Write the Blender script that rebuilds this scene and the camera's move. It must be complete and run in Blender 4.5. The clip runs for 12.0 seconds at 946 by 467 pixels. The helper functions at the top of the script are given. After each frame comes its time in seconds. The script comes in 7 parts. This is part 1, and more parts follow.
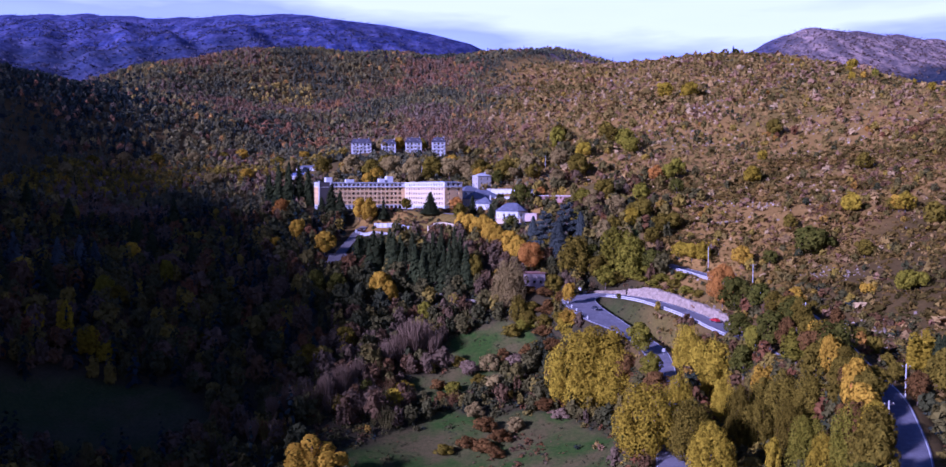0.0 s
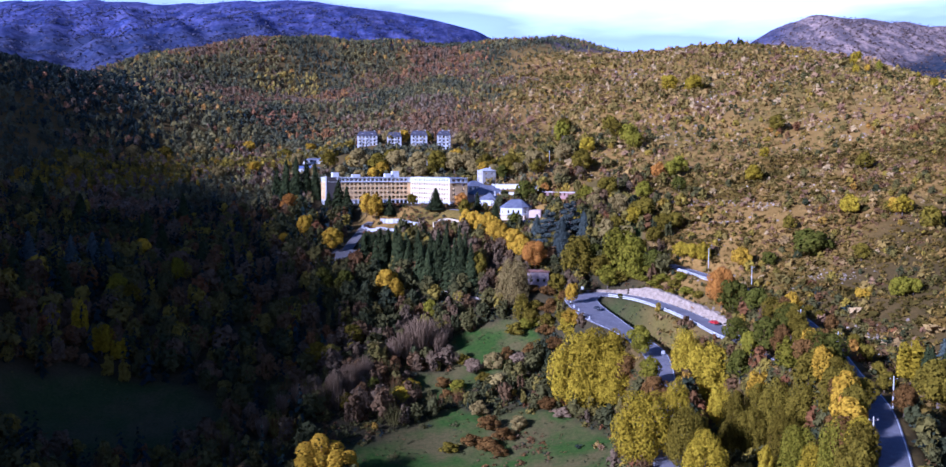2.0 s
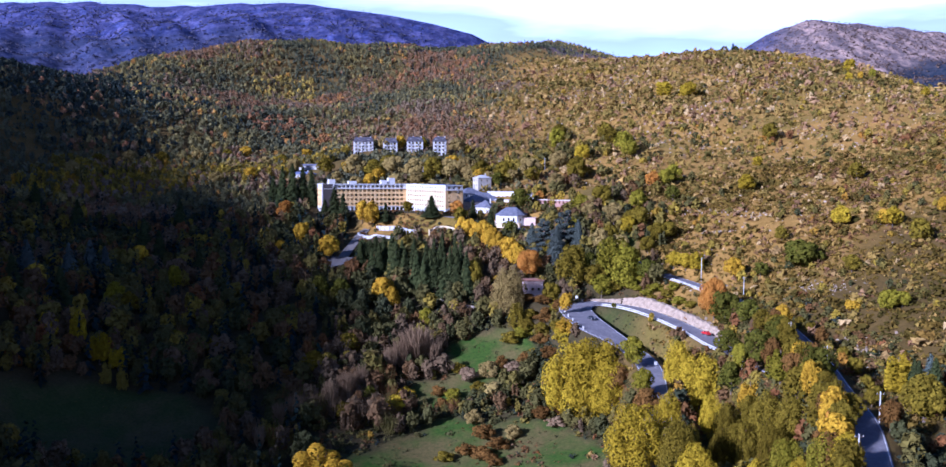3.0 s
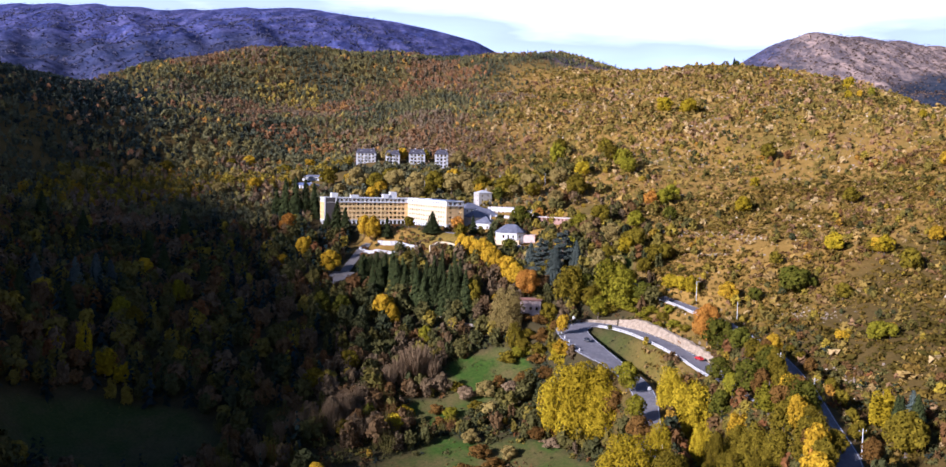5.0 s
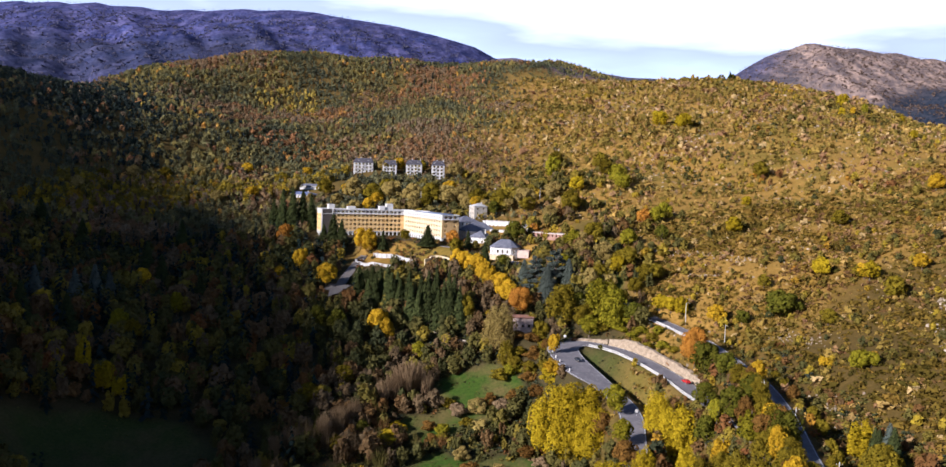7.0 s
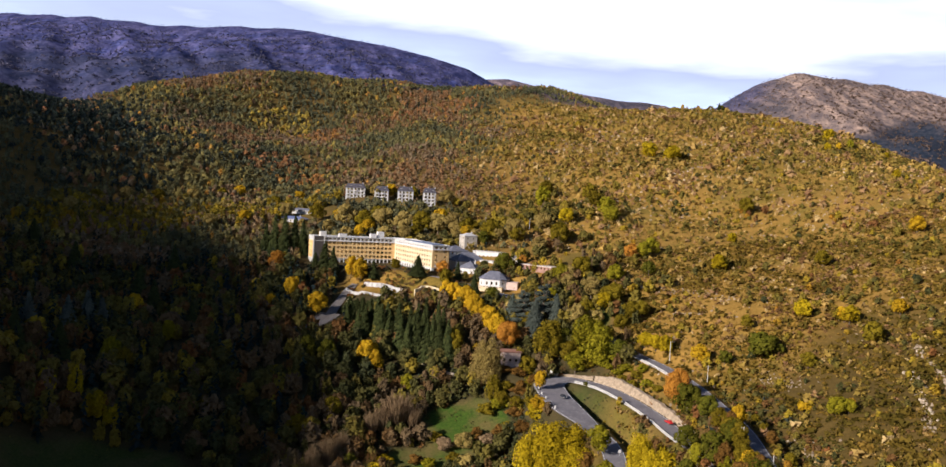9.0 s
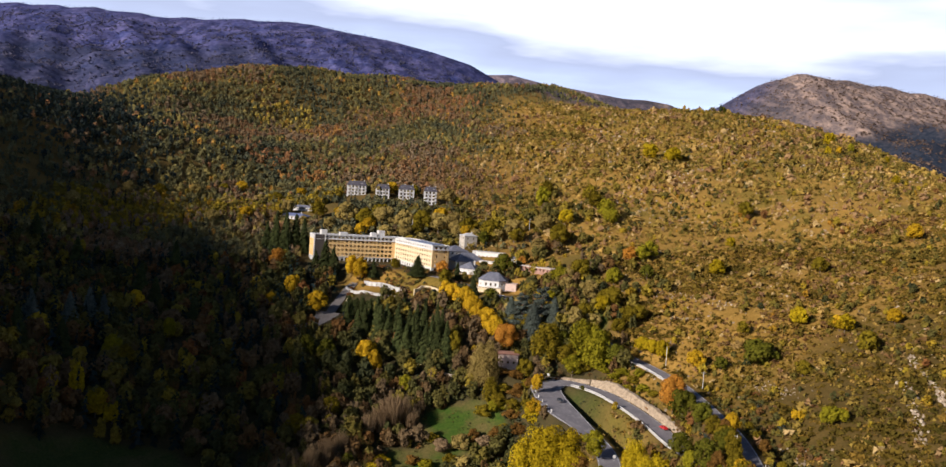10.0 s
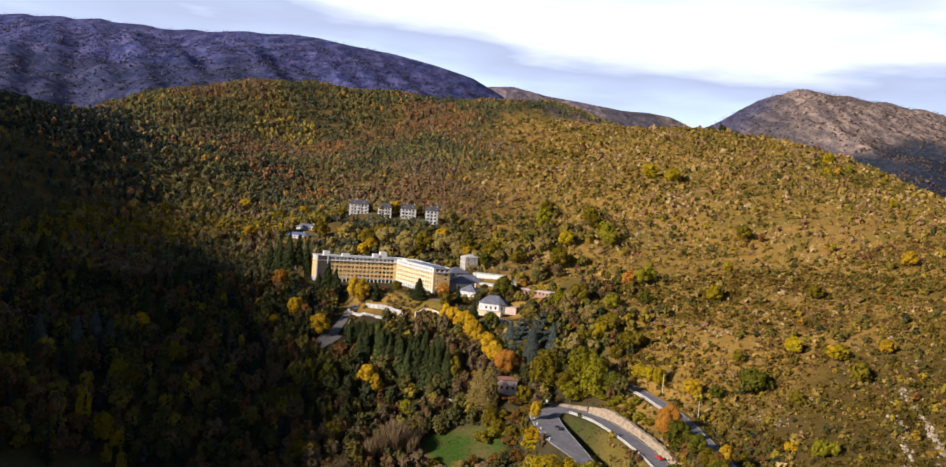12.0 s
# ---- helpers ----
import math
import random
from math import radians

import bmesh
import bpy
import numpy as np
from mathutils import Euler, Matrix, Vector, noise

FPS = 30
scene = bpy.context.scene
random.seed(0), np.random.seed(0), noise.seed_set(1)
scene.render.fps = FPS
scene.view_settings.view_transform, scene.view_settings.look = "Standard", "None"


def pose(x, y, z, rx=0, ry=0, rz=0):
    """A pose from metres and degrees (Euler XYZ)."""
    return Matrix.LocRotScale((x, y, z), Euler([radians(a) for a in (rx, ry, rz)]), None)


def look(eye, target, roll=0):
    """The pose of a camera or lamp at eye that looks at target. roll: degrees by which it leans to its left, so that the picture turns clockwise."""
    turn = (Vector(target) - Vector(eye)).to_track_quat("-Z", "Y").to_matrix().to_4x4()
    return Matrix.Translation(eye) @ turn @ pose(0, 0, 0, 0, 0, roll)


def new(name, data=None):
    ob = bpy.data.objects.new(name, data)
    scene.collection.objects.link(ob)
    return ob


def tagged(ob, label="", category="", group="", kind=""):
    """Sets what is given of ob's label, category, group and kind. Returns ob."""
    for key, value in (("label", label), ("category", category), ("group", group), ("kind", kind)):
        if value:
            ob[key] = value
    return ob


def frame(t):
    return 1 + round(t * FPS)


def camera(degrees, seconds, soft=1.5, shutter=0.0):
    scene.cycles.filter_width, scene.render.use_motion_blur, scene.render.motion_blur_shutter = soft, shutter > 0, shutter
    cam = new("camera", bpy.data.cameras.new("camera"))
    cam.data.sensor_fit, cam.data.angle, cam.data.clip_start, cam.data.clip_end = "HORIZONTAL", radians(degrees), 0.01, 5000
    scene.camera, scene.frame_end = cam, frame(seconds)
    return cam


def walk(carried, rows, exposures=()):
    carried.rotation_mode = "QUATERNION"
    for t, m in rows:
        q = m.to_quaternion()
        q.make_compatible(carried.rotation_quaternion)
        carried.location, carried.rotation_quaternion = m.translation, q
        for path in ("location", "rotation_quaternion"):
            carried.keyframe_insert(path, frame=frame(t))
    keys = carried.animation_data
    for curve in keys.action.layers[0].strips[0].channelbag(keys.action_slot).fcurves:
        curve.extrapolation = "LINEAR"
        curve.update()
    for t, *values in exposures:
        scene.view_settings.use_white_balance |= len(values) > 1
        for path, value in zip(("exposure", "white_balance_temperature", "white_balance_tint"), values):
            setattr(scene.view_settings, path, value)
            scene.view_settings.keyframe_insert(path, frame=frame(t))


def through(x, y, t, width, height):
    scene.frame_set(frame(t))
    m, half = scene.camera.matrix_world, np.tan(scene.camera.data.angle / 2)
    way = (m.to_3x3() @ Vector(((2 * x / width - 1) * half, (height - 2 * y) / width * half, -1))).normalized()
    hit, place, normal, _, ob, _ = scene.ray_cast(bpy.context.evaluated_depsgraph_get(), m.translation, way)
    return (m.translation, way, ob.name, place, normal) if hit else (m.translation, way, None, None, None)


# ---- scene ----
cam = camera(58.0, 12.0, soft=1.5)
walk(cam, [
    (0.0, pose(0.00, 0.00, 60.00, 87.000, -0.000, 0.000)),
    (0.5, pose(-0.12, -1.42, 62.01, 86.285, 0.020, -0.293)),
    (1.0, pose(-0.19, -3.30, 63.77, 85.879, 0.031, -0.080)),
    (1.5, pose(-0.04, -5.07, 65.83, 85.767, 0.009, 0.199)),
    (2.0, pose(-0.06, -6.92, 67.76, 85.896, -0.134, 0.322)),
    (2.5, pose(-0.04, -8.50, 69.52, 86.125, -0.297, 0.109)),
    (3.0, pose(-0.04, -10.11, 71.56, 85.998, -0.311, 0.029)),
    (5.0, pose(0.41, -16.58, 80.05, 86.195, -1.143, 0.153)),
    (5.5, pose(0.58, -18.32, 82.14, 86.452, -1.443, 0.166)),
    (6.0, pose(0.75, -19.67, 84.26, 86.498, -1.756, -0.066)),
    (6.5, pose(0.83, -21.22, 86.33, 86.419, -1.953, -0.133)),
    (7.0, pose(0.89, -22.89, 88.65, 86.282, -2.061, -0.056)),
    (9.0, pose(0.06, -29.74, 98.13, 87.436, -3.260, -0.696)),
    (9.5, pose(-0.01, -31.22, 100.30, 87.526, -3.644, -0.705)),
    (10.0, pose(0.20, -32.62, 102.60, 87.039, -4.068, -0.613)),
    (10.5, pose(0.45, -34.01, 105.10, 86.222, -4.401, -0.926)),
    (11.0, pose(0.45, -35.42, 107.90, 86.263, -4.644, -1.068)),
    (11.5, pose(0.04, -37.50, 110.48, 87.324, -4.686, -0.890)),
    (12.0, pose(-0.26, -39.50, 112.81, 87.579, -4.419, -0.503)),
], exposures=[
    (0.0, 0.47, 4260, 68), (0.5, 0.56, 3980, 50), (1.5, 0.82, 4060, 40), (3.0, 1.08, 4300, 36), (5.0, 1.10, 4900, 28), (7.0, 0.98, 5250, 21), (9.0, 0.78, 5700, 18), (10.5, 0.66, 5750, 17), (12.0, 0.66, 5750, 16),
])

# ---- daylight: low afternoon sun over the hill on the near left, broken high cloud ----
SUN_TO = Vector((-0.80, -0.60, 0.0)).normalized()
SUN_ELEV = 22.5
sun_data = bpy.data.lights.new("sun", "SUN")
sun_data.energy, sun_data.angle, sun_data.color = 5.0, radians(5.0), (1.0, 0.86, 0.66)
sun = new("sun", sun_data)
sun.matrix_world = look((0, 0, 400), Vector((0, 0, 400)) - (SUN_TO * math.cos(radians(SUN_ELEV)) + Vector((0, 0, math.sin(radians(SUN_ELEV))))))

world = bpy.data.worlds.new("sky")
scene.world = world
world.use_nodes = True
wn, wl = world.node_tree.nodes, world.node_tree.links
wn.clear()
sky = wn.new("ShaderNodeTexSky")
sky.sky_type, sky.sun_disc = "NISHITA", False
sky.sun_elevation, sky.sun_rotation = radians(SUN_ELEV), math.atan2(SUN_TO.x, SUN_TO.y)
sky.air_density, sky.dust_density, sky.ozone_density = 1.2, 0.5, 4.0
tc = wn.new("ShaderNodeTexCoord")
mp = wn.new("ShaderNodeMapping")
mp.inputs["Scale"].default_value = (1.6, 1.6, 9.0)
mp.inputs["Location"].default_value = (0.35, 0.0, 0.30)
nz = wn.new("ShaderNodeTexNoise")
nz.inputs["Scale"].default_value, nz.inputs["Detail"].default_value, nz.inputs["Roughness"].default_value = 1.7, 5.0, 0.5
wl.new(tc.outputs["Generated"], mp.inputs["Vector"])
wl.new(mp.outputs["Vector"], nz.inputs["Vector"])
sep = wn.new("ShaderNodeSeparateXYZ")
wl.new(tc.outputs["Generated"], sep.inputs["Vector"])
puff = wn.new("ShaderNodeMapRange")  # billows shift the height of the cloud layers
puff.inputs["From Min"].default_value, puff.inputs["From Max"].default_value, puff.inputs["To Min"].default_value, puff.inputs["To Max"].default_value = 0.3, 0.7, -0.040, 0.040
wl.new(nz.outputs["Fac"], puff.inputs["Value"])
lift = wn.new("ShaderNodeMath")
lift.operation = "ADD"
wl.new(sep.outputs["Z"], lift.inputs[0])
wl.new(puff.outputs["Result"], lift.inputs[1])
cr = wn.new("ShaderNodeValToRGB")  # pale air near the horizon, a grey-blue layer, bright thin cloud above it
for el, (p, c) in zip([cr.color_ramp.elements[0], *[cr.color_ramp.elements.new(0.5) for _ in range(5)], cr.color_ramp.elements[-1]],
                      ((0.0, (0.36, 0.41, 0.48)), (0.105, (0.50, 0.58, 0.66)), (0.142, (0.36, 0.40, 0.48)), (0.168, (0.32, 0.35, 0.42)), (0.20, (0.64, 0.655, 0.68)), (0.25, (0.60, 0.62, 0.66)), (0.32, (0.50, 0.57, 0.70)))):
    el.position, el.color = p, (*c, 1)
wl.new(lift.outputs["Value"], cr.inputs["Fac"])
gain = wn.new("ShaderNodeMixRGB")
gain.blend_type, gain.inputs["Fac"].default_value, gain.inputs["Color2"].default_value = "MULTIPLY", 1.0, (34.0, 34.0, 34.0, 1)
wl.new(cr.outputs["Color"], gain.inputs["Color1"])
low = wn.new("ShaderNodeMapRange")
low.inputs["From Min"].default_value, low.inputs["From Max"].default_value, low.inputs["To Min"].default_value, low.inputs["To Max"].default_value = 0.22, 0.34, 1.0, 0.0
wl.new(lift.outputs["Value"], low.inputs["Value"])
cloud = wn.new("ShaderNodeMixRGB")
wl.new(low.outputs["Result"], cloud.inputs["Fac"])
wl.new(sky.outputs["Color"], cloud.inputs["Color1"])
wl.new(gain.outputs["Color"], cloud.inputs["Color2"])
bg = wn.new("ShaderNodeBackground")
bg.inputs["Strength"].default_value = 0.034
wo = wn.new("ShaderNodeOutputWorld")
wl.new(cloud.outputs["Color"], bg.inputs["Color"])
wl.new(bg.outputs["Background"], wo.inputs["Surface"])

# ---- shape of the land ----
VALLEY = np.array([
    (-40, 296, -33), (-10, 303, -29), (34, 274, -26), (8, 351, -13), (0, 200, -42), (-60, 250, -36), (50, 180, -14),
    (-15, 345, -19), (-71, 320, -25), (-89, 369, -2), (-64, 382, -3), (-121, 365, 3), (-150, 349, 0), (-166, 379, 15),
    (-216, 412, 20), (-100, 290, -26), (-160, 280, -18), (-8, 400, 6), (-24, 428, 13), (1, 412, 14), (27, 388, 13), (45, 313, -17)], float)
VILLAGE = np.array([
    (-98, 483, 27), (-73, 457, 22), (-68, 519, 39), (-43, 552, 46), (-10, 520, 46), (23, 488, 40), (62, 524, 57), (59, 416, 35), (11, 579, 58),
    (-96, 736, 88), (-50, 710, 88), (-137, 698, 73), (-152, 807, 92), (-197, 746, 80), (-265, 657, 70), (-314, 584, 50), (-60, 620, 62), (-110, 580, 50)], float)
HILL = np.array([
    (87, 366, 22), (124, 356, 30), (138, 343, 36), (164, 369, 51), (137, 269, 28), (131, 283, 24), (120, 264, 18), (117, 220, 14), (176, 349, 52), (182, 318, 46),
    (154, 471, 65), (106, 514, 66), (146, 592, 86), (104, 613, 88), (74, 698, 95), (205, 716, 130), (178, 802, 145), (226, 585, 98), (259, 586, 112), (239, 456, 80),
    (312, 598, 124), (170, 200, 40), (260, 330, 80), (350, 420, 110)], float)
FAR_HILLS = np.array([
    (-204, 877, 118), (-124, 942, 140), (-245, 1124, 175), (-82, 1204, 208), (-14, 1207, 221), (-449, 980, 174), (-417, 1060, 198), (-380, 1180, 236), (-317, 1260, 260), (-210, 1310, 266), (-92, 1340, 266), (-220, 1480, 235), (477, 1062, 190), (311, 1025, 219), (125, 1070, 200),
    (119, 1290, 266), (35, 1340, 264), (205, 1230, 236), (119, 1500, 240), (311, 1200, 205), (480, 1300, 150), (520, 800, 130), (700, 900, 100), (-14, 1500, 235), (-440, 1380, 215), (-440, 800, 172), (-375, 800, 148), (-560, 850, 190), (-640, 1000, 160)], float)
# Left ones lie out of view, heights chosen so their shadow covers the valley.
NEAR_HILLS = np.array([
    (-260, 170, 78), (-242, 232, 93), (-330, 330, 126), (-420, 420, 157), (-500, 560, 158), (-640, 640, 238), (-760, 700, 330), (-200, 20, 18), (0, -150, -40), (0, 60, -40), (150, 0, 50), (-400, -200, 120), (300, -300, 120)], float)
SPOTS = np.vstack([VALLEY, VILLAGE, HILL, FAR_HILLS, NEAR_HILLS])


def _kernel(d2):
    return 0.5 * d2 * np.log(d2 + 1.0)


def _spline(spots, smooth):
    xy = spots[:, :2] / 100.0
    n = len(xy)
    d2 = ((xy[:, None] - xy[None]) ** 2).sum(-1)
    A = np.zeros((n + 3, n + 3))
    A[:n, :n] = _kernel(d2 * 4) + smooth * np.eye(n)
    A[:n, n:] = np.c_[np.ones(n), xy]
    A[n:, :n] = A[:n, n:].T
    return xy, np.linalg.solve(A, np.r_[spots[:, 2], 0, 0, 0])


LAND_XY, LAND_W = _spline(SPOTS, 0.35)


def land(x, y):
    x, y = np.asarray(x, float) / 100, np.asarray(y, float) / 100
    z = LAND_W[-3] + LAND_W[-2] * x + LAND_W[-1] * y
    for (a, b), k in zip(LAND_XY, LAND_W[:-3]):
        z = z + k * _kernel(((x - a) ** 2 + (y - b) ** 2) * 4)
    return z


WEST_CREST = np.array([(-2600, 300), (-1700, 430), (-1098, 459), (-888, 462), (-706, 452), (-557, 459), (-440, 463), (-314, 452), (-202, 437), (-90, 414), (-5, 392), (60, 360), (160, 290), (400, 180), (900, 100)], float)
EAST_CREST = np.array([(200, 120), (420, 235), (518, 304), (606, 360), (684, 402), (736, 418), (836, 411), (945, 402), (1066, 388), (1400, 340), (2400, 200)], float)
FAR_CREST = np.array([(-900, 300), (-300, 470), (62, 512), (136, 517), (256, 491), (386, 481), (462, 475), (570, 463), (700, 455), (807, 418), (1000, 350), (1600, 250)], float)


def wave(x, y, k, seed):
    return np.sin(x * k + seed) * np.cos(y * k * 0.83 + seed * 1.7) + 0.5 * np.sin(x * k * 2.3 + y * k * 1.1 + seed * 2.1) + 0.25 * np.cos(y * k * 4.7 - x * k * 3.1 + seed)


def ridge(x, y, crest, crest_y, front, back):
    top = np.interp(x, crest[:, 0], crest[:, 1])
    d = crest_y - y
    ribs = 1 - np.abs(np.sin(x * 0.0105 - y * 0.004 + 0.8 * np.sin(y * 0.006)))
    spur = (wave(x, y, 0.012, 2.0) * 10 - 8 * (1 - ribs) + 7 * wave(x, y, 0.034, 5.0)) * np.clip(d / 320, 0, 1)
    return np.where(d > 0, top - d * front, top + d * back) + spur


ROADS = {  # centre line: x, y, z; then the half width
    "lower": (np.array([(45, 185, -7), (52, 222, -3), (58, 255, 1), (62, 288, 4.5), (57, 313, 7.2), (50, 334, 9.8), (46, 350, 12), (46, 362, 13.2), (52, 368, 13.8), (60, 365, 14.2), (70, 350, 14.4), (77.5, 329, 13.8), (83.5, 308, 12.6), (87, 288, 11.5), (91, 262, 11.6), (93, 236, 12.6), (92, 210, 14.6)], float), 4.2),
    "upper": (np.array([(63, 120, 12.5), (75.5, 145, 13.5), (83.5, 165, 14.5), (90.5, 185, 15), (96, 210, 15.6), (101, 238, 18), (104, 268, 20.4), (104, 300, 21.5), (102, 335, 22.7), (96, 362, 24.0), (86, 380, 26.5), (74, 402, 31), (61, 424, 35.5), (45, 446, 38), (34, 462, 40), (24, 474, 41)], float), 3.5),
    "drive": (np.array([(-73.5, 468, 23.8), (-72.5, 482, 27), (-70, 498, 31.5), (-67, 512, 36), (-60, 523, 40.5), (-48, 530, 44), (-34, 528, 45.5), (-20, 516, 45.5), (-6, 508, 44.5), (8, 498, 42.5)], float), 2.8),
    "yard": (np.array([(-85, 446, 18.5), (-80, 455, 20.4), (-76, 463, 22.4), (-73.5, 470, 24.2)], float), 6.5),
}


def curve_points(pts, step=1.5):
    out = []
    for i in range(len(pts) - 1):
        a, b, c, d = pts[max(i - 1, 0)], pts[i], pts[i + 1], pts[min(i + 2, len(pts) - 1)]
        n = max(2, int(np.linalg.norm(c - b) / step))
        for k in range(n):
            t = k / n
            out.append(0.5 * (2 * b + (c - a) * t + (2 * a - 5 * b + 4 * c - d) * t * t + (3 * b - a - 3 * c + d) * t ** 3))
    out.append(pts[-1])
    return np.array(out)


ROAD_LINES = {k: (curve_points(p), w) for k, (p, w) in ROADS.items()}
PADS = [  # level ground under buildings: x, y, radius, z
    (-30, 545, 26, 46.5), (-70, 560, 26, 46.5), (-50, 552, 30, 46.5), (25, 488, 11, 40.0), (28, 390, 6, 13.2), (-40, 488, 10, 33.0),
]


def ground_z(x, y):
    x, y = np.asarray(x, float), np.asarray(y, float)
    z = land(x, y)
    r = np.hypot(x, y)
    far = np.clip((r - 1450) / 450, 0, 1)
    z = z * (1 - far) + 120 * far
    z = z + wave(x, y, 0.05, 1.0) * 0.8 * np.clip(r / 300, 0, 1) + wave(x, y, 0.021, 4.0) * 3.0 * np.clip((r - 450) / 400, 0, 1)
    west = ridge(x, y, WEST_CREST, 1980, 0.34, 0.3)
    east = ridge(x, y, EAST_CREST, 1910, 0.42, 0.3)
    back = ridge(x, y, FAR_CREST, 3000, 0.35, 0.3)
    z = np.where(r > 900, np.maximum(z, np.maximum(west, np.maximum(east, back))), z)
    for line, w in ROAD_LINES.values():
        near = (x > line[:, 0].min() - 30) & (x < line[:, 0].max() + 30) & (y > line[:, 1].min() - 30) & (y < line[:, 1].max() + 30)
        if not near.any():
            continue
        xs, ys = x[near], y[near]
        d2 = (xs[:, None] - line[None, ::2, 0]) ** 2 + (ys[:, None] - line[None, ::2, 1]) ** 2
        i = d2.argmin(1)
        d = np.sqrt(d2[np.arange(len(i)), i])
        k = np.clip((d - w - 1.5) / 9.0, 0, 1)
        k = k * k * (3 - 2 * k)
        z[near] = (line[::2, 2][i] - 0.25) * (1 - k) + z[near] * k
    for px_, py_, rad, pz in PADS:
        d = np.hypot(x - px_, y - py_)
        k = np.clip((d - rad) / 10, 0, 1)
        z = pz * (1 - k) + z * k
    return z
# ---- end of land ----


# ---- materials ----
def material(name, rough=0.8, metal=0.0):
    m = bpy.data.materials.new(name)
    m.use_nodes = True
    nt = m.node_tree
    b = nt.nodes["Principled BSDF"]
    b.inputs["Roughness"].default_value, b.inputs["Metallic"].default_value = rough, metal
    b.inputs["Specular IOR Level"].default_value = 0.25
    return m, nt.nodes, nt.links, b


def ramp(nodes, stops, constant=False):
    r = nodes.new("ShaderNodeValToRGB")
    e = r.color_ramp.elements
    while len(e) < len(stops):
        e.new(0.5)
    for el, (p, c) in zip(e, stops):
        el.position, el.color = p, (*c, 1)
    if constant:
        r.color_ramp.interpolation = "CONSTANT"
    return r


def noise_node(nodes, links, scale, detail=5.0, rough=0.6, coords="Object"):
    t = nodes.new("ShaderNodeTexCoord")
    n = nodes.new("ShaderNodeTexNoise")
    n.inputs["Scale"].default_value, n.inputs["Detail"].default_value, n.inputs["Roughness"].default_value = scale, detail, rough
    links.new(t.outputs[coords], n.inputs["Vector"])
    return n


def mix(nodes, links, fac, a, b, mode="MIX"):
    m = nodes.new("ShaderNodeMixRGB")
    m.blend_type = mode
    for sock, v in (("Fac", fac), ("Color1", a), ("Color2", b)):
        if isinstance(v, (int, float)):
            m.inputs[sock].default_value = v
        elif isinstance(v, tuple):
            m.inputs[sock].default_value = (*v, 1)
        else:
            links.new(v, m.inputs[sock])
    return m.outputs["Color"]


def bump(nodes, links, height, bsdf, strength=0.4, distance=0.1):
    b = nodes.new("ShaderNodeBump")
    b.inputs["Strength"].default_value, b.inputs["Distance"].default_value = strength, distance
    links.new(height, b.inputs["Height"])
    links.new(b.outputs["Normal"], bsdf.inputs["Normal"])


def surface(name, a, b, scale=0.6, rough=0.85, fine=6.0, relief=0.3, metal=0.0, stain=None):
    """Two colours mixed by a large and a fine noise, with fine relief."""
    m, n, l, p = material(name, rough, metal)
    big, small = noise_node(n, l, scale), noise_node(n, l, fine, 4.0)
    r = ramp(n, [(0.32, a), (0.68, b)])
    l.new(big.outputs["Fac"], r.inputs["Fac"])
    g = ramp(n, [(0.25, (0.72, 0.72, 0.72)), (0.75, (1.12, 1.12, 1.12))])
    l.new(small.outputs["Fac"], g.inputs["Fac"])
    c = mix(n, l, 1.0, r.outputs["Color"], g.outputs["Color"], "MULTIPLY")
    if stain:
        s = noise_node(n, l, scale * 2.7, 6.0, 0.7)
        sr = ramp(n, [(0.52, (0, 0, 0)), (0.7, (1, 1, 1))])
        l.new(s.outputs["Fac"], sr.inputs["Fac"])
        c = mix(n, l, sr.outputs["Color"], c, stain)
    l.new(c, p.inputs["Base Color"])
    bump(n, l, small.outputs["Fac"], p, relief, 0.05)
    return m


def foliage(name, a, b, through=0.22):
    """Leaf colour that differs from clump to clump and from plant to plant; some light passes through."""
    m, n, l, p = material(name, 0.8)
    p.inputs["Specular IOR Level"].default_value = 0.03
    geo, info = n.new("ShaderNodeNewGeometry"), n.new("ShaderNodeObjectInfo")
    r = ramp(n, [(0.0, a), (1.0, b)])
    l.new(geo.outputs["Random Per Island"], r.inputs["Fac"])
    v = ramp(n, [(0.0, (0.72, 0.70, 0.68)), (1.0, (1.15, 1.15, 1.1))])
    l.new(info.outputs["Random"], v.inputs["Fac"])
    c = mix(n, l, 1.0, r.outputs["Color"], v.outputs["Color"], "MULTIPLY")
    l.new(c, p.inputs["Base Color"])
    t = n.new("ShaderNodeBsdfTranslucent")
    l.new(c, t.inputs["Color"])
    mx = n.new("ShaderNodeMixShader")
    mx.inputs["Fac"].default_value = through
    l.new(p.outputs["BSDF"], mx.inputs[1])
    l.new(t.outputs["BSDF"], mx.inputs[2])
    l.new(mx.outputs["Shader"], n["Material Output"].inputs["Surface"])
    return m


# Darker hues hold added blue, standing for hazy bluish shade in the woods.
PALETTE = [(0.0, (0.018, 0.030, 0.024)), (0.12, (0.028, 0.042, 0.042)), (0.25, (0.056, 0.060, 0.022)), (0.40, (0.112, 0.098, 0.026)), (0.52, (0.20, 0.155, 0.024)),
           (0.63, (0.34, 0.25, 0.020)), (0.74, (0.34, 0.18, 0.018)), (0.84, (0.20, 0.085, 0.028)), (0.92, (0.140, 0.078, 0.026)), (1.0, (0.138, 0.098, 0.052))]


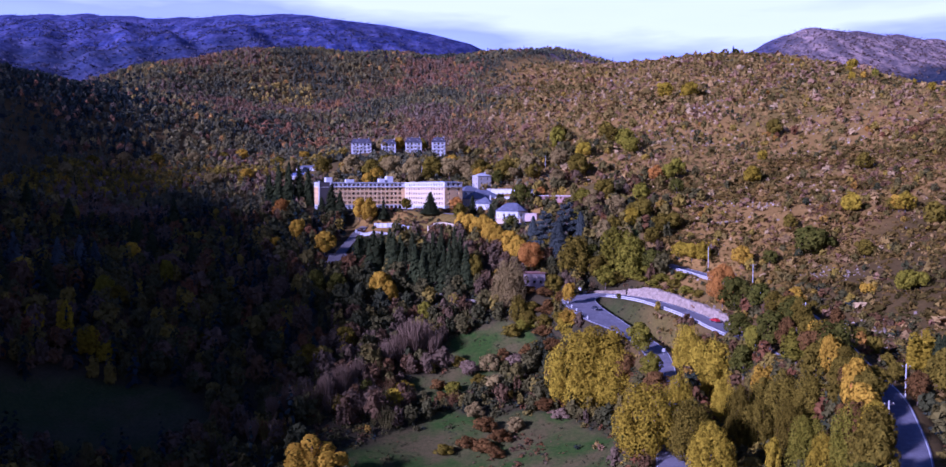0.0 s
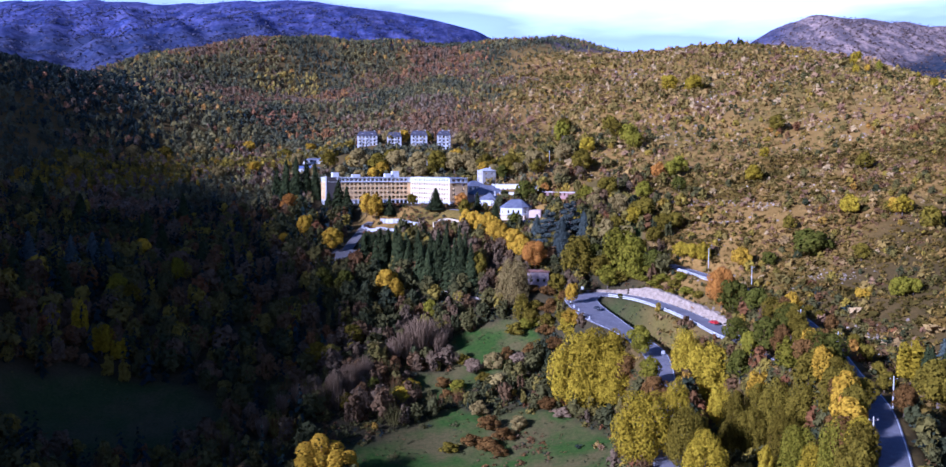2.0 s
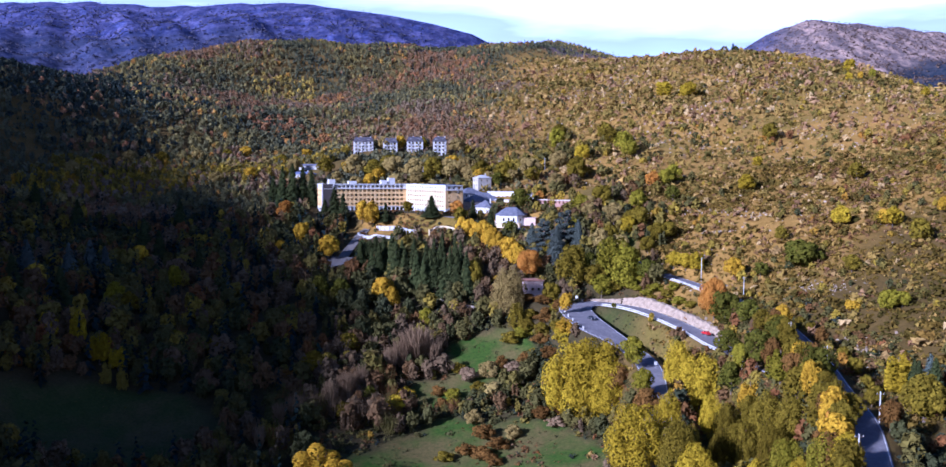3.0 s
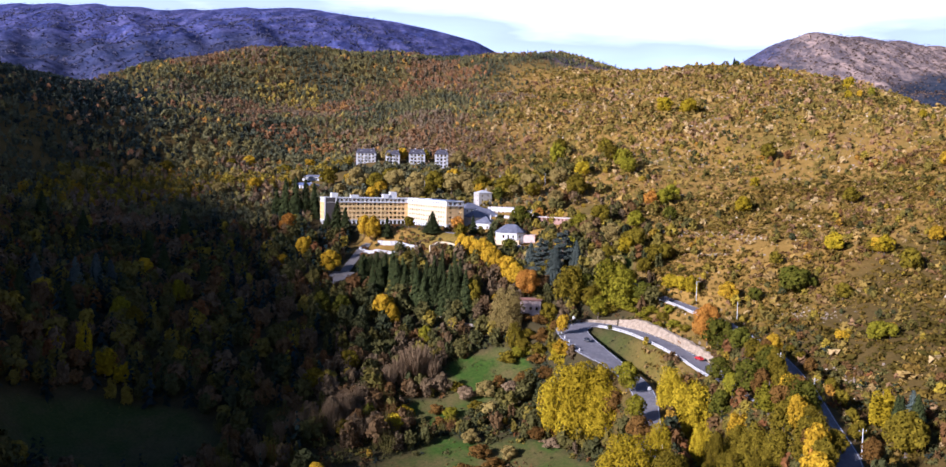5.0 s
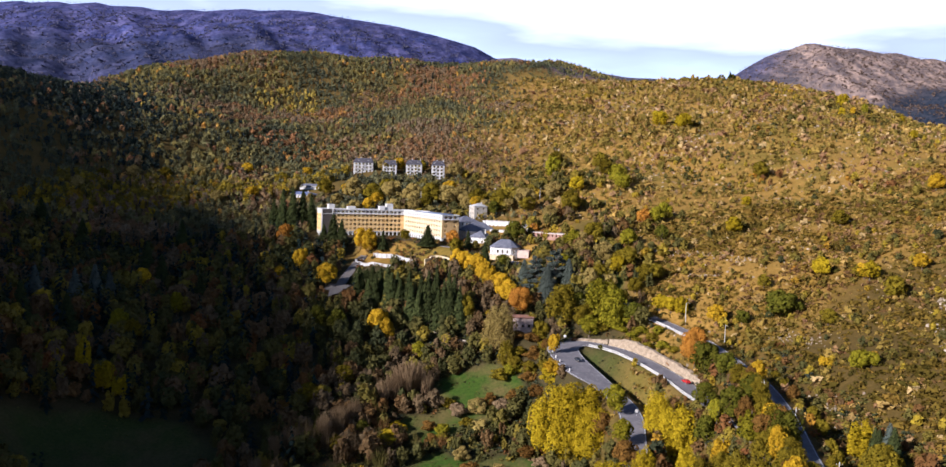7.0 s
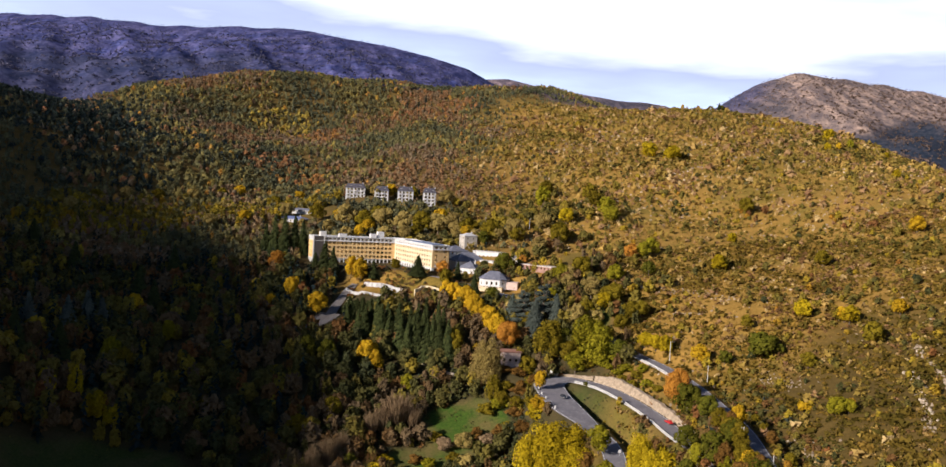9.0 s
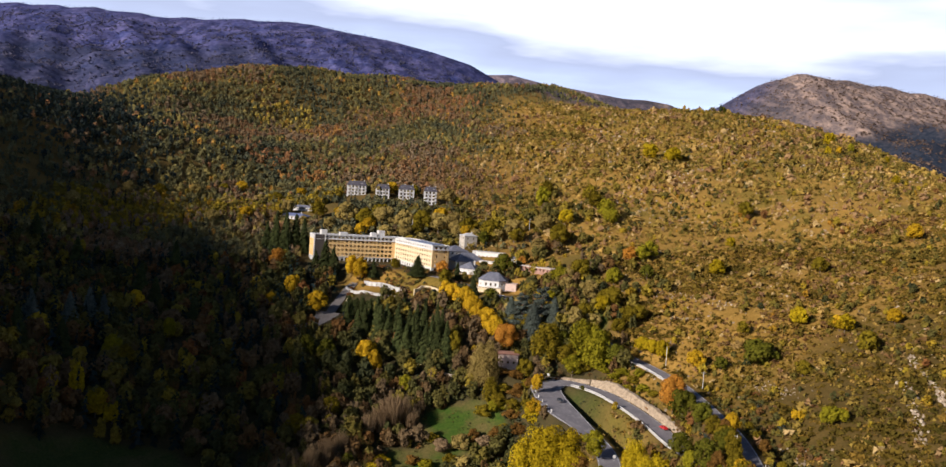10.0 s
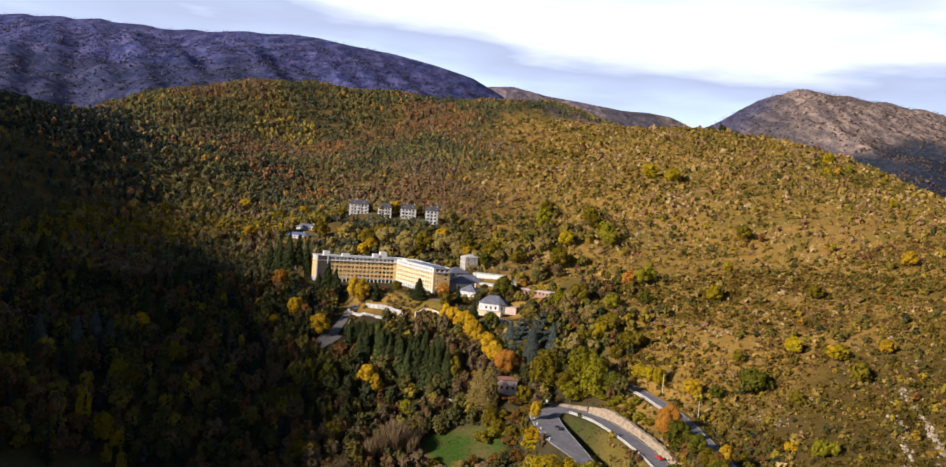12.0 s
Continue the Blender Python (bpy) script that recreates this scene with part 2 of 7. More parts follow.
def woodland(name, palette):
    """Leaves of a whole wood: each plant keeps its palette colour (attribute tint), each clump differs a little."""
    m, n, l, p = material(name, 0.85)
    p.inputs["Specular IOR Level"].default_value = 0.03
    att = n.new("ShaderNodeAttribute")
    att.attribute_name = "tint"
    r = ramp(n, palette)
    l.new(att.outputs["Fac"], r.inputs["Fac"])
    geo = n.new("ShaderNodeNewGeometry")
    v = ramp(n, [(0.0, (0.86, 0.86, 0.86)), (1.0, (1.14, 1.13, 1.1))])
    l.new(geo.outputs["Random Per Island"], v.inputs["Fac"])
    c = mix(n, l, 1.0, r.outputs["Color"], v.outputs["Color"], "MULTIPLY")
    l.new(c, p.inputs["Base Color"])
    t = n.new("ShaderNodeBsdfTranslucent")
    l.new(c, t.inputs["Color"])
    mx = n.new("ShaderNodeMixShader")
    mx.inputs["Fac"].default_value = 0.2
    l.new(p.outputs["BSDF"], mx.inputs[1])
    l.new(t.outputs["BSDF"], mx.inputs[2])
    l.new(mx.outputs["Shader"], n["Material Output"].inputs["Surface"])
    return m


LEAF = {
    "yellow": foliage("yellow_leaves", (0.275, 0.205, 0.003), (0.42, 0.305, 0.005)),
    "gold": foliage("golden_leaves", (0.40, 0.25, 0.007), (0.53, 0.335, 0.010)),
    "orange": foliage("orange_leaves", (0.36, 0.15, 0.02), (0.48, 0.23, 0.03)),
    "rust": foliage("rust_leaves", (0.112, 0.060, 0.014), (0.180, 0.094, 0.020)),
    "olive": foliage("olive_leaves", (0.112, 0.089, 0.006), (0.196, 0.145, 0.009)),
    "lime": foliage("lime_leaves", (0.150, 0.142, 0.006), (0.250, 0.212, 0.010)),
    "green": foliage("green_leaves", (0.068, 0.074, 0.007), (0.122, 0.115, 0.011)),
    "dark": foliage("dark_needles", (0.030, 0.042, 0.015), (0.066, 0.076, 0.024), 0.1),
    "blue": foliage("blue_needles", (0.068, 0.088, 0.076), (0.125, 0.145, 0.12), 0.1),
    "grey": foliage("grey_twigs", (0.160, 0.110, 0.060), (0.265, 0.186, 0.105), 0.1),
    "pale": foliage("pale_leaves", (0.24, 0.185, 0.050), (0.36, 0.27, 0.085)),
}
BARK = surface("bark", (0.10, 0.075, 0.055), (0.17, 0.13, 0.10), 0.8, 0.9)
# Distance haze is mixed into this palette as grey; the darkest hues get less.
HAZED_WOODS = woodland("hazed_woodland_leaves", [(p, tuple((1.3 if p > 0.2 else 0.9) * v + (0.38 if p > 0.2 else 0.10) * w for v, w in zip(c, (0.100, 0.092, 0.080)))) for p, c in PALETTE])
WOODS = woodland("woodland_leaves", PALETTE)
SCRUB = woodland("dry_scrub", [(0.0, (0.100, 0.086, 0.018)), (0.25, (0.190, 0.140, 0.028)), (0.45, (0.285, 0.196, 0.042)), (0.62, (0.37, 0.242, 0.062)), (0.8, (0.48, 0.35, 0.150)), (1.0, (0.235, 0.130, 0.062))])


# The SCRUB hues at about half brightness, for the lower hillside.
TUSSOCK = woodland("lower_scrub", [(0.0, (0.050, 0.044, 0.008)), (0.25, (0.098, 0.070, 0.011)), (0.45, (0.150, 0.100, 0.016)), (0.62, (0.205, 0.126, 0.022)), (0.8, (0.27, 0.18, 0.060)), (1.0, (0.125, 0.065, 0.026))])


def ground_material():
    m, n, l, p = material("ground_cover", 0.95)
    p.inputs["Specular IOR Level"].default_value = 0.1
    big, mid, fine = noise_node(n, l, 0.02, 6), noise_node(n, l, 0.12, 6, 0.65), noise_node(n, l, 0.9, 5, 0.7)

    def weight(name):
        a = n.new("ShaderNodeAttribute")
        a.attribute_name = name
        return a.outputs["Fac"]

    def blend(lo, hi, src, p0=0.36, p1=0.64):
        r = ramp(n, [(p0, lo), (p1, hi)])
        l.new(src.outputs["Fac"], r.inputs["Fac"])
        return r.outputs["Color"]
    # Forest floor; the shadow under the trees is partly put into this colour.
    floor_c = mix(n, l, 0.5, blend((0.030, 0.025, 0.011), (0.068, 0.050, 0.021), mid), blend((0.031, 0.033, 0.010), (0.068, 0.050, 0.020), fine))
    hill_a = blend((0.150, 0.088, 0.014), (0.325, 0.192, 0.044), mid, 0.32, 0.66)
    hill_b = blend((0.115, 0.070, 0.009), (0.345, 0.206, 0.046), fine, 0.32, 0.68)
    hill_c = mix(n, l, 0.5, hill_a, hill_b)
    patch = ramp(n, [(0.5, (0, 0, 0)), (0.62, (1, 1, 1))])
    l.new(big.outputs["Fac"], patch.inputs["Fac"])
    hill_c = mix(n, l, patch.outputs["Color"], hill_c, blend((0.105, 0.078, 0.012), (0.225, 0.150, 0.030), fine, 0.3, 0.7))
    turf = noise_node(n, l, 0.045, 4, 0.6)
    mead_c = mix(n, l, blend((0, 0, 0), (1, 1, 1), turf, 0.42, 0.60), blend((0.020, 0.048, 0.006), (0.054, 0.090, 0.010), fine, 0.3, 0.7), blend((0.058, 0.056, 0.015), (0.125, 0.098, 0.032), fine, 0.3, 0.7))
    # West mountain: the blue of the haze is put into its base colour.
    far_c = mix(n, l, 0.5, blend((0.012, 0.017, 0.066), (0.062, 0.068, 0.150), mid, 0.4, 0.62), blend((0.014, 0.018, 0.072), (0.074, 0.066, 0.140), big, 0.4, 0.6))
    # Lower slope: brown heath, with tree shade and corner darkening put into its colour.
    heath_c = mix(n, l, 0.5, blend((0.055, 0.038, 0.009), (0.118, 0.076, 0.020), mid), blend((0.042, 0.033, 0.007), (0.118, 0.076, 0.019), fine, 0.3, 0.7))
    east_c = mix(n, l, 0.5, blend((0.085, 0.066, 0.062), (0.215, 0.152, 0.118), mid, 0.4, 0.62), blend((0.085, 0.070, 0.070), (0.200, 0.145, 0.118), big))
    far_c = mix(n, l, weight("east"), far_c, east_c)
    crag = noise_node(n, l, 0.045, 9.0, 0.72)
    stretch = n.new("ShaderNodeMapping")
    stretch.inputs["Scale"].default_value = (1.0, 0.16, 1.0)
    l.new(crag.inputs["Vector"].links[0].from_socket, stretch.inputs["Vector"])
    l.new(stretch.outputs["Vector"], crag.inputs["Vector"])
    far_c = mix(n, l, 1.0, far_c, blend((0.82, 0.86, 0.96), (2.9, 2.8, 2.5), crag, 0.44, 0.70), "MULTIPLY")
    c = mix(n, l, weight("hillside"), floor_c, hill_c)
    c = mix(n, l, weight("heath"), c, heath_c)
    c = mix(n, l, weight("meadow"), c, mead_c)
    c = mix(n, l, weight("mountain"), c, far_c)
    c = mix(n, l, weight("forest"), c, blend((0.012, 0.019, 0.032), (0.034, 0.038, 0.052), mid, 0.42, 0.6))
    l.new(c, p.inputs["Base Color"])
    bump(n, l, fine.outputs["Fac"], p, 0.6, 0.4)
    return m


# ---- helpers for building ----
def part(name, bm, mat, parent=None, label=""):
    me = bpy.data.meshes.new(name)
    bm.to_mesh(me)
    bm.free()
    if mat:
        me.materials.append(mat)
    ob = new(name, me)
    if parent:
        ob.parent = parent
    if label:
        ob["label"] = label
    return ob


def quads_mesh(name, V, mat, tint=None):
    """V: n x k x 3 corners of single leaves or clumps."""
    n, k = V.shape[:2]
    me = bpy.data.meshes.new(name)
    me.vertices.add(k * n)
    me.vertices.foreach_set("co", V.astype(np.float32).ravel())
    me.loops.add(k * n)
    me.loops.foreach_set("vertex_index", np.arange(k * n, dtype=np.int32))
    me.polygons.add(n)
    me.polygons.foreach_set("loop_start", np.arange(0, k * n, k, dtype=np.int32))
    me.update(calc_edges=True)
    if tint is not None:
        a = me.attributes.new("tint", "FLOAT", "POINT")
        a.data.foreach_set("value", np.repeat(tint, k).astype(np.float32))
    me.materials.append(mat)
    return me


def thing(name, at, label, category, group="", kind="", turn=0.0):
    e = new(name)
    e.matrix_world = pose(*at, 0, 0, turn)
    return tagged(e, label, category, group, kind)


# ---- ground ----
def build_ground():
    front = np.radians(np.linspace(-38, 38, 300))
    rest = np.radians(np.linspace(38, 322, 71)[1:-1])
    az = np.r_[front, rest]
    rad = np.r_[np.geomspace(3, 200, 55)[:-1], np.linspace(200, 680, 190)[:-1], np.geomspace(680, 1450, 90)[:-1], np.geomspace(1450, 4700, 70)]
    A, R = np.meshgrid(az, rad)
    X, Y = (np.sin(A) * R).ravel(), (np.cos(A) * R - 60).ravel()
    Z = ground_z(X, Y)
    n, k = A.shape
    me = bpy.data.meshes.new("ground")
    X, Y, Z = np.r_[X, 0], np.r_[Y, -60], np.r_[Z, ground_z(np.array([0.0]), np.array([-60.0]))]
    me.vertices.add(len(X))
    me.vertices.foreach_set("co", np.c_[X, Y, Z].astype(np.float32).ravel())
    i, j = np.meshgrid(np.arange(n - 1), np.arange(k), indexing="ij")
    j2 = (j + 1) % k
    q = np.stack([i * k + j, i * k + j2, (i + 1) * k + j2, (i + 1) * k + j], -1).reshape(-1, 4)
    jj = np.arange(k)
    tri = np.stack([(jj + 1) % k, jj, np.full(k, n * k)], -1)
    me.loops.add(q.size + tri.size)
    me.loops.foreach_set("vertex_index", np.r_[q[:, ::-1].ravel(), tri.ravel()].astype(np.int32))
    me.polygons.add(len(q) + k)
    me.polygons.foreach_set("loop_start", np.r_[np.arange(0, q.size, 4), q.size + np.arange(0, tri.size, 3)].astype(np.int32))
    me.update(calc_edges=True)
    # The far ridge borrows the paler east colour in place of haze.
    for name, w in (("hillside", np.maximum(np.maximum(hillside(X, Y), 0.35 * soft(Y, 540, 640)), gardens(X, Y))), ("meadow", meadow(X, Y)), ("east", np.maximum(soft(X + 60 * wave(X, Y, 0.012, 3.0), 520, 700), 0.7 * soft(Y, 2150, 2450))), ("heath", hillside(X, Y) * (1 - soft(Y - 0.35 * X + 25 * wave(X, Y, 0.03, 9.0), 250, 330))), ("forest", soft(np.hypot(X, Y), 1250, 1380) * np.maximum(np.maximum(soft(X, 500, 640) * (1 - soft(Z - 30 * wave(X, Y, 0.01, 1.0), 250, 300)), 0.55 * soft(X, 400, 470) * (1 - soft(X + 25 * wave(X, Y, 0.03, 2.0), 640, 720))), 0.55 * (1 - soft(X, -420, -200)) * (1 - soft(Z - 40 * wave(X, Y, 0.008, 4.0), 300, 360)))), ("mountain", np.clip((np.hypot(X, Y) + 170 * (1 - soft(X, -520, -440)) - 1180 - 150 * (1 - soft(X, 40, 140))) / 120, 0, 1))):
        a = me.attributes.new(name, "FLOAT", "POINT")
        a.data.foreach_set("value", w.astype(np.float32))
    me.polygons.foreach_set("use_smooth", np.ones(len(me.polygons), bool))
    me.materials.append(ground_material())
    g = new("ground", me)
    return tagged(g, "autumn valley ground with meadows, scrubby hillside and mountains", "ground", kind="structure")


def soft(v, a, b):
    t = np.clip((v - a) / (b - a), 0, 1)
    return t * t * (3 - 2 * t)


def hillside(x, y):
    edge = 62 + 0.10 * (y - 300) + 12 * np.sin(y * 0.02) - soft(y, 500, 640) * 105
    blur = 14 + 62 * soft(y, 440, 620)
    return soft(x, edge - blur, edge + blur) * (1 - soft(np.hypot(x, y), 1150, 1300))


def gardens(x, y):
    a = np.hypot((x + 36) / 38, (y - 512) / 22)
    b = np.hypot((x - 26) / 46, (y - 522) / 42)
    return 1 - soft(np.minimum(a, b) + 0.1 * wave(x, y, 0.1, 2.0), 0.8, 1.15)


def meadow(x, y):
    a = np.hypot((x - 2) / 48, (y - 274) / 45)
    b = np.hypot((x - 5) / 21, (y - 358) / 19)
    c = np.hypot((x + 14) / 14, (y - 340) / 11)
    d = np.hypot((x - 74) / 10, (y - 424) / 14)
    m = np.minimum(np.minimum(a, b), np.minimum(c, d)) + 0.10 * wave(x, y, 0.11, 3.0)
    return np.maximum(1 - soft(m, 0.9, 1.08), np.maximum(0.42 * island(x, y), 0.5 * glade(x, y)))


def glade(x, y):
    """A grass clearing in the shaded wood."""
    return 1 - soft(np.hypot((x + 134) / 44, (y - 290 - 0.25 * (x + 134)) / 32) + 0.08 * wave(x, y, 0.09, 5.0), 0.9, 1.05)


def hairpin(x, y):
    return 1 - soft(np.hypot((x - 60) / 19, (y - 330) / 50), 0.92, 1.05)


def island(x, y):
    """The rough grass between the two arms of the hairpin."""
    return 1 - soft(np.hypot((x - 65.5 - 0.28 * (330 - y)) / 9.5, (y - 323) / 40), 0.92, 1.06)


build_ground()

ASPHALT = surface("asphalt", (0.140, 0.133, 0.145), (0.190, 0.180, 0.194), 0.15, 0.85, 2.0, 0.15, stain=(0.23, 0.225, 0.235))
LINE = surface("road_paint", (0.55, 0.55, 0.53), (0.75, 0.75, 0.72), 0.8, 0.7)
STONE = surface("pale_stone", (0.34, 0.29, 0.22), (0.50, 0.43, 0.34), 0.5, 0.9, 1.6, 0.8, stain=(0.22, 0.19, 0.15))
GRAVEL = surface("gravel", (0.15, 0.135, 0.125), (0.21, 0.19, 0.175), 0.2, 0.95, 2.0, 0.3, stain=(0.11, 0.10, 0.085))
CONCRETE = surface("concrete", (0.45, 0.44, 0.42), (0.62, 0.60, 0.57), 0.5, 0.85, 3.0, 0.3, stain=(0.25, 0.24, 0.22))


def strip(name, line, left, right, lift, mat, parent=None, thick=0.0):
    """A band along a line between two sideways distances, with thickness."""
    d = np.gradient(line[:, :2], axis=0)
    d /= np.linalg.norm(d, axis=1)[:, None] + 1e-9
    nrm = np.c_[-d[:, 1], d[:, 0]]
    bm = bmesh.new()
    rows = []
    lefts, rights = np.broadcast_to(left, len(line)), np.broadcast_to(right, len(line))
    for p, q, a0, b0 in zip(line, nrm, lefts, rights):
        row = [bm.verts.new((p[0] + q[0] * s, p[1] + q[1] * s, p[2] + z)) for s, z in ((a0, lift), (b0, lift), (b0, lift - thick), (a0, lift - thick))]
        rows.append(row)
    for a, b in zip(rows, rows[1:]):
        for k in range(4):
            bm.faces.new((a[k], a[(k + 1) % 4], b[(k + 1) % 4], b[k]))
    bm.faces.new(rows[0][::-1]), bm.faces.new(rows[-1])
    bmesh.ops.recalc_face_normals(bm, faces=bm.faces)
    return part(name, bm, mat, parent)


for key, label in (("lower", "grey asphalt hairpin road climbing from the valley"), ("upper", "grey asphalt road along the foot of the hillside"), ("drive", "pale asphalt drive winding up to the hotel"), ("yard", "pale gravel yard beside the drive")):
    line, w = ROAD_LINES[key]
    wide = np.zeros(len(line))
    if key == "lower":
        wide = 3.6 * soft(line[:, 1], 300, 338) * (1 - soft(line[:, 0], 50, 62))
    r = strip("road", line, -w - wide * 0.6, w + wide, 0.06, ASPHALT if key in ("lower", "upper") else GRAVEL, thick=0.4)
    tagged(r, label, "road", kind="structure")
    if key in ("lower", "upper"):
        for s in (-w - wide * 0.6 + 0.25, w + wide - 0.35):
            strip("edge_line", line, s, s + 0.14, 0.072, LINE, r, 0.02)


# ---- buildings ----
OCHRE = surface("ochre_render", (0.66, 0.43, 0.16), (0.78, 0.54, 0.24), 0.12, 0.85, 2.0, 0.15, stain=(0.70, 0.56, 0.34))
CREAM = surface("cream_render", (0.56, 0.45, 0.27), (0.66, 0.55, 0.36), 0.15, 0.85, 2.0, 0.15)
WHITE = surface("white_render", (0.52, 0.51, 0.49), (0.66, 0.65, 0.62), 0.2, 0.85, 2.0, 0.15, stain=(0.40, 0.385, 0.36))
GREYW = surface("grey_render", (0.40, 0.39, 0.38), (0.55, 0.54, 0.52), 0.2, 0.85, 2.0, 0.2, stain=(0.28, 0.27, 0.26))
PINK = surface("pink_render", (0.48, 0.36, 0.30), (0.62, 0.48, 0.40), 0.3, 0.9, 2.0, 0.3, stain=(0.30, 0.22, 0.18))
SLATE = surface("slate_roof", (0.095, 0.10, 0.13), (0.16, 0.165, 0.20), 0.3, 0.7, 2.5, 0.3, stain=(0.22, 0.22, 0.25))
DARKSLATE = surface("dark_slate_roof", (0.040, 0.038, 0.050), (0.080, 0.076, 0.092), 0.4, 0.8, 2.5, 0.3, stain=(0.11, 0.10, 0.11))
FLATROOF = surface("flat_roof", (0.32, 0.33, 0.36), (0.46, 0.47, 0.50), 0.15, 0.8, 1.2, 0.2, stain=(0.22, 0.22, 0.24))
TILE = surface("clay_roof", (0.26, 0.13, 0.09), (0.38, 0.20, 0.14), 0.3, 0.85, 2.5, 0.4, stain=(0.18, 0.13, 0.10))
FRAME = surface("window_frame_paint", (0.50, 0.48, 0.45), (0.62, 0.60, 0.56), 0.6, 0.6)
DARKMETAL = surface("dark_metal", (0.10, 0.10, 0.11), (0.18, 0.18, 0.19), 1.0, 0.5, metal=0.6)
PALEMETAL = surface("galvanised_steel", (0.45, 0.46, 0.47), (0.60, 0.61, 0.62), 1.0, 0.45, metal=0.7)


def glass_material():
    m, n, l, p = material("window_glass", 0.12)
    info = n.new("ShaderNodeObjectInfo")
    r = ramp(n, [(0.0, (0.015, 0.017, 0.022)), (0.7, (0.045, 0.045, 0.05)), (1.0, (0.16, 0.12, 0.08))])
    l.new(info.outputs["Random"], r.inputs["Fac"])
    l.new(r.outputs["Color"], p.inputs["Base Color"])
    p.inputs["Specular IOR Level"].default_value = 0.5
    return m


GLASS = glass_material()


def box_bm(bm, x0, x1, y0, y1, z0, z1):
    v = [bm.verts.new(p) for p in ((x0, y0, z0), (x1, y0, z0), (x1, y1, z0), (x0, y1, z0), (x0, y0, z1), (x1, y0, z1), (x1, y1, z1), (x0, y1, z1))]
    for f in ((0, 3, 2, 1), (4, 5, 6, 7), (0, 1, 5, 4), (1, 2, 6, 5), (2, 3, 7, 6), (3, 0, 4, 7)):
        bm.faces.new([v[i] for i in f])


def box(name, x0, x1, y0, y1, z0, z1, mat, parent, label="", edge=0.0):
    bm = bmesh.new()
    box_bm(bm, x0, x1, y0, y1, z0, z1)
    if edge:
        bmesh.ops.bevel(bm, geom=bm.edges[:], offset=edge, segments=1, affect="EDGES")
    return part(name, bm, mat, parent, label)


WINDOWS = {}


def window_meshes(w, h, mullion):
    key = (round(w, 2), round(h, 2), mullion)
    if key not in WINDOWS:
        bm = bmesh.new()
        f = 0.07
        box_bm(bm, -w / 2, w / 2, 0.16, 0.24, 0, f)
        box_bm(bm, -w / 2, w / 2, 0.16, 0.24, h - f, h)
        box_bm(bm, -w / 2, -w / 2 + f, 0.16, 0.24, f, h - f)
        box_bm(bm, w / 2 - f, w / 2, 0.16, 0.24, f, h - f)
        for i in range(mullion):
            x = -w / 2 + w * (i + 1) / (mullion + 1)
            box_bm(bm, x - f / 2, x + f / 2, 0.17, 0.23, f, h - f)
        fr = bpy.data.meshes.new("window_frame")
        bm.to_mesh(fr)
        bm.free()
        fr.materials.append(FRAME)
        bm = bmesh.new()
        box_bm(bm, -w / 2 + f, w / 2 - f, 0.20, 0.215, f, h - f)
        pa = bpy.data.meshes.new("pane")
        bm.to_mesh(pa)
        bm.free()
        pa.materials.append(GLASS)
        WINDOWS[key] = (fr, pa)
    return WINDOWS[key]


def facade(parent, a, b, z0, rows, mats, w=1.3, h=1.5, bays=10, margin=1.0, deep=0.3, mullion=1, skip=()):
    """A wall from a to b (seen from outside, left to right) with openings cut through it, each with its window as a part.
    rows: (height of the storey, sill height, window height, wall material index)."""
    a, b = Vector(a), Vector(b)
    length = (b - a).length
    ang = math.degrees(math.atan2(b.y - a.y, b.x - a.x))
    bm = bmesh.new()
    z = 0.0
    step = (length - 2 * margin) / bays
    holes = []

    def quad(p, m):
        f = bm.faces.new([bm.verts.new(q) for q in p])
        f.material_index = m

    for ri, (sh, sill, wh, mi) in enumerate(rows):
        s, e = z + sill, z + sill + wh
        quad(((0, 0, z), (length, 0, z), (length, 0, s), (0, 0, s)), mi)
        quad(((0, 0, e), (length, 0, e), (length, 0, z + sh), (0, 0, z + sh)), mi)
        x = 0.0
        for i in range(bays):
            c = margin + step * (i + 0.5)
            if (ri, i) in skip:
                continue
            quad(((x, 0, s), (c - w / 2, 0, s), (c - w / 2, 0, e), (x, 0, e)), mi)
            for p in (((c - w / 2, 0, s), (c + w / 2, 0, s), (c + w / 2, deep, s), (c - w / 2, deep, s)), ((c - w / 2, deep, e), (c + w / 2, deep, e), (c + w / 2, 0, e), (c - w / 2, 0, e)),
                      ((c - w / 2, 0, s), (c - w / 2, deep, s), (c - w / 2, deep, e), (c - w / 2, 0, e)), ((c + w / 2, deep, s), (c + w / 2, 0, s), (c + w / 2, 0, e), (c + w / 2, deep, e))):
                quad(p, mi)
            holes.append((c, s, wh))
            x = c + w / 2
        quad(((x, 0, s), (length, 0, s), (length, 0, e), (x, 0, e)), mi)
        z += sh
    wall = part("wall", bm, None, parent)
    for m in mats:
        wall.data.materials.append(m)
    wall.matrix_local = pose(a.x, a.y, z0, 0, 0, ang)
    for c, s, wh in holes:
        fr, pa = window_meshes(w, wh, mullion)
        o = new("window", fr)
        o.parent = parent
        o.matrix_local = wall.matrix_local @ pose(c, 0, s)
        g = new("pane", pa)
        g.parent = o
    return z0 + z


def prism(name, pts, z0, z1, mat, parent, label=""):
    bm = bmesh.new()
    lo = [bm.verts.new((*p, z0)) for p in pts]
    hi = [bm.verts.new((*p, z1)) for p in pts]
    n = len(pts)
    for i in range(n):
        bm.faces.new((lo[i], lo[(i + 1) % n], hi[(i + 1) % n], hi[i]))
    bm.faces.new(hi), bm.faces.new(lo[::-1])
    bmesh.ops.recalc_face_normals(bm, faces=bm.faces)
    return part(name, bm, mat, parent, label)


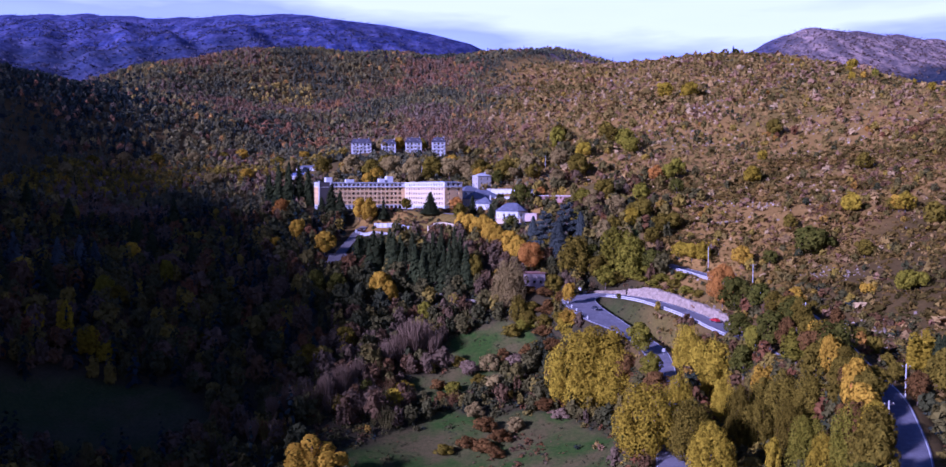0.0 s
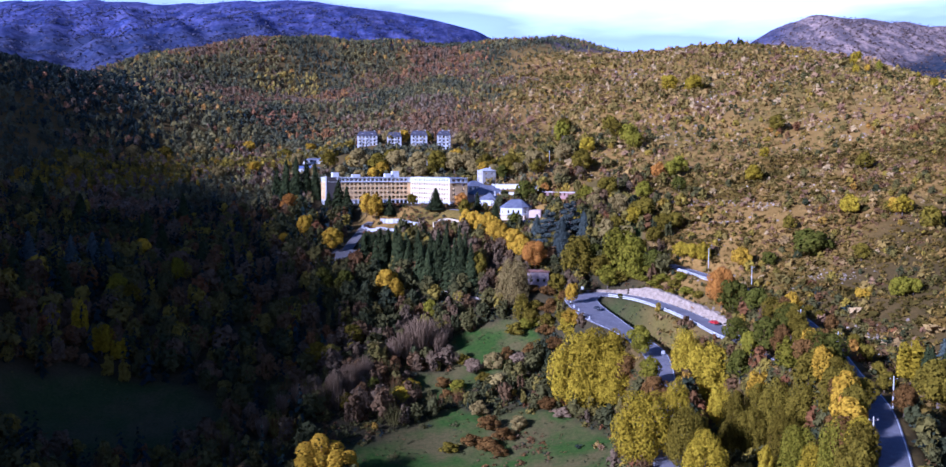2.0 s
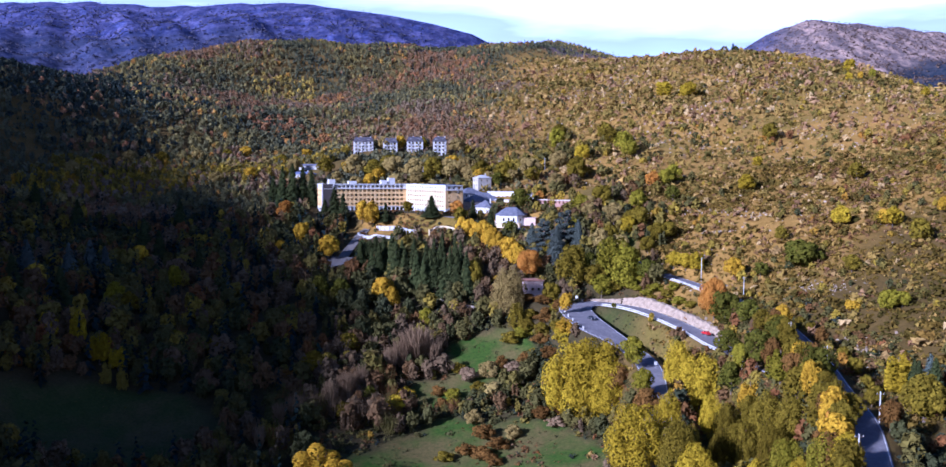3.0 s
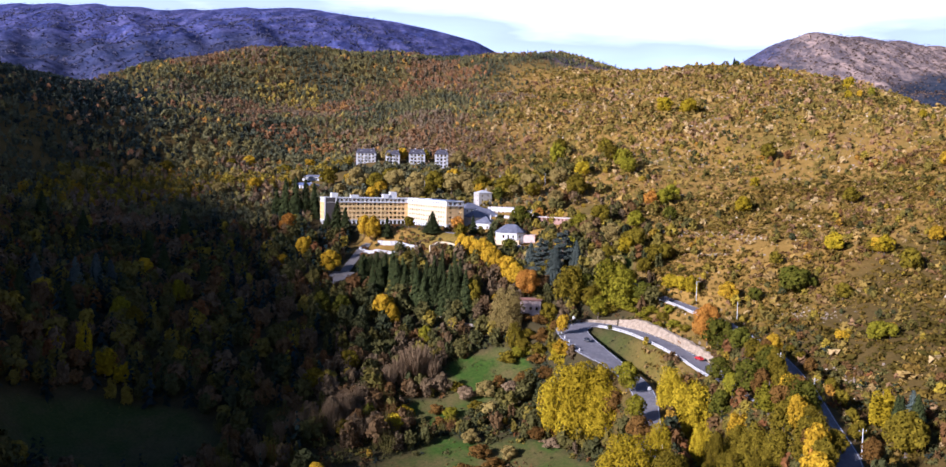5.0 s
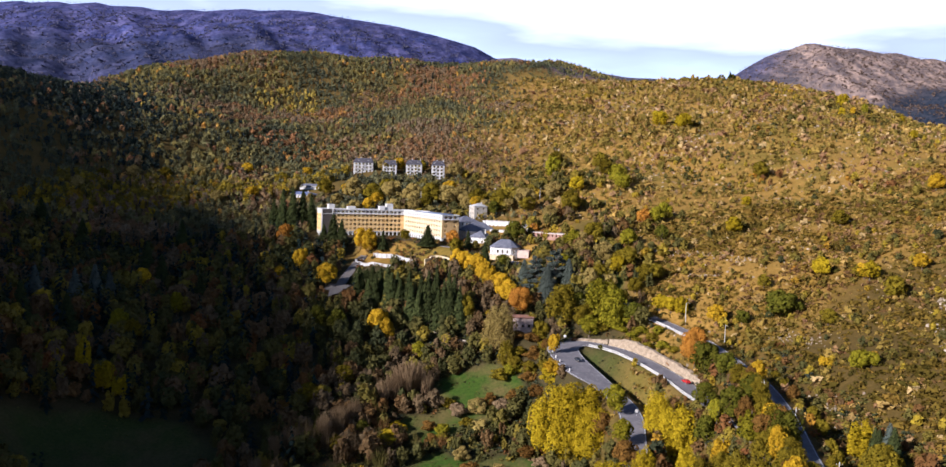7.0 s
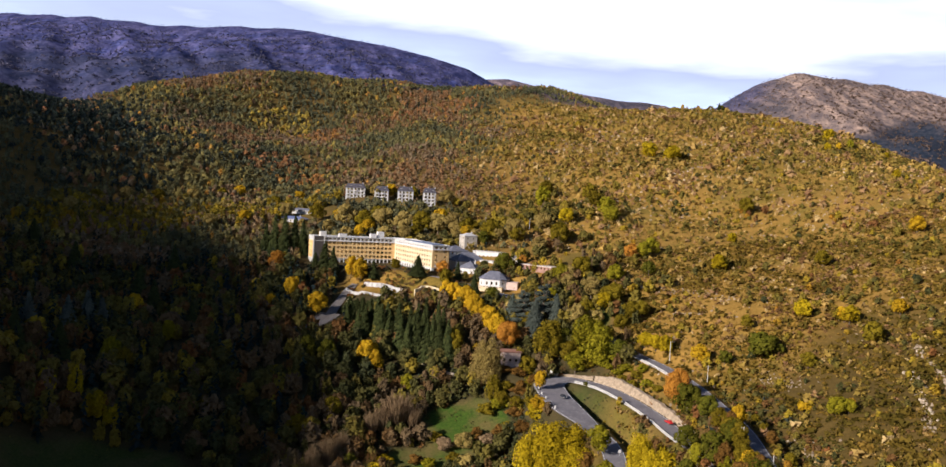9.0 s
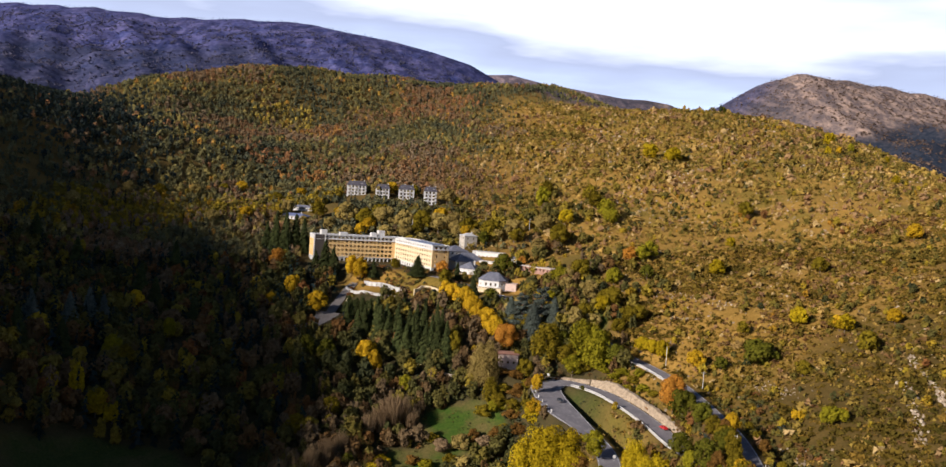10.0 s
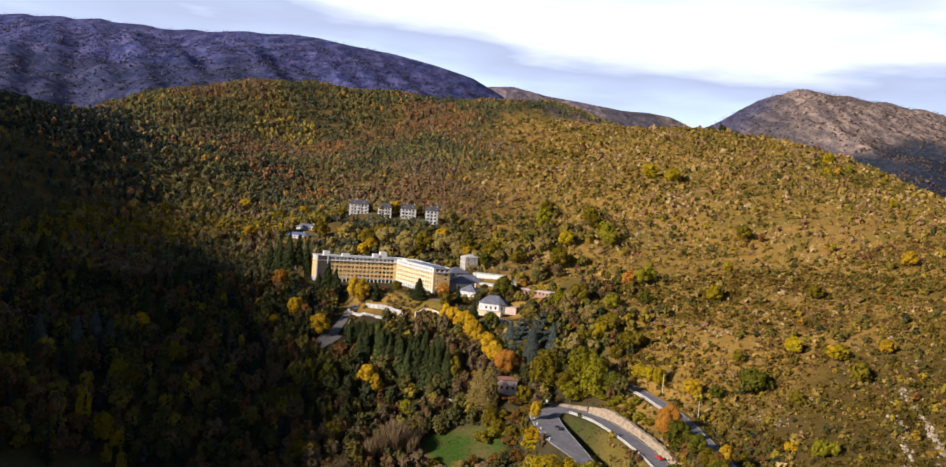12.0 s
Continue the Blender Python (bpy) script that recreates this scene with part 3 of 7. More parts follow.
def hip_roof(name, x0, x1, y0, y1, z, h, mat, parent, over=0.5, inset=None, label=""):
    x0, x1, y0, y1 = x0 - over, x1 + over, y0 - over, y1 + over
    k = min(x1 - x0, y1 - y0) / 2 if inset is None else inset
    k = min(k, (x1 - x0) / 2 - 0.05, (y1 - y0) / 2 - 0.05)
    bm = bmesh.new()
    v = [bm.verts.new(p) for p in ((x0, y0, z), (x1, y0, z), (x1, y1, z), (x0, y1, z), (x0, y0, z + 0.25), (x1, y0, z + 0.25), (x1, y1, z + 0.25), (x0, y1, z + 0.25),
                                   (x0 + k, y0 + k, z + h), (x1 - k, y0 + k, z + h), (x1 - k, y1 - k, z + h), (x0 + k, y1 - k, z + h))]
    for f in ((3, 2, 1, 0), (0, 1, 5, 4), (1, 2, 6, 5), (2, 3, 7, 6), (3, 0, 4, 7), (4, 5, 9, 8), (5, 6, 10, 9), (6, 7, 11, 10), (7, 4, 8, 11), (8, 9, 10, 11)):
        bm.faces.new([v[i] for i in f])
    return part(name, bm, mat, parent, label)


def hotel():
    z0 = 46.0
    h = thing("hotel", (0, 0, 0), "large ochre and white hotel in two angled wings", "hotel")
    inner, near, end = (-46.0, 577.0), (-17.5, 525.0), (-6.6, 531.0)
    back = (-34.0, 584.5)
    left, left_back = (-100.6, 556.0), (-105.6, 569.0)
    inner_back = (-49.0, 590.5)
    rows = [(3.4, 0.5, 2.3, 1)] + [(2.95, 0.75, 1.65, 0)] * 4 + [(2.6, 0.6, 1.5, 1)]
    bright = [(3.4, 0.5, 2.3, 1)] + [(2.95, 0.85, 1.45, 0)] * 4 + [(2.6, 0.7, 1.35, 1)]
    top = facade(h, left, inner, z0, rows, [OCHRE, WHITE], 2.0, 1.5, 19, 2.0)
    facade(h, inner, near, z0, bright, [CREAM, WHITE], 1.5, 1.5, 15, 1.5)
    facade(h, near, end, z0, rows, [OCHRE, WHITE], 2.0, 1.5, 3, 1.2, skip={(1, 1), (2, 1), (3, 1), (4, 1)})
    for a, b in ((end, back), (back, inner_back), (inner_back, left_back), (left_back, left)):
        facade(h, a, b, z0, rows, [OCHRE, WHITE], 1.5, 1.5, max(2, int((Vector(a) - Vector(b)).length / 4)), 1.0)
    outline = [left, inner, near, end, back, inner_back, left_back]
    prism("roof", outline, top - 0.15, top, FLATROOF, h, "flat grey roof")
    for i in range(len(outline)):
        a, b = Vector(outline[i]), Vector(outline[(i + 1) % len(outline)])
        d = (b - a).normalized()
        nrm = Vector((-d.y, d.x))
        prism("parapet", [a - nrm * 0.35, b - nrm * 0.35, b + nrm * 0.1, a + nrm * 0.1], top + 0.004, top + 0.5, WHITE, h, "white parapet")
    # cornice between the main floors and the attic
    for a, b in ((left, inner), (inner, near), (near, end)):
        a, b = Vector(a), Vector(b)
        d = (b - a).normalized()
        nrm = Vector((d.y, -d.x))
        prism("cornice", [a + nrm * 0.55, b + nrm * 0.55, b + nrm * 0.003, a + nrm * 0.003], z0 + 15.0, z0 + 15.22, WHITE, h, "white cornice")
        prism("cornice", [a + nrm * 0.25, b + nrm * 0.25, b + nrm * 0.003, a + nrm * 0.003], z0 + 3.3, z0 + 3.5, WHITE, h, "white cornice")
    # stair tower and machine rooms on the roof
    for x, y, sx, sy, hh in ((-95, 561.5, 4.2, 5, 3.6), (-82, 567, 5.5, 4, 2.4), (-57, 580, 4.5, 4.5, 4.6), (-62, 577, 4, 4, 3.0)):
        b = box("machine_room", -sx / 2, sx / 2, -sy / 2, sy / 2, 0, hh, WHITE, h, "white rooftop machine room", 0.05)
        b.matrix_local = pose(x, y, top, 0, 0, 21)
    for x, y, ln, wd, mat in ((-22.5, 547, 34, 9.5, surface("blue_roof_sheet", (0.15, 0.19, 0.28), (0.22, 0.26, 0.36), 0.3, 0.7, 2.0, 0.2)), (-38, 574, 8, 6, WHITE)):
        b = box("roof_deck", -wd / 2, wd / 2, -ln / 2, ln / 2, 0, 0.75, mat, h, "raised roof covering", 0.05)
        b.matrix_local = pose(x, y, top + 0.004, 0, 0, 28.7)
    # glazed stair bay at the end of the long wing
    b = box("stair_bay", 0.8, 7.5, -0.5, -0.004, 0.3, 18.3, GLASS, h, "dark glazed stair bay")
    b.matrix_local = pose(-100.6, 556, z0, 0, 0, 21.1)
    for xx in (0.0, 7.5):
        b = box("stair_pier", xx, xx + 0.8, -0.7, -0.004, 0, 19.0, WHITE, h, "white pier")
        b.matrix_local = pose(-100.6, 556, z0, 0, 0, 21.1)
    return h


hotel()


def villa(x, y, z, w, d, turn, storeys=4):
    """One of the four square apartment houses: pale walls, tall windows and balconies, a steep dark roof."""
    e = thing("apartment_house", (x, y, z), "white four-storey apartment house with steep dark slate roof among trees", "house", "row of apartment houses", turn=turn)
    rows = [(2.9, 0.6, 1.9, 0)] * (storeys - 1) + [(2.9, 0.6, 1.9, 0)]
    c = [(-w / 2, -d / 2), (w / 2, -d / 2), (w / 2, d / 2), (-w / 2, d / 2)]
    n = max(3, int(w / 3.0))
    for i in range(4):
        facade(e, c[i], c[(i + 1) % 4], -1.0, rows, [GREYW], 1.75, 1.9, n, 0.8)
    top = -1.0 + 2.9 * storeys
    hip_roof("roof", -w / 2, w / 2, -d / 2, d / 2, top, 3.9, DARKSLATE, e, 0.5, 2.2, "steep dark slate roof")
    for s in range(1, storeys):
        for i in range(n):
            xx = -w / 2 + 0.8 + (w - 1.6) * (i + 0.5) / n
            if i % 2 == 0:
                box("balcony", xx - 1.0, xx + 1.0, -d / 2 - 0.9, -d / 2 - 0.004, -1.0 + 2.9 * s + 0.1, -1.0 + 2.9 * s + 0.9, WHITE, e, "white balcony")
    for xx in (-w / 4, w / 4):
        box("dormer", xx - 0.7, xx + 0.7, -d / 2 + 0.5, -d / 2 + 2.2, top + 0.5, top + 2.1, GREYW, e, "pale dormer")
        box("chimney", xx + 1.4, xx + 2.1, -0.4, 0.4, top + 3.4, top + 4.9, GREYW, e)
    return e


villa(-95.8, 738, 88.3, 17, 12, 3)
villa(-71.5, 727, 87.2, 12, 12, 3)
villa(-49.5, 714, 87.8, 13.5, 12, 3)
villa(-28.5, 707, 87.6, 11, 12, 3)


def house(name, label, at, turn, w, d, storeys, wall, roof, roof_h, bays, over=0.4, inset=None, sh=2.9, category="house", deep_base=1.5, flat=False):
    """A plain house: walls with windows on all sides, a hipped or flat roof."""
    e = thing(name, at, label, category, turn=turn)
    rows = [(sh + deep_base, 0.9 + deep_base, 1.3, 0)] + [(sh, 0.9, 1.3, 0)] * (storeys - 1)
    c = [(-w / 2, -d / 2), (w / 2, -d / 2), (w / 2, d / 2), (-w / 2, d / 2)]
    for i in range(4):
        n = bays if i % 2 == 0 else max(1, round(bays * d / w))
        facade(e, c[i], c[(i + 1) % 4], -deep_base, rows, [wall], 1.1, 1.3, n, 0.6)
    top = sh * storeys
    if flat:
        prism("roof", [(x * (1 + 2 * over / w), y * (1 + 2 * over / d)) for x, y in c], top, top + 0.35, roof, e)
    else:
        hip_roof("roof", -w / 2, w / 2, -d / 2, d / 2, top, roof_h, roof, e, over, inset)
        box("chimney", w * 0.22, w * 0.22 + 0.7, -0.35, 0.35, top + roof_h * 0.3, top + roof_h + 0.9, GREYW, e)
    return e


house("long_house", "long white two-storey house with grey hipped roof", (-134, 699, 72.0), -34, 25, 9, 2, GREYW, SLATE, 1.8, 8, sh=2.6)
house("blue_roofed_hall", "low hall with a blue metal roof", (-138, 678, 67.5), -20, 24, 12, 1, GREYW, surface("blue_sheet_roof", (0.10, 0.13, 0.24), (0.16, 0.19, 0.32), 0.4, 0.5), 2.2, 5)
house("stone_tower_house", "tall narrow cream stone house with grey roof", (6, 589, 59.0), 24, 10, 9, 3, surface("grey_stone_wall", (0.36, 0.33, 0.28), (0.48, 0.44, 0.38), 0.4, 0.9, 2.0, 0.4), GREYW, 2.2, 2, 0.3, sh=3.2)
house("slate_house", "house with broad slate hipped roof behind the hotel", (-3, 572, 52.5), 28, 15, 13, 2, GREYW, SLATE, 3.8, 4)
house("slate_annex", "white annex with steep blue slate roof beside the hotel", (6, 550, 48.5), 20, 22, 15, 1, WHITE, SLATE, 6.0, 5, sh=4.8)
house("gabled_annex", "white gabled annex with slate roof", (8, 528, 46.5), -24, 12, 13, 1, WHITE, SLATE, 4.4, 3, sh=4.2)
house("white_wing", "long white single-storey wing with flat roof", (21, 561, 55.0), -22, 22, 8, 1, WHITE, CONCRETE, 0, 7, 0.3, sh=4.6, flat=True)
house("white_link", "white stepped link building with flat roof", (20, 543, 50.5), -28, 10, 7, 1, WHITE, CONCRETE, 0, 3, 0.3, sh=4.2, flat=True)
house("grey_house", "plain grey house beside a yellow tree", (40, 541, 52.5), -10, 8, 8, 2, GREYW, SLATE, 1.8, 2)
house("small_house", "small derelict pink house with flat dark roof", (28.8, 398, 15.3), -4, 10, 8, 1, PINK, TILE, 0, 3, 0.5, sh=5.4, deep_base=3.0, flat=True)
house("low_building", "long low reddish building with bleached flat roof", (52, 513, 53.0), -44, 25, 9, 1, surface("faded_red_render", (0.26, 0.15, 0.11), (0.36, 0.22, 0.17), 0.4, 0.9, 2.0, 0.3, stain=(0.20, 0.14, 0.11)), surface("bleached_roof", (0.50, 0.42, 0.36), (0.66, 0.58, 0.50), 0.3, 0.9, 1.5), 0, 8, 0.5, sh=2.7, flat=True, deep_base=2)
house("field_shed", "small white shed at the foot of the hillside", (76, 494, 55.5), -30, 9, 3.5, 1, WHITE, CONCRETE, 0, 2, 0.3, sh=2.4, flat=True)


def pavilion():
    """Pale pavilion with chamfered corners, a glazed terrace in front and a grey hipped roof."""
    e = thing("pavilion", (22.5, 500, 42.6), "white pavilion with chamfered corners and grey hipped roof", "pavilion", turn=-14)
    w, d, k = 17.0, 13.0, 3.4
    pts = [(-w / 2 + k, -d / 2), (w / 2 - k, -d / 2), (w / 2, -d / 2 + k), (w / 2, d / 2), (-w / 2, d / 2), (-w / 2, -d / 2 + k)]
    for i in range(len(pts)):
        a, b = pts[i], pts[(i + 1) % len(pts)]
        facade(e, a, b, -2.0, [(6.4, 3.2, 1.8, 0)], [WHITE], 1.1, 1.8, max(1, int((Vector(a) - Vector(b)).length / 3.2)), 0.6)
    bm = bmesh.new()
    top = [bm.verts.new(((x * 1.07), (y * 1.08), 4.4)) for x, y in pts]
    rim = [bm.verts.new(((x * 1.07), (y * 1.08), 4.7)) for x, y in pts]
    ridge_a, ridge_b = bm.verts.new((-3.0, 1.0, 9.2)), bm.verts.new((3.0, 1.0, 9.2))
    n = len(pts)
    for i in range(n):
        bm.faces.new((top[i], top[(i + 1) % n], rim[(i + 1) % n], rim[i]))
    bm.faces.new(top[::-1])
    bm.faces.new((rim[0], rim[1], ridge_b, ridge_a))
    bm.faces.new((rim[1], rim[2], ridge_b)), bm.faces.new((rim[2], rim[3], ridge_b))
    bm.faces.new((rim[3], rim[4], ridge_a, ridge_b)), bm.faces.new((rim[4], rim[5], ridge_a)), bm.faces.new((rim[5], rim[0], ridge_a))
    part("roof", bm, SLATE, e, "grey hipped roof")
    box("terrace", -w / 2 - 2.5, w / 2 - 1, -d / 2 - 5, -d / 2 - 0.004, -3.5, 0.2, CREAM, e, "cream terrace base", 0.08)
    for i in range(9):
        x = -w / 2 - 2.3 + i * 2.0
        box("baluster", x, x + 0.25, -d / 2 - 4.9, -d / 2 - 4.65, 0.2, 1.1, WHITE, e)
    box("handrail", -w / 2 - 2.4, w / 2 - 1.1, -d / 2 - 4.95, -d / 2 - 4.6, 1.1, 1.25, WHITE, e)
    box("service_block", w / 2 + 0.004, w / 2 + 7, -3, 5, -1.5, 3.2, PINK, e, "reddish lean-to block", 0.06)
    return e


pavilion()


def terrace_wall(label, pts, h, mat, thick=0.6, arcade=False):
    """A retaining wall along a line, with a coping and piers."""
    line = curve_points(np.array(pts, float), 1.0)
    line[:, 2] = ground_z(line[:, 0], line[:, 1])
    line[:, 2] = np.maximum(line[:, 2], line[:, 2].mean() - 0.6)
    e = thing("terrace_wall", tuple(line[0]), label, "wall")
    base = line - line[0]
    strip("wall", base, -thick / 2, thick / 2, h, mat, e, h + 2.5)
    strip("coping", base, -thick / 2 - 0.15, thick / 2 + 0.15, h + 0.2, mat, e, 0.196)
    if arcade:
        for i in range(0, len(base) - 1, 3):
            p = base[i]
            b = box("pier", -0.25, 0.25, -0.25, 0.25, -1.0, h, WHITE, e)
            b.matrix_local = pose(p[0], p[1] - thick / 2 - 0.3, p[2])
    return e


terrace_wall("long white terrace wall below the hotel garden", [(-70, 507, 0), (-64, 500, 0), (-57, 495, 0), (-44, 490, 0), (-31, 486.7, 0)], 1.5, GREYW)
terrace_wall("curved white arcaded wall of the hotel garden", [(-59, 511.5, 0), (-51, 507, 0), (-41, 504, 0), (-32, 497, 0)], 2.4, GREYW, arcade=True)
terrace_wall("low cream wall along the hotel forecourt", [(-26, 492, 0), (-23.5, 497, 0), (-19, 499.5, 0), (-11, 494, 0)], 1.6, CREAM)
terrace_wall("pale wall at the bend of the drive", [(-66, 492, 0), (-66.5, 484, 0), (-67, 476, 0)], 0.9, CREAM)
terrace_wall("pale low wall beside a valley track", [(-24, 417, 0), (-10, 406, 0), (-2, 398, 0), (5, 393, 0)], 0.5, STONE, 0.6)


# ---- plants ----
def leaf_cloud(rng, n, lobes, leaf, outward=0.92, droop=0.0):
    """n single three-cornered leaf masses on the shells of the lobes."""
    lobes = np.array(lobes, float)
    vol = (lobes[:, 3] * lobes[:, 4] * lobes[:, 5]) ** 0.66
    pick = rng.choice(len(lobes), n, p=vol / vol.sum())
    L = lobes[pick]
    d = rng.normal(size=(n, 3))
    d[:, 2] += 0.25
    d /= np.linalg.norm(d, axis=1)[:, None]
    c = L[:, :3] + d * L[:, 3:] * np.where(rng.uniform(0, 1, (n, 1)) < 0.85, rng.uniform(0.9, 1.02, (n, 1)), rng.uniform(0.95, 1.13, (n, 1)))
    nrm = d * outward + rng.normal(size=(n, 3)) * (1 - outward)
    nrm[:, 2] += 0.2 - droop
    nrm /= np.linalg.norm(nrm, axis=1)[:, None]
    t = np.cross(nrm, rng.normal(size=(n, 3)))
    t /= np.linalg.norm(t, axis=1)[:, None] + 1e-9
    b = np.cross(nrm, t)
    s = leaf * rng.uniform(0.6, 1.35, (n, 1))
    k = rng.uniform(0.6, 1.0, (n, 1))
    bend = nrm * s * 0.3
    return np.stack([c - t * s * 0.9 - b * s * k * 0.6 - bend, c + t * s * 0.9 - b * s * k * 0.5 - bend, c + b * s * 1.1 + bend * 0.6], 1)


def lobes_round(rng, w, n=9, lo=0.22, hi=1.0):
    """A rounded crown: billows of unequal size over a dense heart."""
    out = [(0, 0, lo + (hi - lo) * 0.46, w * 0.33, w * 0.33, (hi - lo) * 0.40)]
    for i in range(n + 4):
        a, u = i * 2.4 + rng.uniform(-0.5, 0.5), (i + 0.5) / (n + 4)
        e = math.radians(-35 + 120 * u)
        q = w * rng.uniform(0.13, 0.22) * (1.1 - 0.25 * u)
        r = w * 0.36 * math.cos(e) * rng.uniform(0.85, 1.1)
        z = lo + (hi - lo) * (0.46 + 0.36 * math.sin(e) * rng.uniform(0.85, 1.1))
        out.append((math.cos(a) * r, math.sin(a) * r, z, q, q, q * (hi - lo) / w * rng.uniform(0.75, 1.0)))
    return out


def lobes_dome(rng, w, n=30, lo=0.0):
    """A broad old crown, leafy nearly to the ground: many small upright billows packed over a dense heart."""
    out = [(0, 0, lo + 0.40, w * 0.34, w * 0.34, 0.42), (w * 0.1, 0, lo + 0.22, w * 0.38, w * 0.36, 0.24)]
    for i in range(n):
        u = (i + 0.5) / n
        e = math.asin(-0.35 + 1.33 * u)
        a = i * 2.4 + rng.uniform(-0.35, 0.35)
        k = rng.uniform(0.88, 1.12)
        r, z = w * 0.38 * math.cos(e) * k, 0.36 + 0.50 * math.sin(e) * k
        q = w * rng.uniform(0.10, 0.17)
        out.append((math.cos(a) * r, math.sin(a) * r, max(lo + 0.1, z), q, q, q * rng.uniform(1.2, 1.8)))
    return out


def lobes_spire(rng, w, n=19, lo=0.0):
    """Upright plumes of a poplar."""
    out = []
    for i in range(n):
        a, rr = i * 2.4, w * 0.5 * math.sqrt((i + 0.5) / n) * 0.82
        top = 1.0 - 0.42 * (rr / (w * 0.5)) ** 2 - rng.uniform(0, 0.2)
        hgt = top - lo - rng.uniform(0, 0.1)
        q = w * rng.uniform(0.12, 0.17)
        for f in (0.74, 0.5, 0.26):
            out.append((math.cos(a) * rr, math.sin(a) * rr, lo + hgt * f, q * (1.2 - 0.4 * f), q * (1.2 - 0.4 * f), hgt * 0.22))
    return out


def conifer_quads(rng, n, w, leaf, lo=0.02):
    """Sprays of needles on separate drooping boughs, longest near the foot, with gaps between the boughs."""
    boughs = max(18, n // 14)
    u = (np.arange(boughs) + rng.uniform(0, 1, boughs)) / boughs
    bz = lo + (0.97 - lo) * u ** 1.25
    ba = np.arange(boughs) * 2.4 + rng.uniform(-0.5, 0.5, boughs)
    bl = w * 0.5 * ((1 - bz) ** 0.8 + 0.05) * rng.uniform(0.72, 1.15, boughs)
    pick = rng.choice(boughs, n, p=(bl + 0.04) / (bl + 0.04).sum())
    f = rng.uniform(0.08, 1.0, n) ** 0.7
    a = ba[pick] + rng.normal(0, 0.24, n)
    o = np.c_[np.cos(a), np.sin(a), np.zeros(n)]
    r = bl[pick] * f
    z = bz[pick] + 0.035 - r * 0.42 * f + rng.normal(0, 0.008, n)
    c = o * r[:, None] + np.c_[np.zeros(n), np.zeros(n), np.maximum(z, 0.0)]
    s = leaf * (0.45 + 0.75 * (1 - bz[pick]))[:, None] * rng.uniform(0.7, 1.3, (n, 1))
    out = o + np.c_[np.zeros(n), np.zeros(n), rng.uniform(-1.1, -0.2, n)]
    side = np.c_[-o[:, 1], o[:, 0], rng.uniform(-0.35, 0.35, n)]
    return np.stack([c - side * s * 0.7 - out * s * 0.45, c + side * s * 0.7 - out * s * 0.45, c + out * s * 0.9], 1)


def twig_quads(rng, n, w, lo=0.04):
    """Bare upright branches of a leafless tree, fanning out from the foot."""
    a, k = rng.uniform(0, 2 * math.pi, n), np.sqrt(rng.uniform(0.0, 1, n))
    o = np.c_[np.cos(a), np.sin(a)] * (k * w * 0.5)[:, None]
    top = 1.0 - 0.22 * k ** 2 - rng.uniform(0, 0.22, n)
    z0 = lo + rng.uniform(0, 0.6, n) * top
    z1 = np.minimum(z0 + rng.uniform(0.2, 0.45, n), top)
    f0, f1 = (0.12 + 0.88 * (z0 / top) ** 0.8), (0.12 + 0.88 * (z1 / top) ** 0.8)
    j = rng.normal(0, 0.012, (n, 2))
    p0, p1 = np.c_[o * f0[:, None], z0], np.c_[o * f1[:, None] + j, z1]
    b = rng.uniform(0, 2 * math.pi, n)
    s = np.c_[np.cos(b), np.sin(b), np.zeros(n)] * rng.uniform(0.003, 0.008, (n, 1))
    return np.stack([p0 - s * 1.3, p0 + s * 1.3, p1], 1)


def trunk_mesh(rng, height, radius, limbs, spread):
    """Tapered trunk and limbs, as one mesh."""
    bm = bmesh.new()

    def tube(a, b, r0, r1, sides=6):
        a, b = Vector(a), Vector(b)
        q = (b - a).to_track_quat("Z", "Y")
        lo, hi = [], []
        for i in range(sides):
            c = Vector((math.cos(i * 2 * math.pi / sides), math.sin(i * 2 * math.pi / sides), 0))
            lo.append(bm.verts.new(a + q @ (c * r0)))
            hi.append(bm.verts.new(b + q @ (c * r1)))
        for i in range(sides):
            bm.faces.new((lo[i], lo[(i + 1) % sides], hi[(i + 1) % sides], hi[i]))
    tube((0, 0, -0.03), (0.01, 0, height * 0.5), radius, radius * 0.65)
    tube((0.01, 0, height * 0.5), (0, 0.01, height), radius * 0.65, radius * 0.2)
    for i in range(limbs):
        a, z = i * 2.4, height * (0.35 + 0.5 * i / max(1, limbs))
        tube((0, 0, z), (math.cos(a) * spread, math.sin(a) * spread, z + height * rng.uniform(0.15, 0.3)), radius * 0.4, radius * 0.1, 5)
    me = bpy.data.meshes.new("trunk")
    bm.to_mesh(me)
    bm.free()
    me.materials.append(BARK)
    return me


WORDS = {"yellow": "yellow", "gold": "golden", "orange": "orange", "rust": "rust-red", "olive": "olive-brown", "lime": "lime-green", "green": "green", "dark": "dark green", "blue": "blue-green", "grey": "grey leafless", "pale": "pale green"}
KINDS = {"plume": ("willow_tree", "spreading autumn tree with upright plumes of leaves"), "poplar": ("poplar_tree", "slender autumn poplar"), "round": ("broadleaf_tree", "round-crowned broadleaf tree in autumn"),
         "conifer": ("conifer_tree", "tall pointed conifer"), "cedar": ("cedar_tree", "broad cedar with tiered boughs"), "bush": ("bush", "low rounded bush"), "bare": ("bare_tree", "tree with bare upright branches")}
MESHES = {}


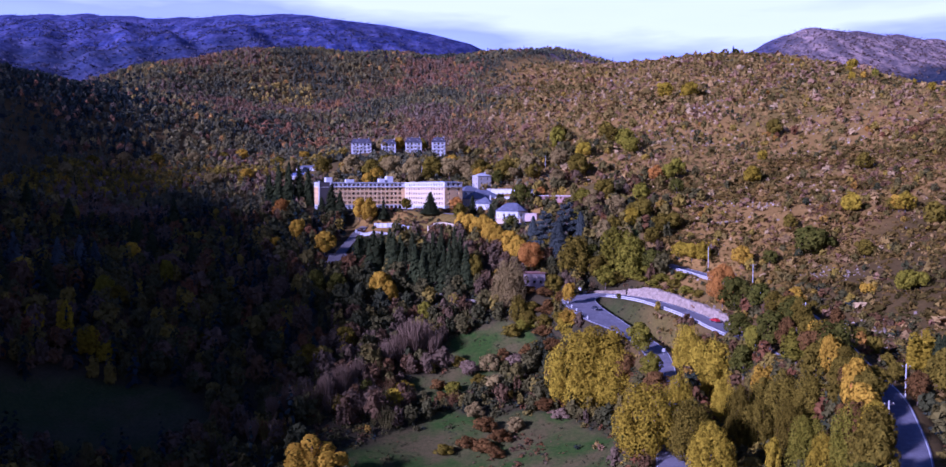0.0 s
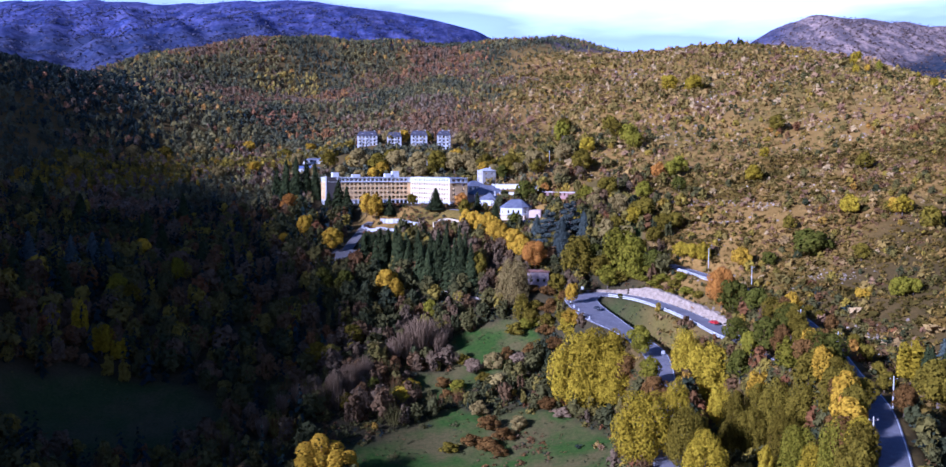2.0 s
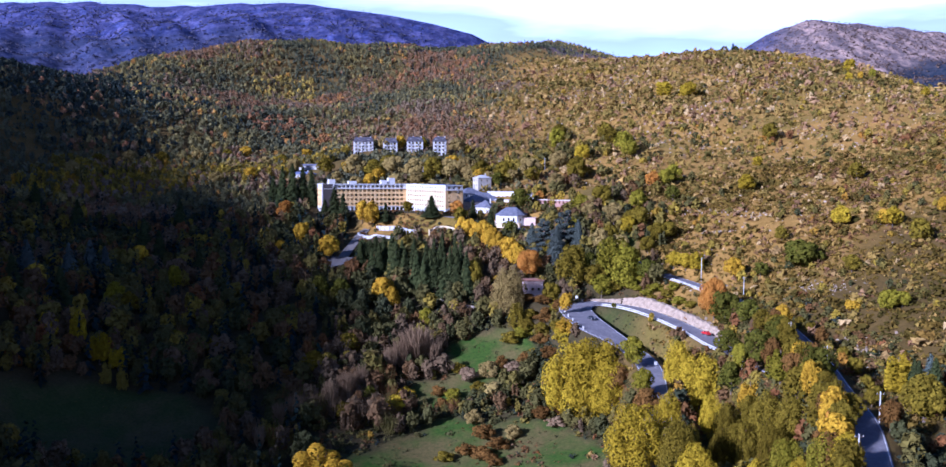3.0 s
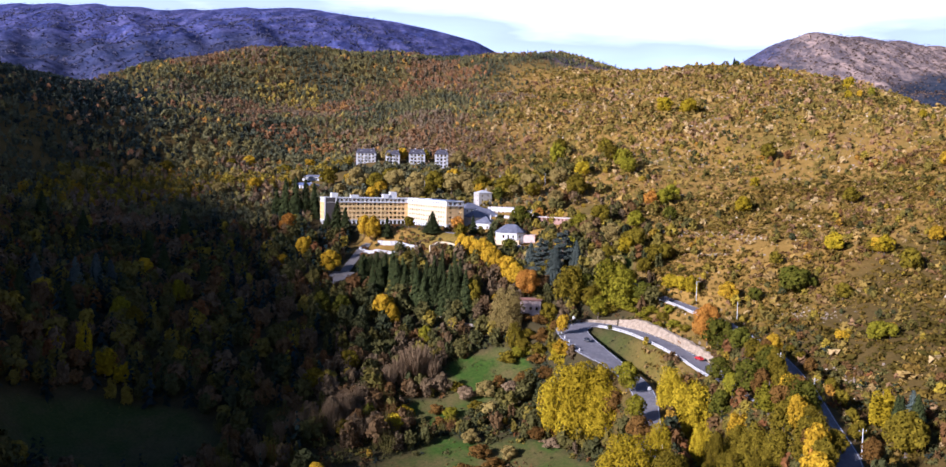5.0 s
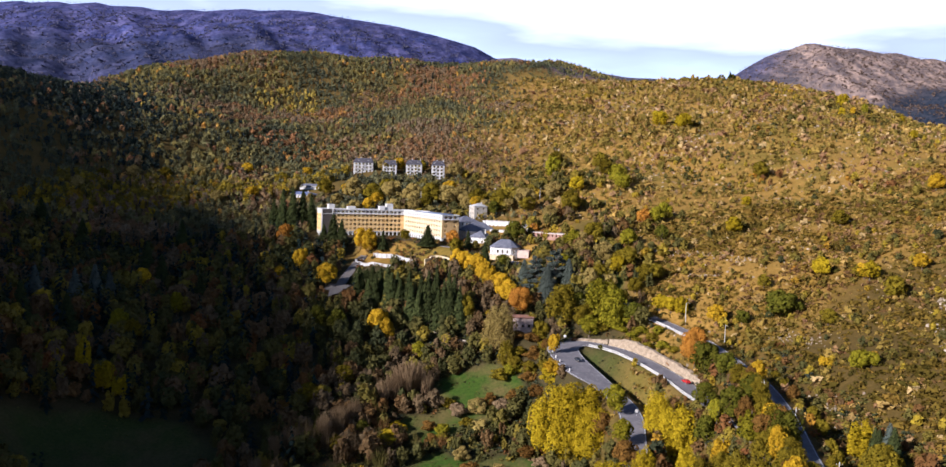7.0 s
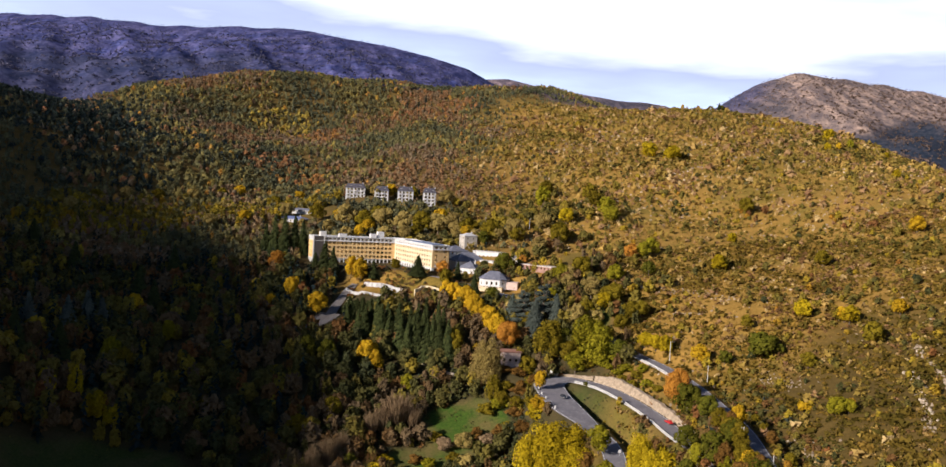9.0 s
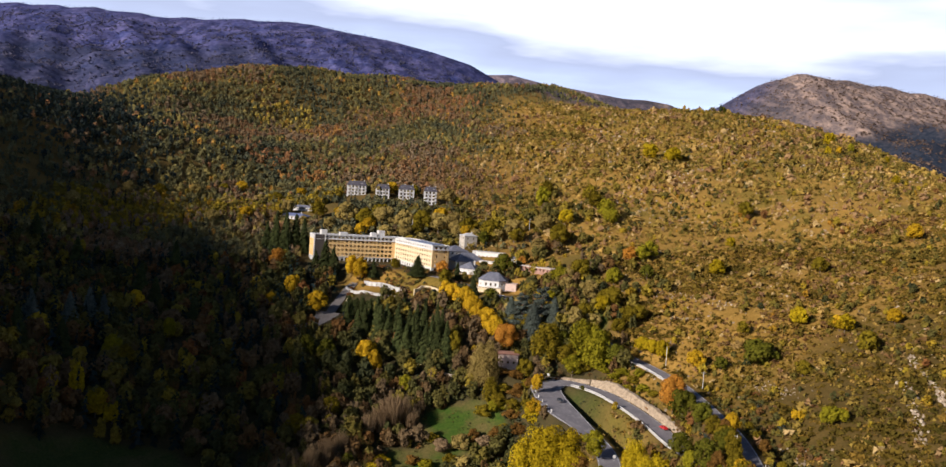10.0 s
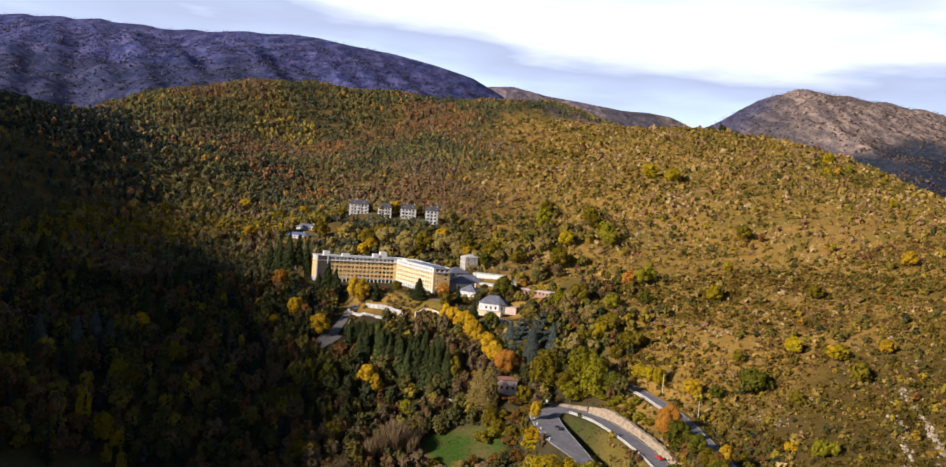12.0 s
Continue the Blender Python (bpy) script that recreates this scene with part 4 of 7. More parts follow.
def plant_meshes(shape, hue, variant, size):
    key = (shape, hue, variant, size)
    if key in MESHES:
        return MESHES[key]
    rng = np.random.default_rng(1000 + variant * 17 + len(shape) * 131 + (0 if size == "s" else 7))
    big = {"s": 2.6, "m": 8.0, "l": 30.0}[size]
    leaf = {"s": 0.86, "m": 0.54, "l": 0.29}[size]
    trunk = None
    if shape == "plume":
        V = leaf_cloud(rng, int(360 * big), lobes_dome(rng, 0.95), 0.062 * leaf)
        trunk = trunk_mesh(rng, 0.6, 0.022, 5, 0.2)
    elif shape == "poplar":
        V = leaf_cloud(rng, int(300 * big), lobes_spire(rng, 0.46, 9, 0.1), 0.046 * leaf)
        trunk = trunk_mesh(rng, 0.8, 0.02, 3, 0.06)
    elif shape == "round":
        V = leaf_cloud(rng, int(330 * big), lobes_round(rng, 0.82, 10, 0.08), 0.062 * leaf)
        trunk = trunk_mesh(rng, 0.6, 0.024, 4, 0.18)
    elif shape == "conifer":
        V = conifer_quads(rng, int(480 * big), 0.36, 0.066 * leaf)
        trunk = trunk_mesh(rng, 0.95, 0.016, 0, 0)
    elif shape == "cedar":
        lobes = []
        for i in range(16):
            z, a = 0.2 + 0.75 * i / 16, i * 2.4
            r = 0.42 * (1 - 0.75 * i / 16)
            lobes.append((math.cos(a) * r * 0.62, math.sin(a) * r * 0.62, z, 0.2 * (1.2 - z), 0.2 * (1.2 - z), 0.045))
        V = leaf_cloud(rng, int(420 * big), lobes, 0.055 * leaf, 0.3)
        trunk = trunk_mesh(rng, 0.9, 0.03, 6, 0.3)
    elif shape == "bush":
        V = leaf_cloud(rng, int(180 * big), lobes_round(rng, 1.25, 6, -0.05, 1.0), 0.10 * leaf)
        trunk = trunk_mesh(rng, 0.4, 0.02, 4, 0.2)
    else:
        V = twig_quads(rng, int(150 * big), 0.68)
        trunk = trunk_mesh(rng, 0.55, 0.022, 7, 0.24)
    MESHES[key] = (quads_mesh("crown", V, LEAF[hue]), trunk)
    return MESHES[key]


PLANTED = []


def plant(shape, hue, x, y, h, width=1.0, size="s", z=None, label="", group="", sink=0.0):
    """One tree or bush: an empty at its foot with trunk and crown as parts."""
    k = len(PLANTED)
    crown, trunk = plant_meshes(shape, hue, k % 3, size)
    name, words = KINDS[shape]
    if z is None:
        z = float(ground_z(np.array([x]), np.array([y]))[0])
    e = new(name)
    e.matrix_world = pose(x, y, z - sink, 0, 0, (k * 77) % 360) @ Matrix.Diagonal((h * width, h * width, h, 1))
    tagged(e, label or f"{WORDS[hue]} {words}", "bush" if shape == "bush" else "tree", group)
    for n, me in (("trunk", trunk), ("crown", crown)):
        o = new(n, me)
        o.parent = e
    PLANTED.append((x, y, h))
    return e


# ---- single trees ----
for row in (  # near
        ('plume', 'yellow', 36.6, 308.9, 27.1, 0.78, 'l'),
        ('plume', 'yellow', 45.8, 301.9, 28.7, 0.88, 'l'),
        ('plume', 'yellow', 50.0, 289.6, 17.5, 0.98, 'l'),
        ('plume', 'yellow', 42.4, 208.6, 17.7, 0.94, 'l'),
        ('round', 'lime', 56.1, 285.1, 12.2, 0.85, 'm'),
        ('round', 'lime', 54.0, 257.4, 10.1, 0.84, 'm'),
        ('round', 'rust', 52.4, 240.3, 10.2, 0.98, 'm'),
        ('round', 'rust', 52.0, 287.0, 10.9, 1.05, 'm'),
):
    plant(*row)
for row in (  # near
        ('round', 'orange', 93.4, 317.6, 18.6, 0.77, 'l'),
        ('round', 'green', 93.2, 302.9, 16.5, 0.84, 'm'),
        ('poplar', 'gold', 38.6, 341.1, 8.9, 2.31, 'm'),
        ('poplar', 'gold', -50.7, 267.0, 19.9, 2.42, 'l'),
):
    plant(*row)
for row in (  # bank between the two roads
        ('plume', 'yellow', 69.3, 273.2, 16.0, 0.69, 'l'),
        ('plume', 'yellow', 74.5, 265.9, 21.0, 0.82, 'l'),
        ('plume', 'yellow', 54.1, 222.1, 14.0, 0.60, 'l'),
        ('plume', 'yellow', 72.4, 242.4, 15.0, 0.56, 'l'),
        ('plume', 'olive', 52.2, 202.0, 15.0, 0.74, 'l'),
        ('plume', 'yellow', 53.6, 189.9, 14.0, 0.85, 'l'),
        ('plume', 'olive', 72.2, 229.9, 15.0, 0.48, 'l'),
        ('round', 'green', 81.4, 254.5, 11.0, 0.88, 'm'),
        ('round', 'green', 85.2, 270.8, 10.0, 1.06, 'm'),
        ('round', 'lime', 84.4, 253.8, 10.0, 0.72, 'm'),
        ('round', 'green', 88.6, 252.2, 13.0, 0.96, 'm'),
        ('round', 'rust', 88.5, 239.3, 12.0, 0.65, 'm'),
        ('poplar', 'lime', 86.2, 225.3, 13.0, 1.38, 'm'),
        ('poplar', 'gold', 81.6, 236.3, 13.0, 1.25, 'm'),
        ('plume', 'olive', 79.4, 216.2, 15.0, 0.68, 'l'),
        ('plume', 'olive', 79.1, 232.4, 13.0, 0.60, 'l'),
        ('round', 'olive', 84.0, 207.0, 12.0, 0.78, 'm'),
        ('round', 'gold', 86.2, 204.3, 12.0, 0.57, 'm'),
        ('round', 'rust', 88.7, 222.8, 9.0, 0.82, 'm'),
        ('plume', 'olive', 81.6, 205.0, 13.0, 0.67, 'l'),
        ('round', 'olive', 82.5, 188.1, 11.0, 0.80, 'm'),
        ('round', 'rust', 76.9, 173.0, 9.0, 0.80, 'm'),
        ('plume', 'lime', 73.3, 184.7, 14.0, 0.66, 'l'),
        ('plume', 'lime', 72.1, 160.3, 12.0, 0.71, 'l'),
        ('round', 'yellow', 67.6, 189.5, 12.0, 0.38, 'm'),
        ('plume', 'olive', 72.6, 214.5, 13.0, 0.67, 'l'),
        ('plume', 'olive', 67.4, 216.1, 12.0, 0.64, 'l'),
        ('plume', 'olive', 74.8, 197.3, 14.0, 0.63, 'l'),
        ('plume', 'yellow', 72.1, 171.5, 13.0, 0.70, 'l'),
        ('round', 'olive', 88.1, 185.1, 7.0, 1.05, 'm'),
        ('round', 'orange', 79.4, 172.9, 8.0, 0.75, 'm'),
        ('poplar', 'yellow', 112.9, 212.7, 14.0, 1.27, 'm'),
        ('round', 'olive', 109.5, 192.2, 13.0, 0.93, 'm'),
        ('conifer', 'dark', 113.5, 206.2, 11.0, 1.32, 'm'),
        ('conifer', 'blue', 115.9, 203.0, 12.0, 1.44, 'm'),
        ('round', 'rust', 92.9, 176.2, 8.0, 0.78, 'm'),
):
    plant(*row)
for row in (  # verge of the upper road
        ('round', 'green', 59.5, 126.8, 8.1, 0.92, 'm'),
        ('round', 'olive', 63.5, 132.0, 11.1, 0.72, 'm'),
        ('plume', 'olive', 64.7, 137.4, 7.7, 0.79, 'm'),
        ('plume', 'olive', 67.4, 143.8, 9.2, 0.74, 'm'),
        ('plume', 'olive', 71.5, 148.7, 8.5, 0.85, 'm'),
        ('round', 'yellow', 73.4, 153.1, 8.5, 0.85, 'm'),
        ('plume', 'rust', 73.6, 159.3, 8.4, 0.90, 'm'),
        ('round', 'gold', 75.7, 164.7, 11.1, 0.80, 'm'),
        ('round', 'olive', 79.1, 169.9, 10.3, 0.70, 'm'),
        ('round', 'olive', 81.0, 175.4, 8.1, 0.76, 'm'),
        ('round', 'gold', 82.1, 181.1, 11.4, 0.70, 'm'),
        ('round', 'rust', 83.8, 186.9, 8.8, 0.92, 'm'),
        ('plume', 'olive', 86.7, 191.7, 7.8, 0.82, 'm'),
        ('round', 'olive', 85.8, 196.4, 9.1, 0.86, 'm'),
        ('round', 'olive', 89.0, 201.8, 8.2, 0.85, 'm'),
        ('round', 'olive', 88.1, 208.3, 9.7, 0.85, 'm'),
        ('plume', 'green', 91.0, 212.4, 11.5, 0.95, 'm'),
        ('round', 'rust', 92.2, 218.1, 11.3, 0.76, 'm'),
        ('plume', 'olive', 92.1, 224.1, 9.0, 0.87, 'm'),
        ('plume', 'gold', 93.2, 230.0, 7.8, 0.79, 'm'),
        ('round', 'olive', 93.3, 234.5, 9.3, 0.80, 'm'),
        ('plume', 'olive', 93.8, 240.5, 7.6, 0.90, 'm'),
        ('round', 'olive', 96.2, 246.0, 8.4, 0.81, 'm'),
        ('round', 'olive', 96.7, 250.4, 10.0, 0.73, 'm'),
        ('round', 'olive', 96.2, 256.4, 10.6, 0.90, 'm'),
        ('round', 'rust', 97.4, 262.3, 9.8, 0.72, 'm'),
):
    plant(*row)
for row in (  # bracken and bushes between the meadows
        ('bush', 'grey', -14.9, 355.7, 5.0, 1.10, 'm'),
        ('bush', 'olive', -6.2, 352.8, 5.0, 1.20, 'm'),
        ('bush', 'grey', -1.8, 346.1, 7.0, 1.00, 'm'),
        ('bush', 'pale', 6.8, 346.5, 8.0, 0.90, 'm'),
        ('bush', 'rust', 12.3, 351.0, 6.0, 1.00, 'm'),
        ('bush', 'grey', 17.5, 346.5, 6.0, 1.10, 'm'),
        ('bush', 'rust', 23.0, 350.0, 6.0, 1.10, 'm'),
        ('bush', 'olive', 2.5, 337.1, 6.0, 1.10, 'm'),
        ('bush', 'pale', 8.6, 333.9, 7.0, 1.00, 'm'),
        ('bush', 'green', 17.0, 334.1, 6.0, 1.20, 'm'),
        ('bush', 'yellow', -27.6, 338.6, 5.0, 1.50, 'm'),
        ('bush', 'rust', -14.2, 338.6, 5.0, 1.10, 'm'),
        ('bush', 'lime', -7.9, 335.6, 5.0, 1.10, 'm'),
        ('bush', 'pale', 0.5, 316.7, 6.0, 1.10, 'm'),
        ('bush', 'rust', 4.2, 305.5, 6.0, 1.20, 'm'),
        ('bush', 'rust', -2.1, 295.2, 4.5, 1.50, 'm'),
        ('bush', 'rust', 3.8, 290.1, 5.0, 1.50, 'm'),
        ('bush', 'rust', 9.5, 294.8, 5.0, 1.40, 'm'),
        ('bush', 'pale', 15.3, 301.6, 5.0, 1.20, 'm'),
        ('bush', 'rust', 7.5, 284.6, 4.0, 1.50, 'm'),
        ('bush', 'olive', -10.1, 292.5, 4.0, 1.50, 'm'),
        ('bush', 'rust', 26.6, 312.6, 5.0, 1.60, 'm'),
        ('bush', 'grey', 31.5, 303.5, 4.0, 1.60, 'm'),
):
    plant(*row)
for row in (  # bushes round the hairpin
        ('bush', 'rust', 24.9, 383.2, 4.0, 1.60, 'm'),
        ('bush', 'rust', 31.6, 380.5, 4.5, 1.46, 'm'),
        ('bush', 'olive', 37.9, 373.6, 5.0, 1.40, 'm'),
        ('bush', 'rust', 32.2, 370.4, 5.0, 1.48, 'm'),
        ('bush', 'olive', 25.8, 375.0, 5.0, 1.50, 'm'),
        ('bush', 'olive', 36.3, 348.7, 6.0, 1.17, 'm'),
        ('bush', 'rust', 30.0, 358.4, 6.0, 1.28, 'm'),
        ('bush', 'lime', 22.6, 366.2, 6.0, 1.31, 'm'),
        ('bush', 'olive', 17.2, 365.1, 6.0, 1.38, 'm'),
        ('bush', 'rust', 32.9, 347.1, 6.0, 1.33, 'm'),
        ('bush', 'yellow', 37.3, 341.1, 8.0, 0.86, 'm'),
        ('bush', 'olive', 26.9, 351.2, 5.0, 1.60, 'm'),
        ('bush', 'lime', 77.1, 373.3, 4.0, 1.51, 'm'),
        ('bush', 'lime', 80.8, 365.1, 4.0, 1.60, 'm'),
        ('bush', 'olive', 84.5, 357.8, 4.0, 1.58, 'm'),
        ('bush', 'lime', 73.5, 371.5, 3.0, 1.60, 'm'),
        ('bush', 'lime', 87.5, 348.6, 4.0, 1.55, 'm'),
        ('bush', 'olive', 78.6, 360.9, 3.0, 1.60, 'm'),
        ('bush', 'olive', 90.5, 340.3, 3.5, 1.47, 'm'),
        ('bush', 'lime', 69.6, 376.7, 5.0, 1.52, 'm'),
        ('bush', 'olive', 64.2, 377.5, 6.0, 1.27, 'm'),
        ('bush', 'lime', 59.2, 380.4, 7.0, 1.24, 'm'),
        ('bush', 'lime', 81.5, 355.9, 2.5, 1.60, 'm'),
        ('bush', 'lime', 87.2, 358.5, 4.0, 1.34, 'm'),
        ('bush', 'lime', 76.9, 365.5, 3.0, 1.60, 'm'),
):
    plant(*row)
for row in (  # hill
        ('round', 'yellow', 93.2, 384.4, 8.8, 1.09, 'm'),
        ('round', 'yellow', 97.5, 379.2, 8.9, 1.09, 'm'),
        ('poplar', 'yellow', 101.6, 373.9, 12.9, 1.35, 'm'),
        ('round', 'gold', 112.5, 356.2, 9.8, 1.06, 'm'),
        ('round', 'green', 121.7, 349.1, 7.1, 1.09, 'm'),
        ('bush', 'green', 136.9, 344.1, 12.8, 1.04, 'm'),
        ('round', 'gold', 103.2, 271.0, 9.2, 0.81, 'm'),
        ('round', 'lime', 136.1, 266.8, 8.2, 1.05, 'm'),
        ('bush', 'gold', 130.9, 282.2, 4.3, 1.02, 's'),
        ('poplar', 'yellow', 113.0, 211.8, 13.3, 1.55, 'm'),
        ('round', 'olive', 109.1, 192.5, 12.2, 1.06, 'm'),
        ('conifer', 'dark', 113.9, 204.6, 10.8, 1.49, 'm'),
        ('conifer', 'dark', 116.3, 201.2, 11.1, 1.53, 'm'),
        ('round', 'yellow', 180.5, 810.5, 14.1, 1.08, 's'),
        ('round', 'yellow', 191.7, 767.2, 14.4, 1.05, 's'),
        ('round', 'yellow', 151.1, 463.9, 8.8, 1.05, 's'),
        ('round', 'yellow', 161.8, 365.5, 9.7, 1.06, 's'),
        ('round', 'olive', 172.9, 351.7, 6.2, 1.17, 's'),
        ('round', 'yellow', 175.2, 346.1, 9.2, 1.09, 's'),
        ('round', 'olive', 173.0, 319.9, 10.3, 1.06, 's'),
):
    plant(*row)
for row in (  # hill
        ('round', 'yellow', 176.4, 520.8, 7.7, 1.10, 's'),
        ('round', 'lime', 120.6, 507.6, 12.2, 1.05, 's'),
        ('round', 'orange', 107.5, 502.3, 11.2, 1.06, 's'),
        ('round', 'green', 110.7, 464.5, 9.5, 1.10, 's'),
        ('round', 'lime', 66.7, 678.0, 20.1, 0.85, 's'),
        ('round', 'olive', 105.6, 680.8, 15.4, 1.15, 's'),
        ('round', 'lime', 106.9, 604.0, 18.2, 0.84, 's'),
        ('round', 'olive', 80.6, 431.4, 11.0, 0.90, 'm'),
        ('round', 'olive', 138.5, 372.1, 7.2, 1.09, 's'),
        ('round', 'yellow', 366.5, 831.3, 14.5, 1.05, 's'),
        ('round', 'yellow', 352, 800, 9, 0.90, 's'),
        ('round', 'gold', 366, 806, 8, 0.90, 's'),
        ('round', 'lime', 388, 830, 11, 0.80, 's'),
        ('conifer', 'dark', 309, 1022, 14, 1.6, 's'),
        ('round', 'green', 313, 1024, 12, 0.90, 's'),
        ('round', 'yellow', 326, 612, 8, 0.90, 's'),
        ('round', 'yellow', 420, 820, 9, 0.90, 's'),
        ('round', 'yellow', 178.6, 802.5, 18.3, 1.09, 'm'),
        ('round', 'yellow', 194.2, 766.2, 17.3, 1.09, 'm'),
        ('round', 'olive', 73.7, 721.5, 16.5, 1.09, 'm'),
):
    plant(*row)
for row in (  # hill
        ('round', 'yellow', 78.1, 604.3, 13.9, 1.09, 'm'),
        ('round', 'olive', 105.1, 651.1, 14.8, 1.09, 'm'),
        ('round', 'lime', 109.7, 593.5, 13.4, 1.09, 'm'),
        ('round', 'lime', 115.4, 502.2, 11.4, 1.09, 'm'),
        ('round', 'yellow', 149.6, 457.9, 10.7, 1.09, 'm'),
        ('round', 'yellow', 162.5, 367.1, 8.8, 1.10, 'm'),
        ('round', 'gold', 174.1, 348.9, 8.0, 1.11, 'm'),
        ('round', 'olive', 177.2, 324.8, 7.3, 1.12, 'm'),
        ('round', 'gold', 194.2, 339.5, 7.9, 1.12, 'm'),
        ('round', 'green', 140.8, 348.0, 7.4, 1.12, 'm'),
        ('round', 'olive', 147.7, 321.1, 7.6, 1.11, 'm'),
        ('round', 'olive', 40.1, 583.4, 13.2, 1.09, 'm'),
        ('round', 'pale', 54.2, 547.9, 12.9, 1.08, 'm'),
        ('round', 'gold', 268.4, 469.1, 10.9, 1.11, 'm'),
        ('round', 'olive', 207.1, 589.3, 13.2, 1.10, 'm'),
        ('round', 'lime', 139.9, 265.7, 5.9, 1.13, 'm'),
        ('round', 'olive', 202.0, 441.0, 10.1, 1.11, 'm'),
):
    plant(*row)
for row in (  # mid
        ('round', 'gold', -6.5, 480.5, 13.8, 0.67, 'm'),
        ('round', 'gold', -2.5, 474.5, 14.4, 0.68, 'm'),
        ('round', 'gold', 1.5, 470.0, 13.2, 0.72, 'm'),
        ('round', 'gold', 5.5, 463.5, 16.2, 0.77, 'm'),
        ('round', 'gold', 8.0, 456.5, 15.7, 0.69, 'm'),
        ('round', 'gold', 11.0, 449.5, 14.9, 0.70, 'm'),
        ('round', 'gold', 14.0, 441.0, 13.6, 0.67, 'm'),
        ('round', 'gold', 16.8, 432.5, 13.8, 0.79, 'm'),
        ('round', 'gold', 19.3, 424.0, 15.9, 0.77, 'm'),
        ('round', 'gold', 21.6, 415.5, 15.8, 0.69, 'm'),
        ('round', 'orange', 27.7, 405.4, 16.2, 0.93, 'l'),
        ('round', 'olive', -0.2, 411.7, 16.3, 0.74, 'm'),
        ('plume', 'pale', 16.5, 382.0, 20.4, 0.82, 'l'),
        ('plume', 'olive', 46.7, 391.6, 18.1, 0.86, 'm'),
        ('plume', 'lime', 65.5, 385.3, 19.9, 0.92, 'm'),
        ('plume', 'lime', 69.9, 378.2, 17.8, 0.81, 'm'),
        ('round', 'olive', 56.7, 382.0, 12.9, 1.05, 'm'),
        ('round', 'lime', 58.8, 377.2, 11.7, 1.08, 'm'),
        ('round', 'green', 78.4, 372.6, 11.0, 1.02, 'm'),
        ('round', 'gold', -44.6, 412.3, 15.0, 0.92, 'm'),
        ('round', 'gold', -39.9, 404.4, 13.2, 0.84, 'm'),
        ('round', 'lime', -22.0, 388.7, 9.6, 0.88, 'm'),
        ('bare', 'grey', -24.7, 361.5, 19.5, 1.28, 'l'),
        ('bare', 'grey', -51.0, 329.4, 16.7, 0.8, 'l'),
):
    plant(*row)
for row in (  # mid
        ('bare', 'grey', -56.6, 323.8, 15.0, 0.76, 'l'),
        ('bare', 'grey', -68.6, 314.7, 14.0, 0.92, 'l'),
        ('bare', 'grey', -73.8, 308.9, 13.5, 0.7, 'l'),
        ('bare', 'grey', -77.4, 294.4, 11.5, 0.79, 'm'),
        ('round', 'pale', -42.3, 353.1, 12.5, 0.80, 'm'),
        ('round', 'green', -42.1, 332.5, 8.8, 1.06, 'm'),
        ('bush', 'yellow', -30.3, 329.3, 7.0, 1.25, 'm'),
        ('bush', 'lime', -8.0, 330.7, 4.8, 1.0, 'm'),
        ('bush', 'rust', -12.1, 330.5, 4.6, 1.15, 'm'),
        ('bush', 'olive', -51.1, 322.3, 6.7, 1.16, 'm'),
        ('bare', 'grey', -30.8, 358.7, 17.0, 1.02, 'm'),
        ('bare', 'grey', -16.7, 360.0, 14.9, 0.91, 'm'),
        ('bare', 'grey', -35.8, 355.8, 14.8, 0.92, 'm'),
        ('bare', 'grey', -45.9, 337.0, 16.1, 0.73, 'm'),
        ('bare', 'grey', -62.2, 318.0, 13.2, 0.86, 'm'),
):
    plant(*row)
for row in (  # conifers
        ('conifer', 'dark', -58.1, 442.7, 18.2, 1.63, 'm'),
        ('conifer', 'dark', -51.5, 441.5, 21.2, 1.35, 'm'),
        ('conifer', 'dark', -46.9, 439.9, 21.7, 1.31, 'm'),
        ('conifer', 'dark', -42.9, 438.2, 24.2, 1.05, 'm'),
        ('conifer', 'dark', -37.5, 438.7, 20.1, 1.36, 'm'),
        ('conifer', 'dark', -30.6, 430.9, 23.9, 1.12, 'm'),
        ('conifer', 'dark', -24.0, 425.1, 23.6, 1.0, 'm'),
        ('conifer', 'dark', -20.2, 429.6, 23.8, 1.08, 'm'),
        ('conifer', 'dark', -15.8, 427.8, 27.2, 0.77, 'm'),
        ('conifer', 'dark', -9.1, 419.8, 27.0, 0.83, 'm'),
        ('conifer', 'dark', -6.3, 415.7, 25.1, 0.92, 'm'),
        ('conifer', 'dark', -28.8, 422.5, 21.5, 1.23, 'm'),
        ('conifer', 'dark', -19.6, 416.9, 23.9, 1.17, 'm'),
        ('conifer', 'dark', -11.3, 413.2, 24.6, 0.97, 'm'),
        ('conifer', 'dark', -53.0, 434.9, 18.0, 1.35, 'm'),
        ('conifer', 'dark', -49.2, 435.4, 20.0, 1.31, 'm'),
        ('conifer', 'dark', -41.8, 434.1, 20.3, 1.29, 'm'),
        ('conifer', 'dark', -35.6, 430.5, 19.8, 1.31, 'm'),
        ('conifer', 'dark', -24.6, 414.4, 21.2, 1.13, 'm'),
        ('conifer', 'dark', -21.7, 416.8, 24.0, 1.12, 'm'),
):
    plant(*row)
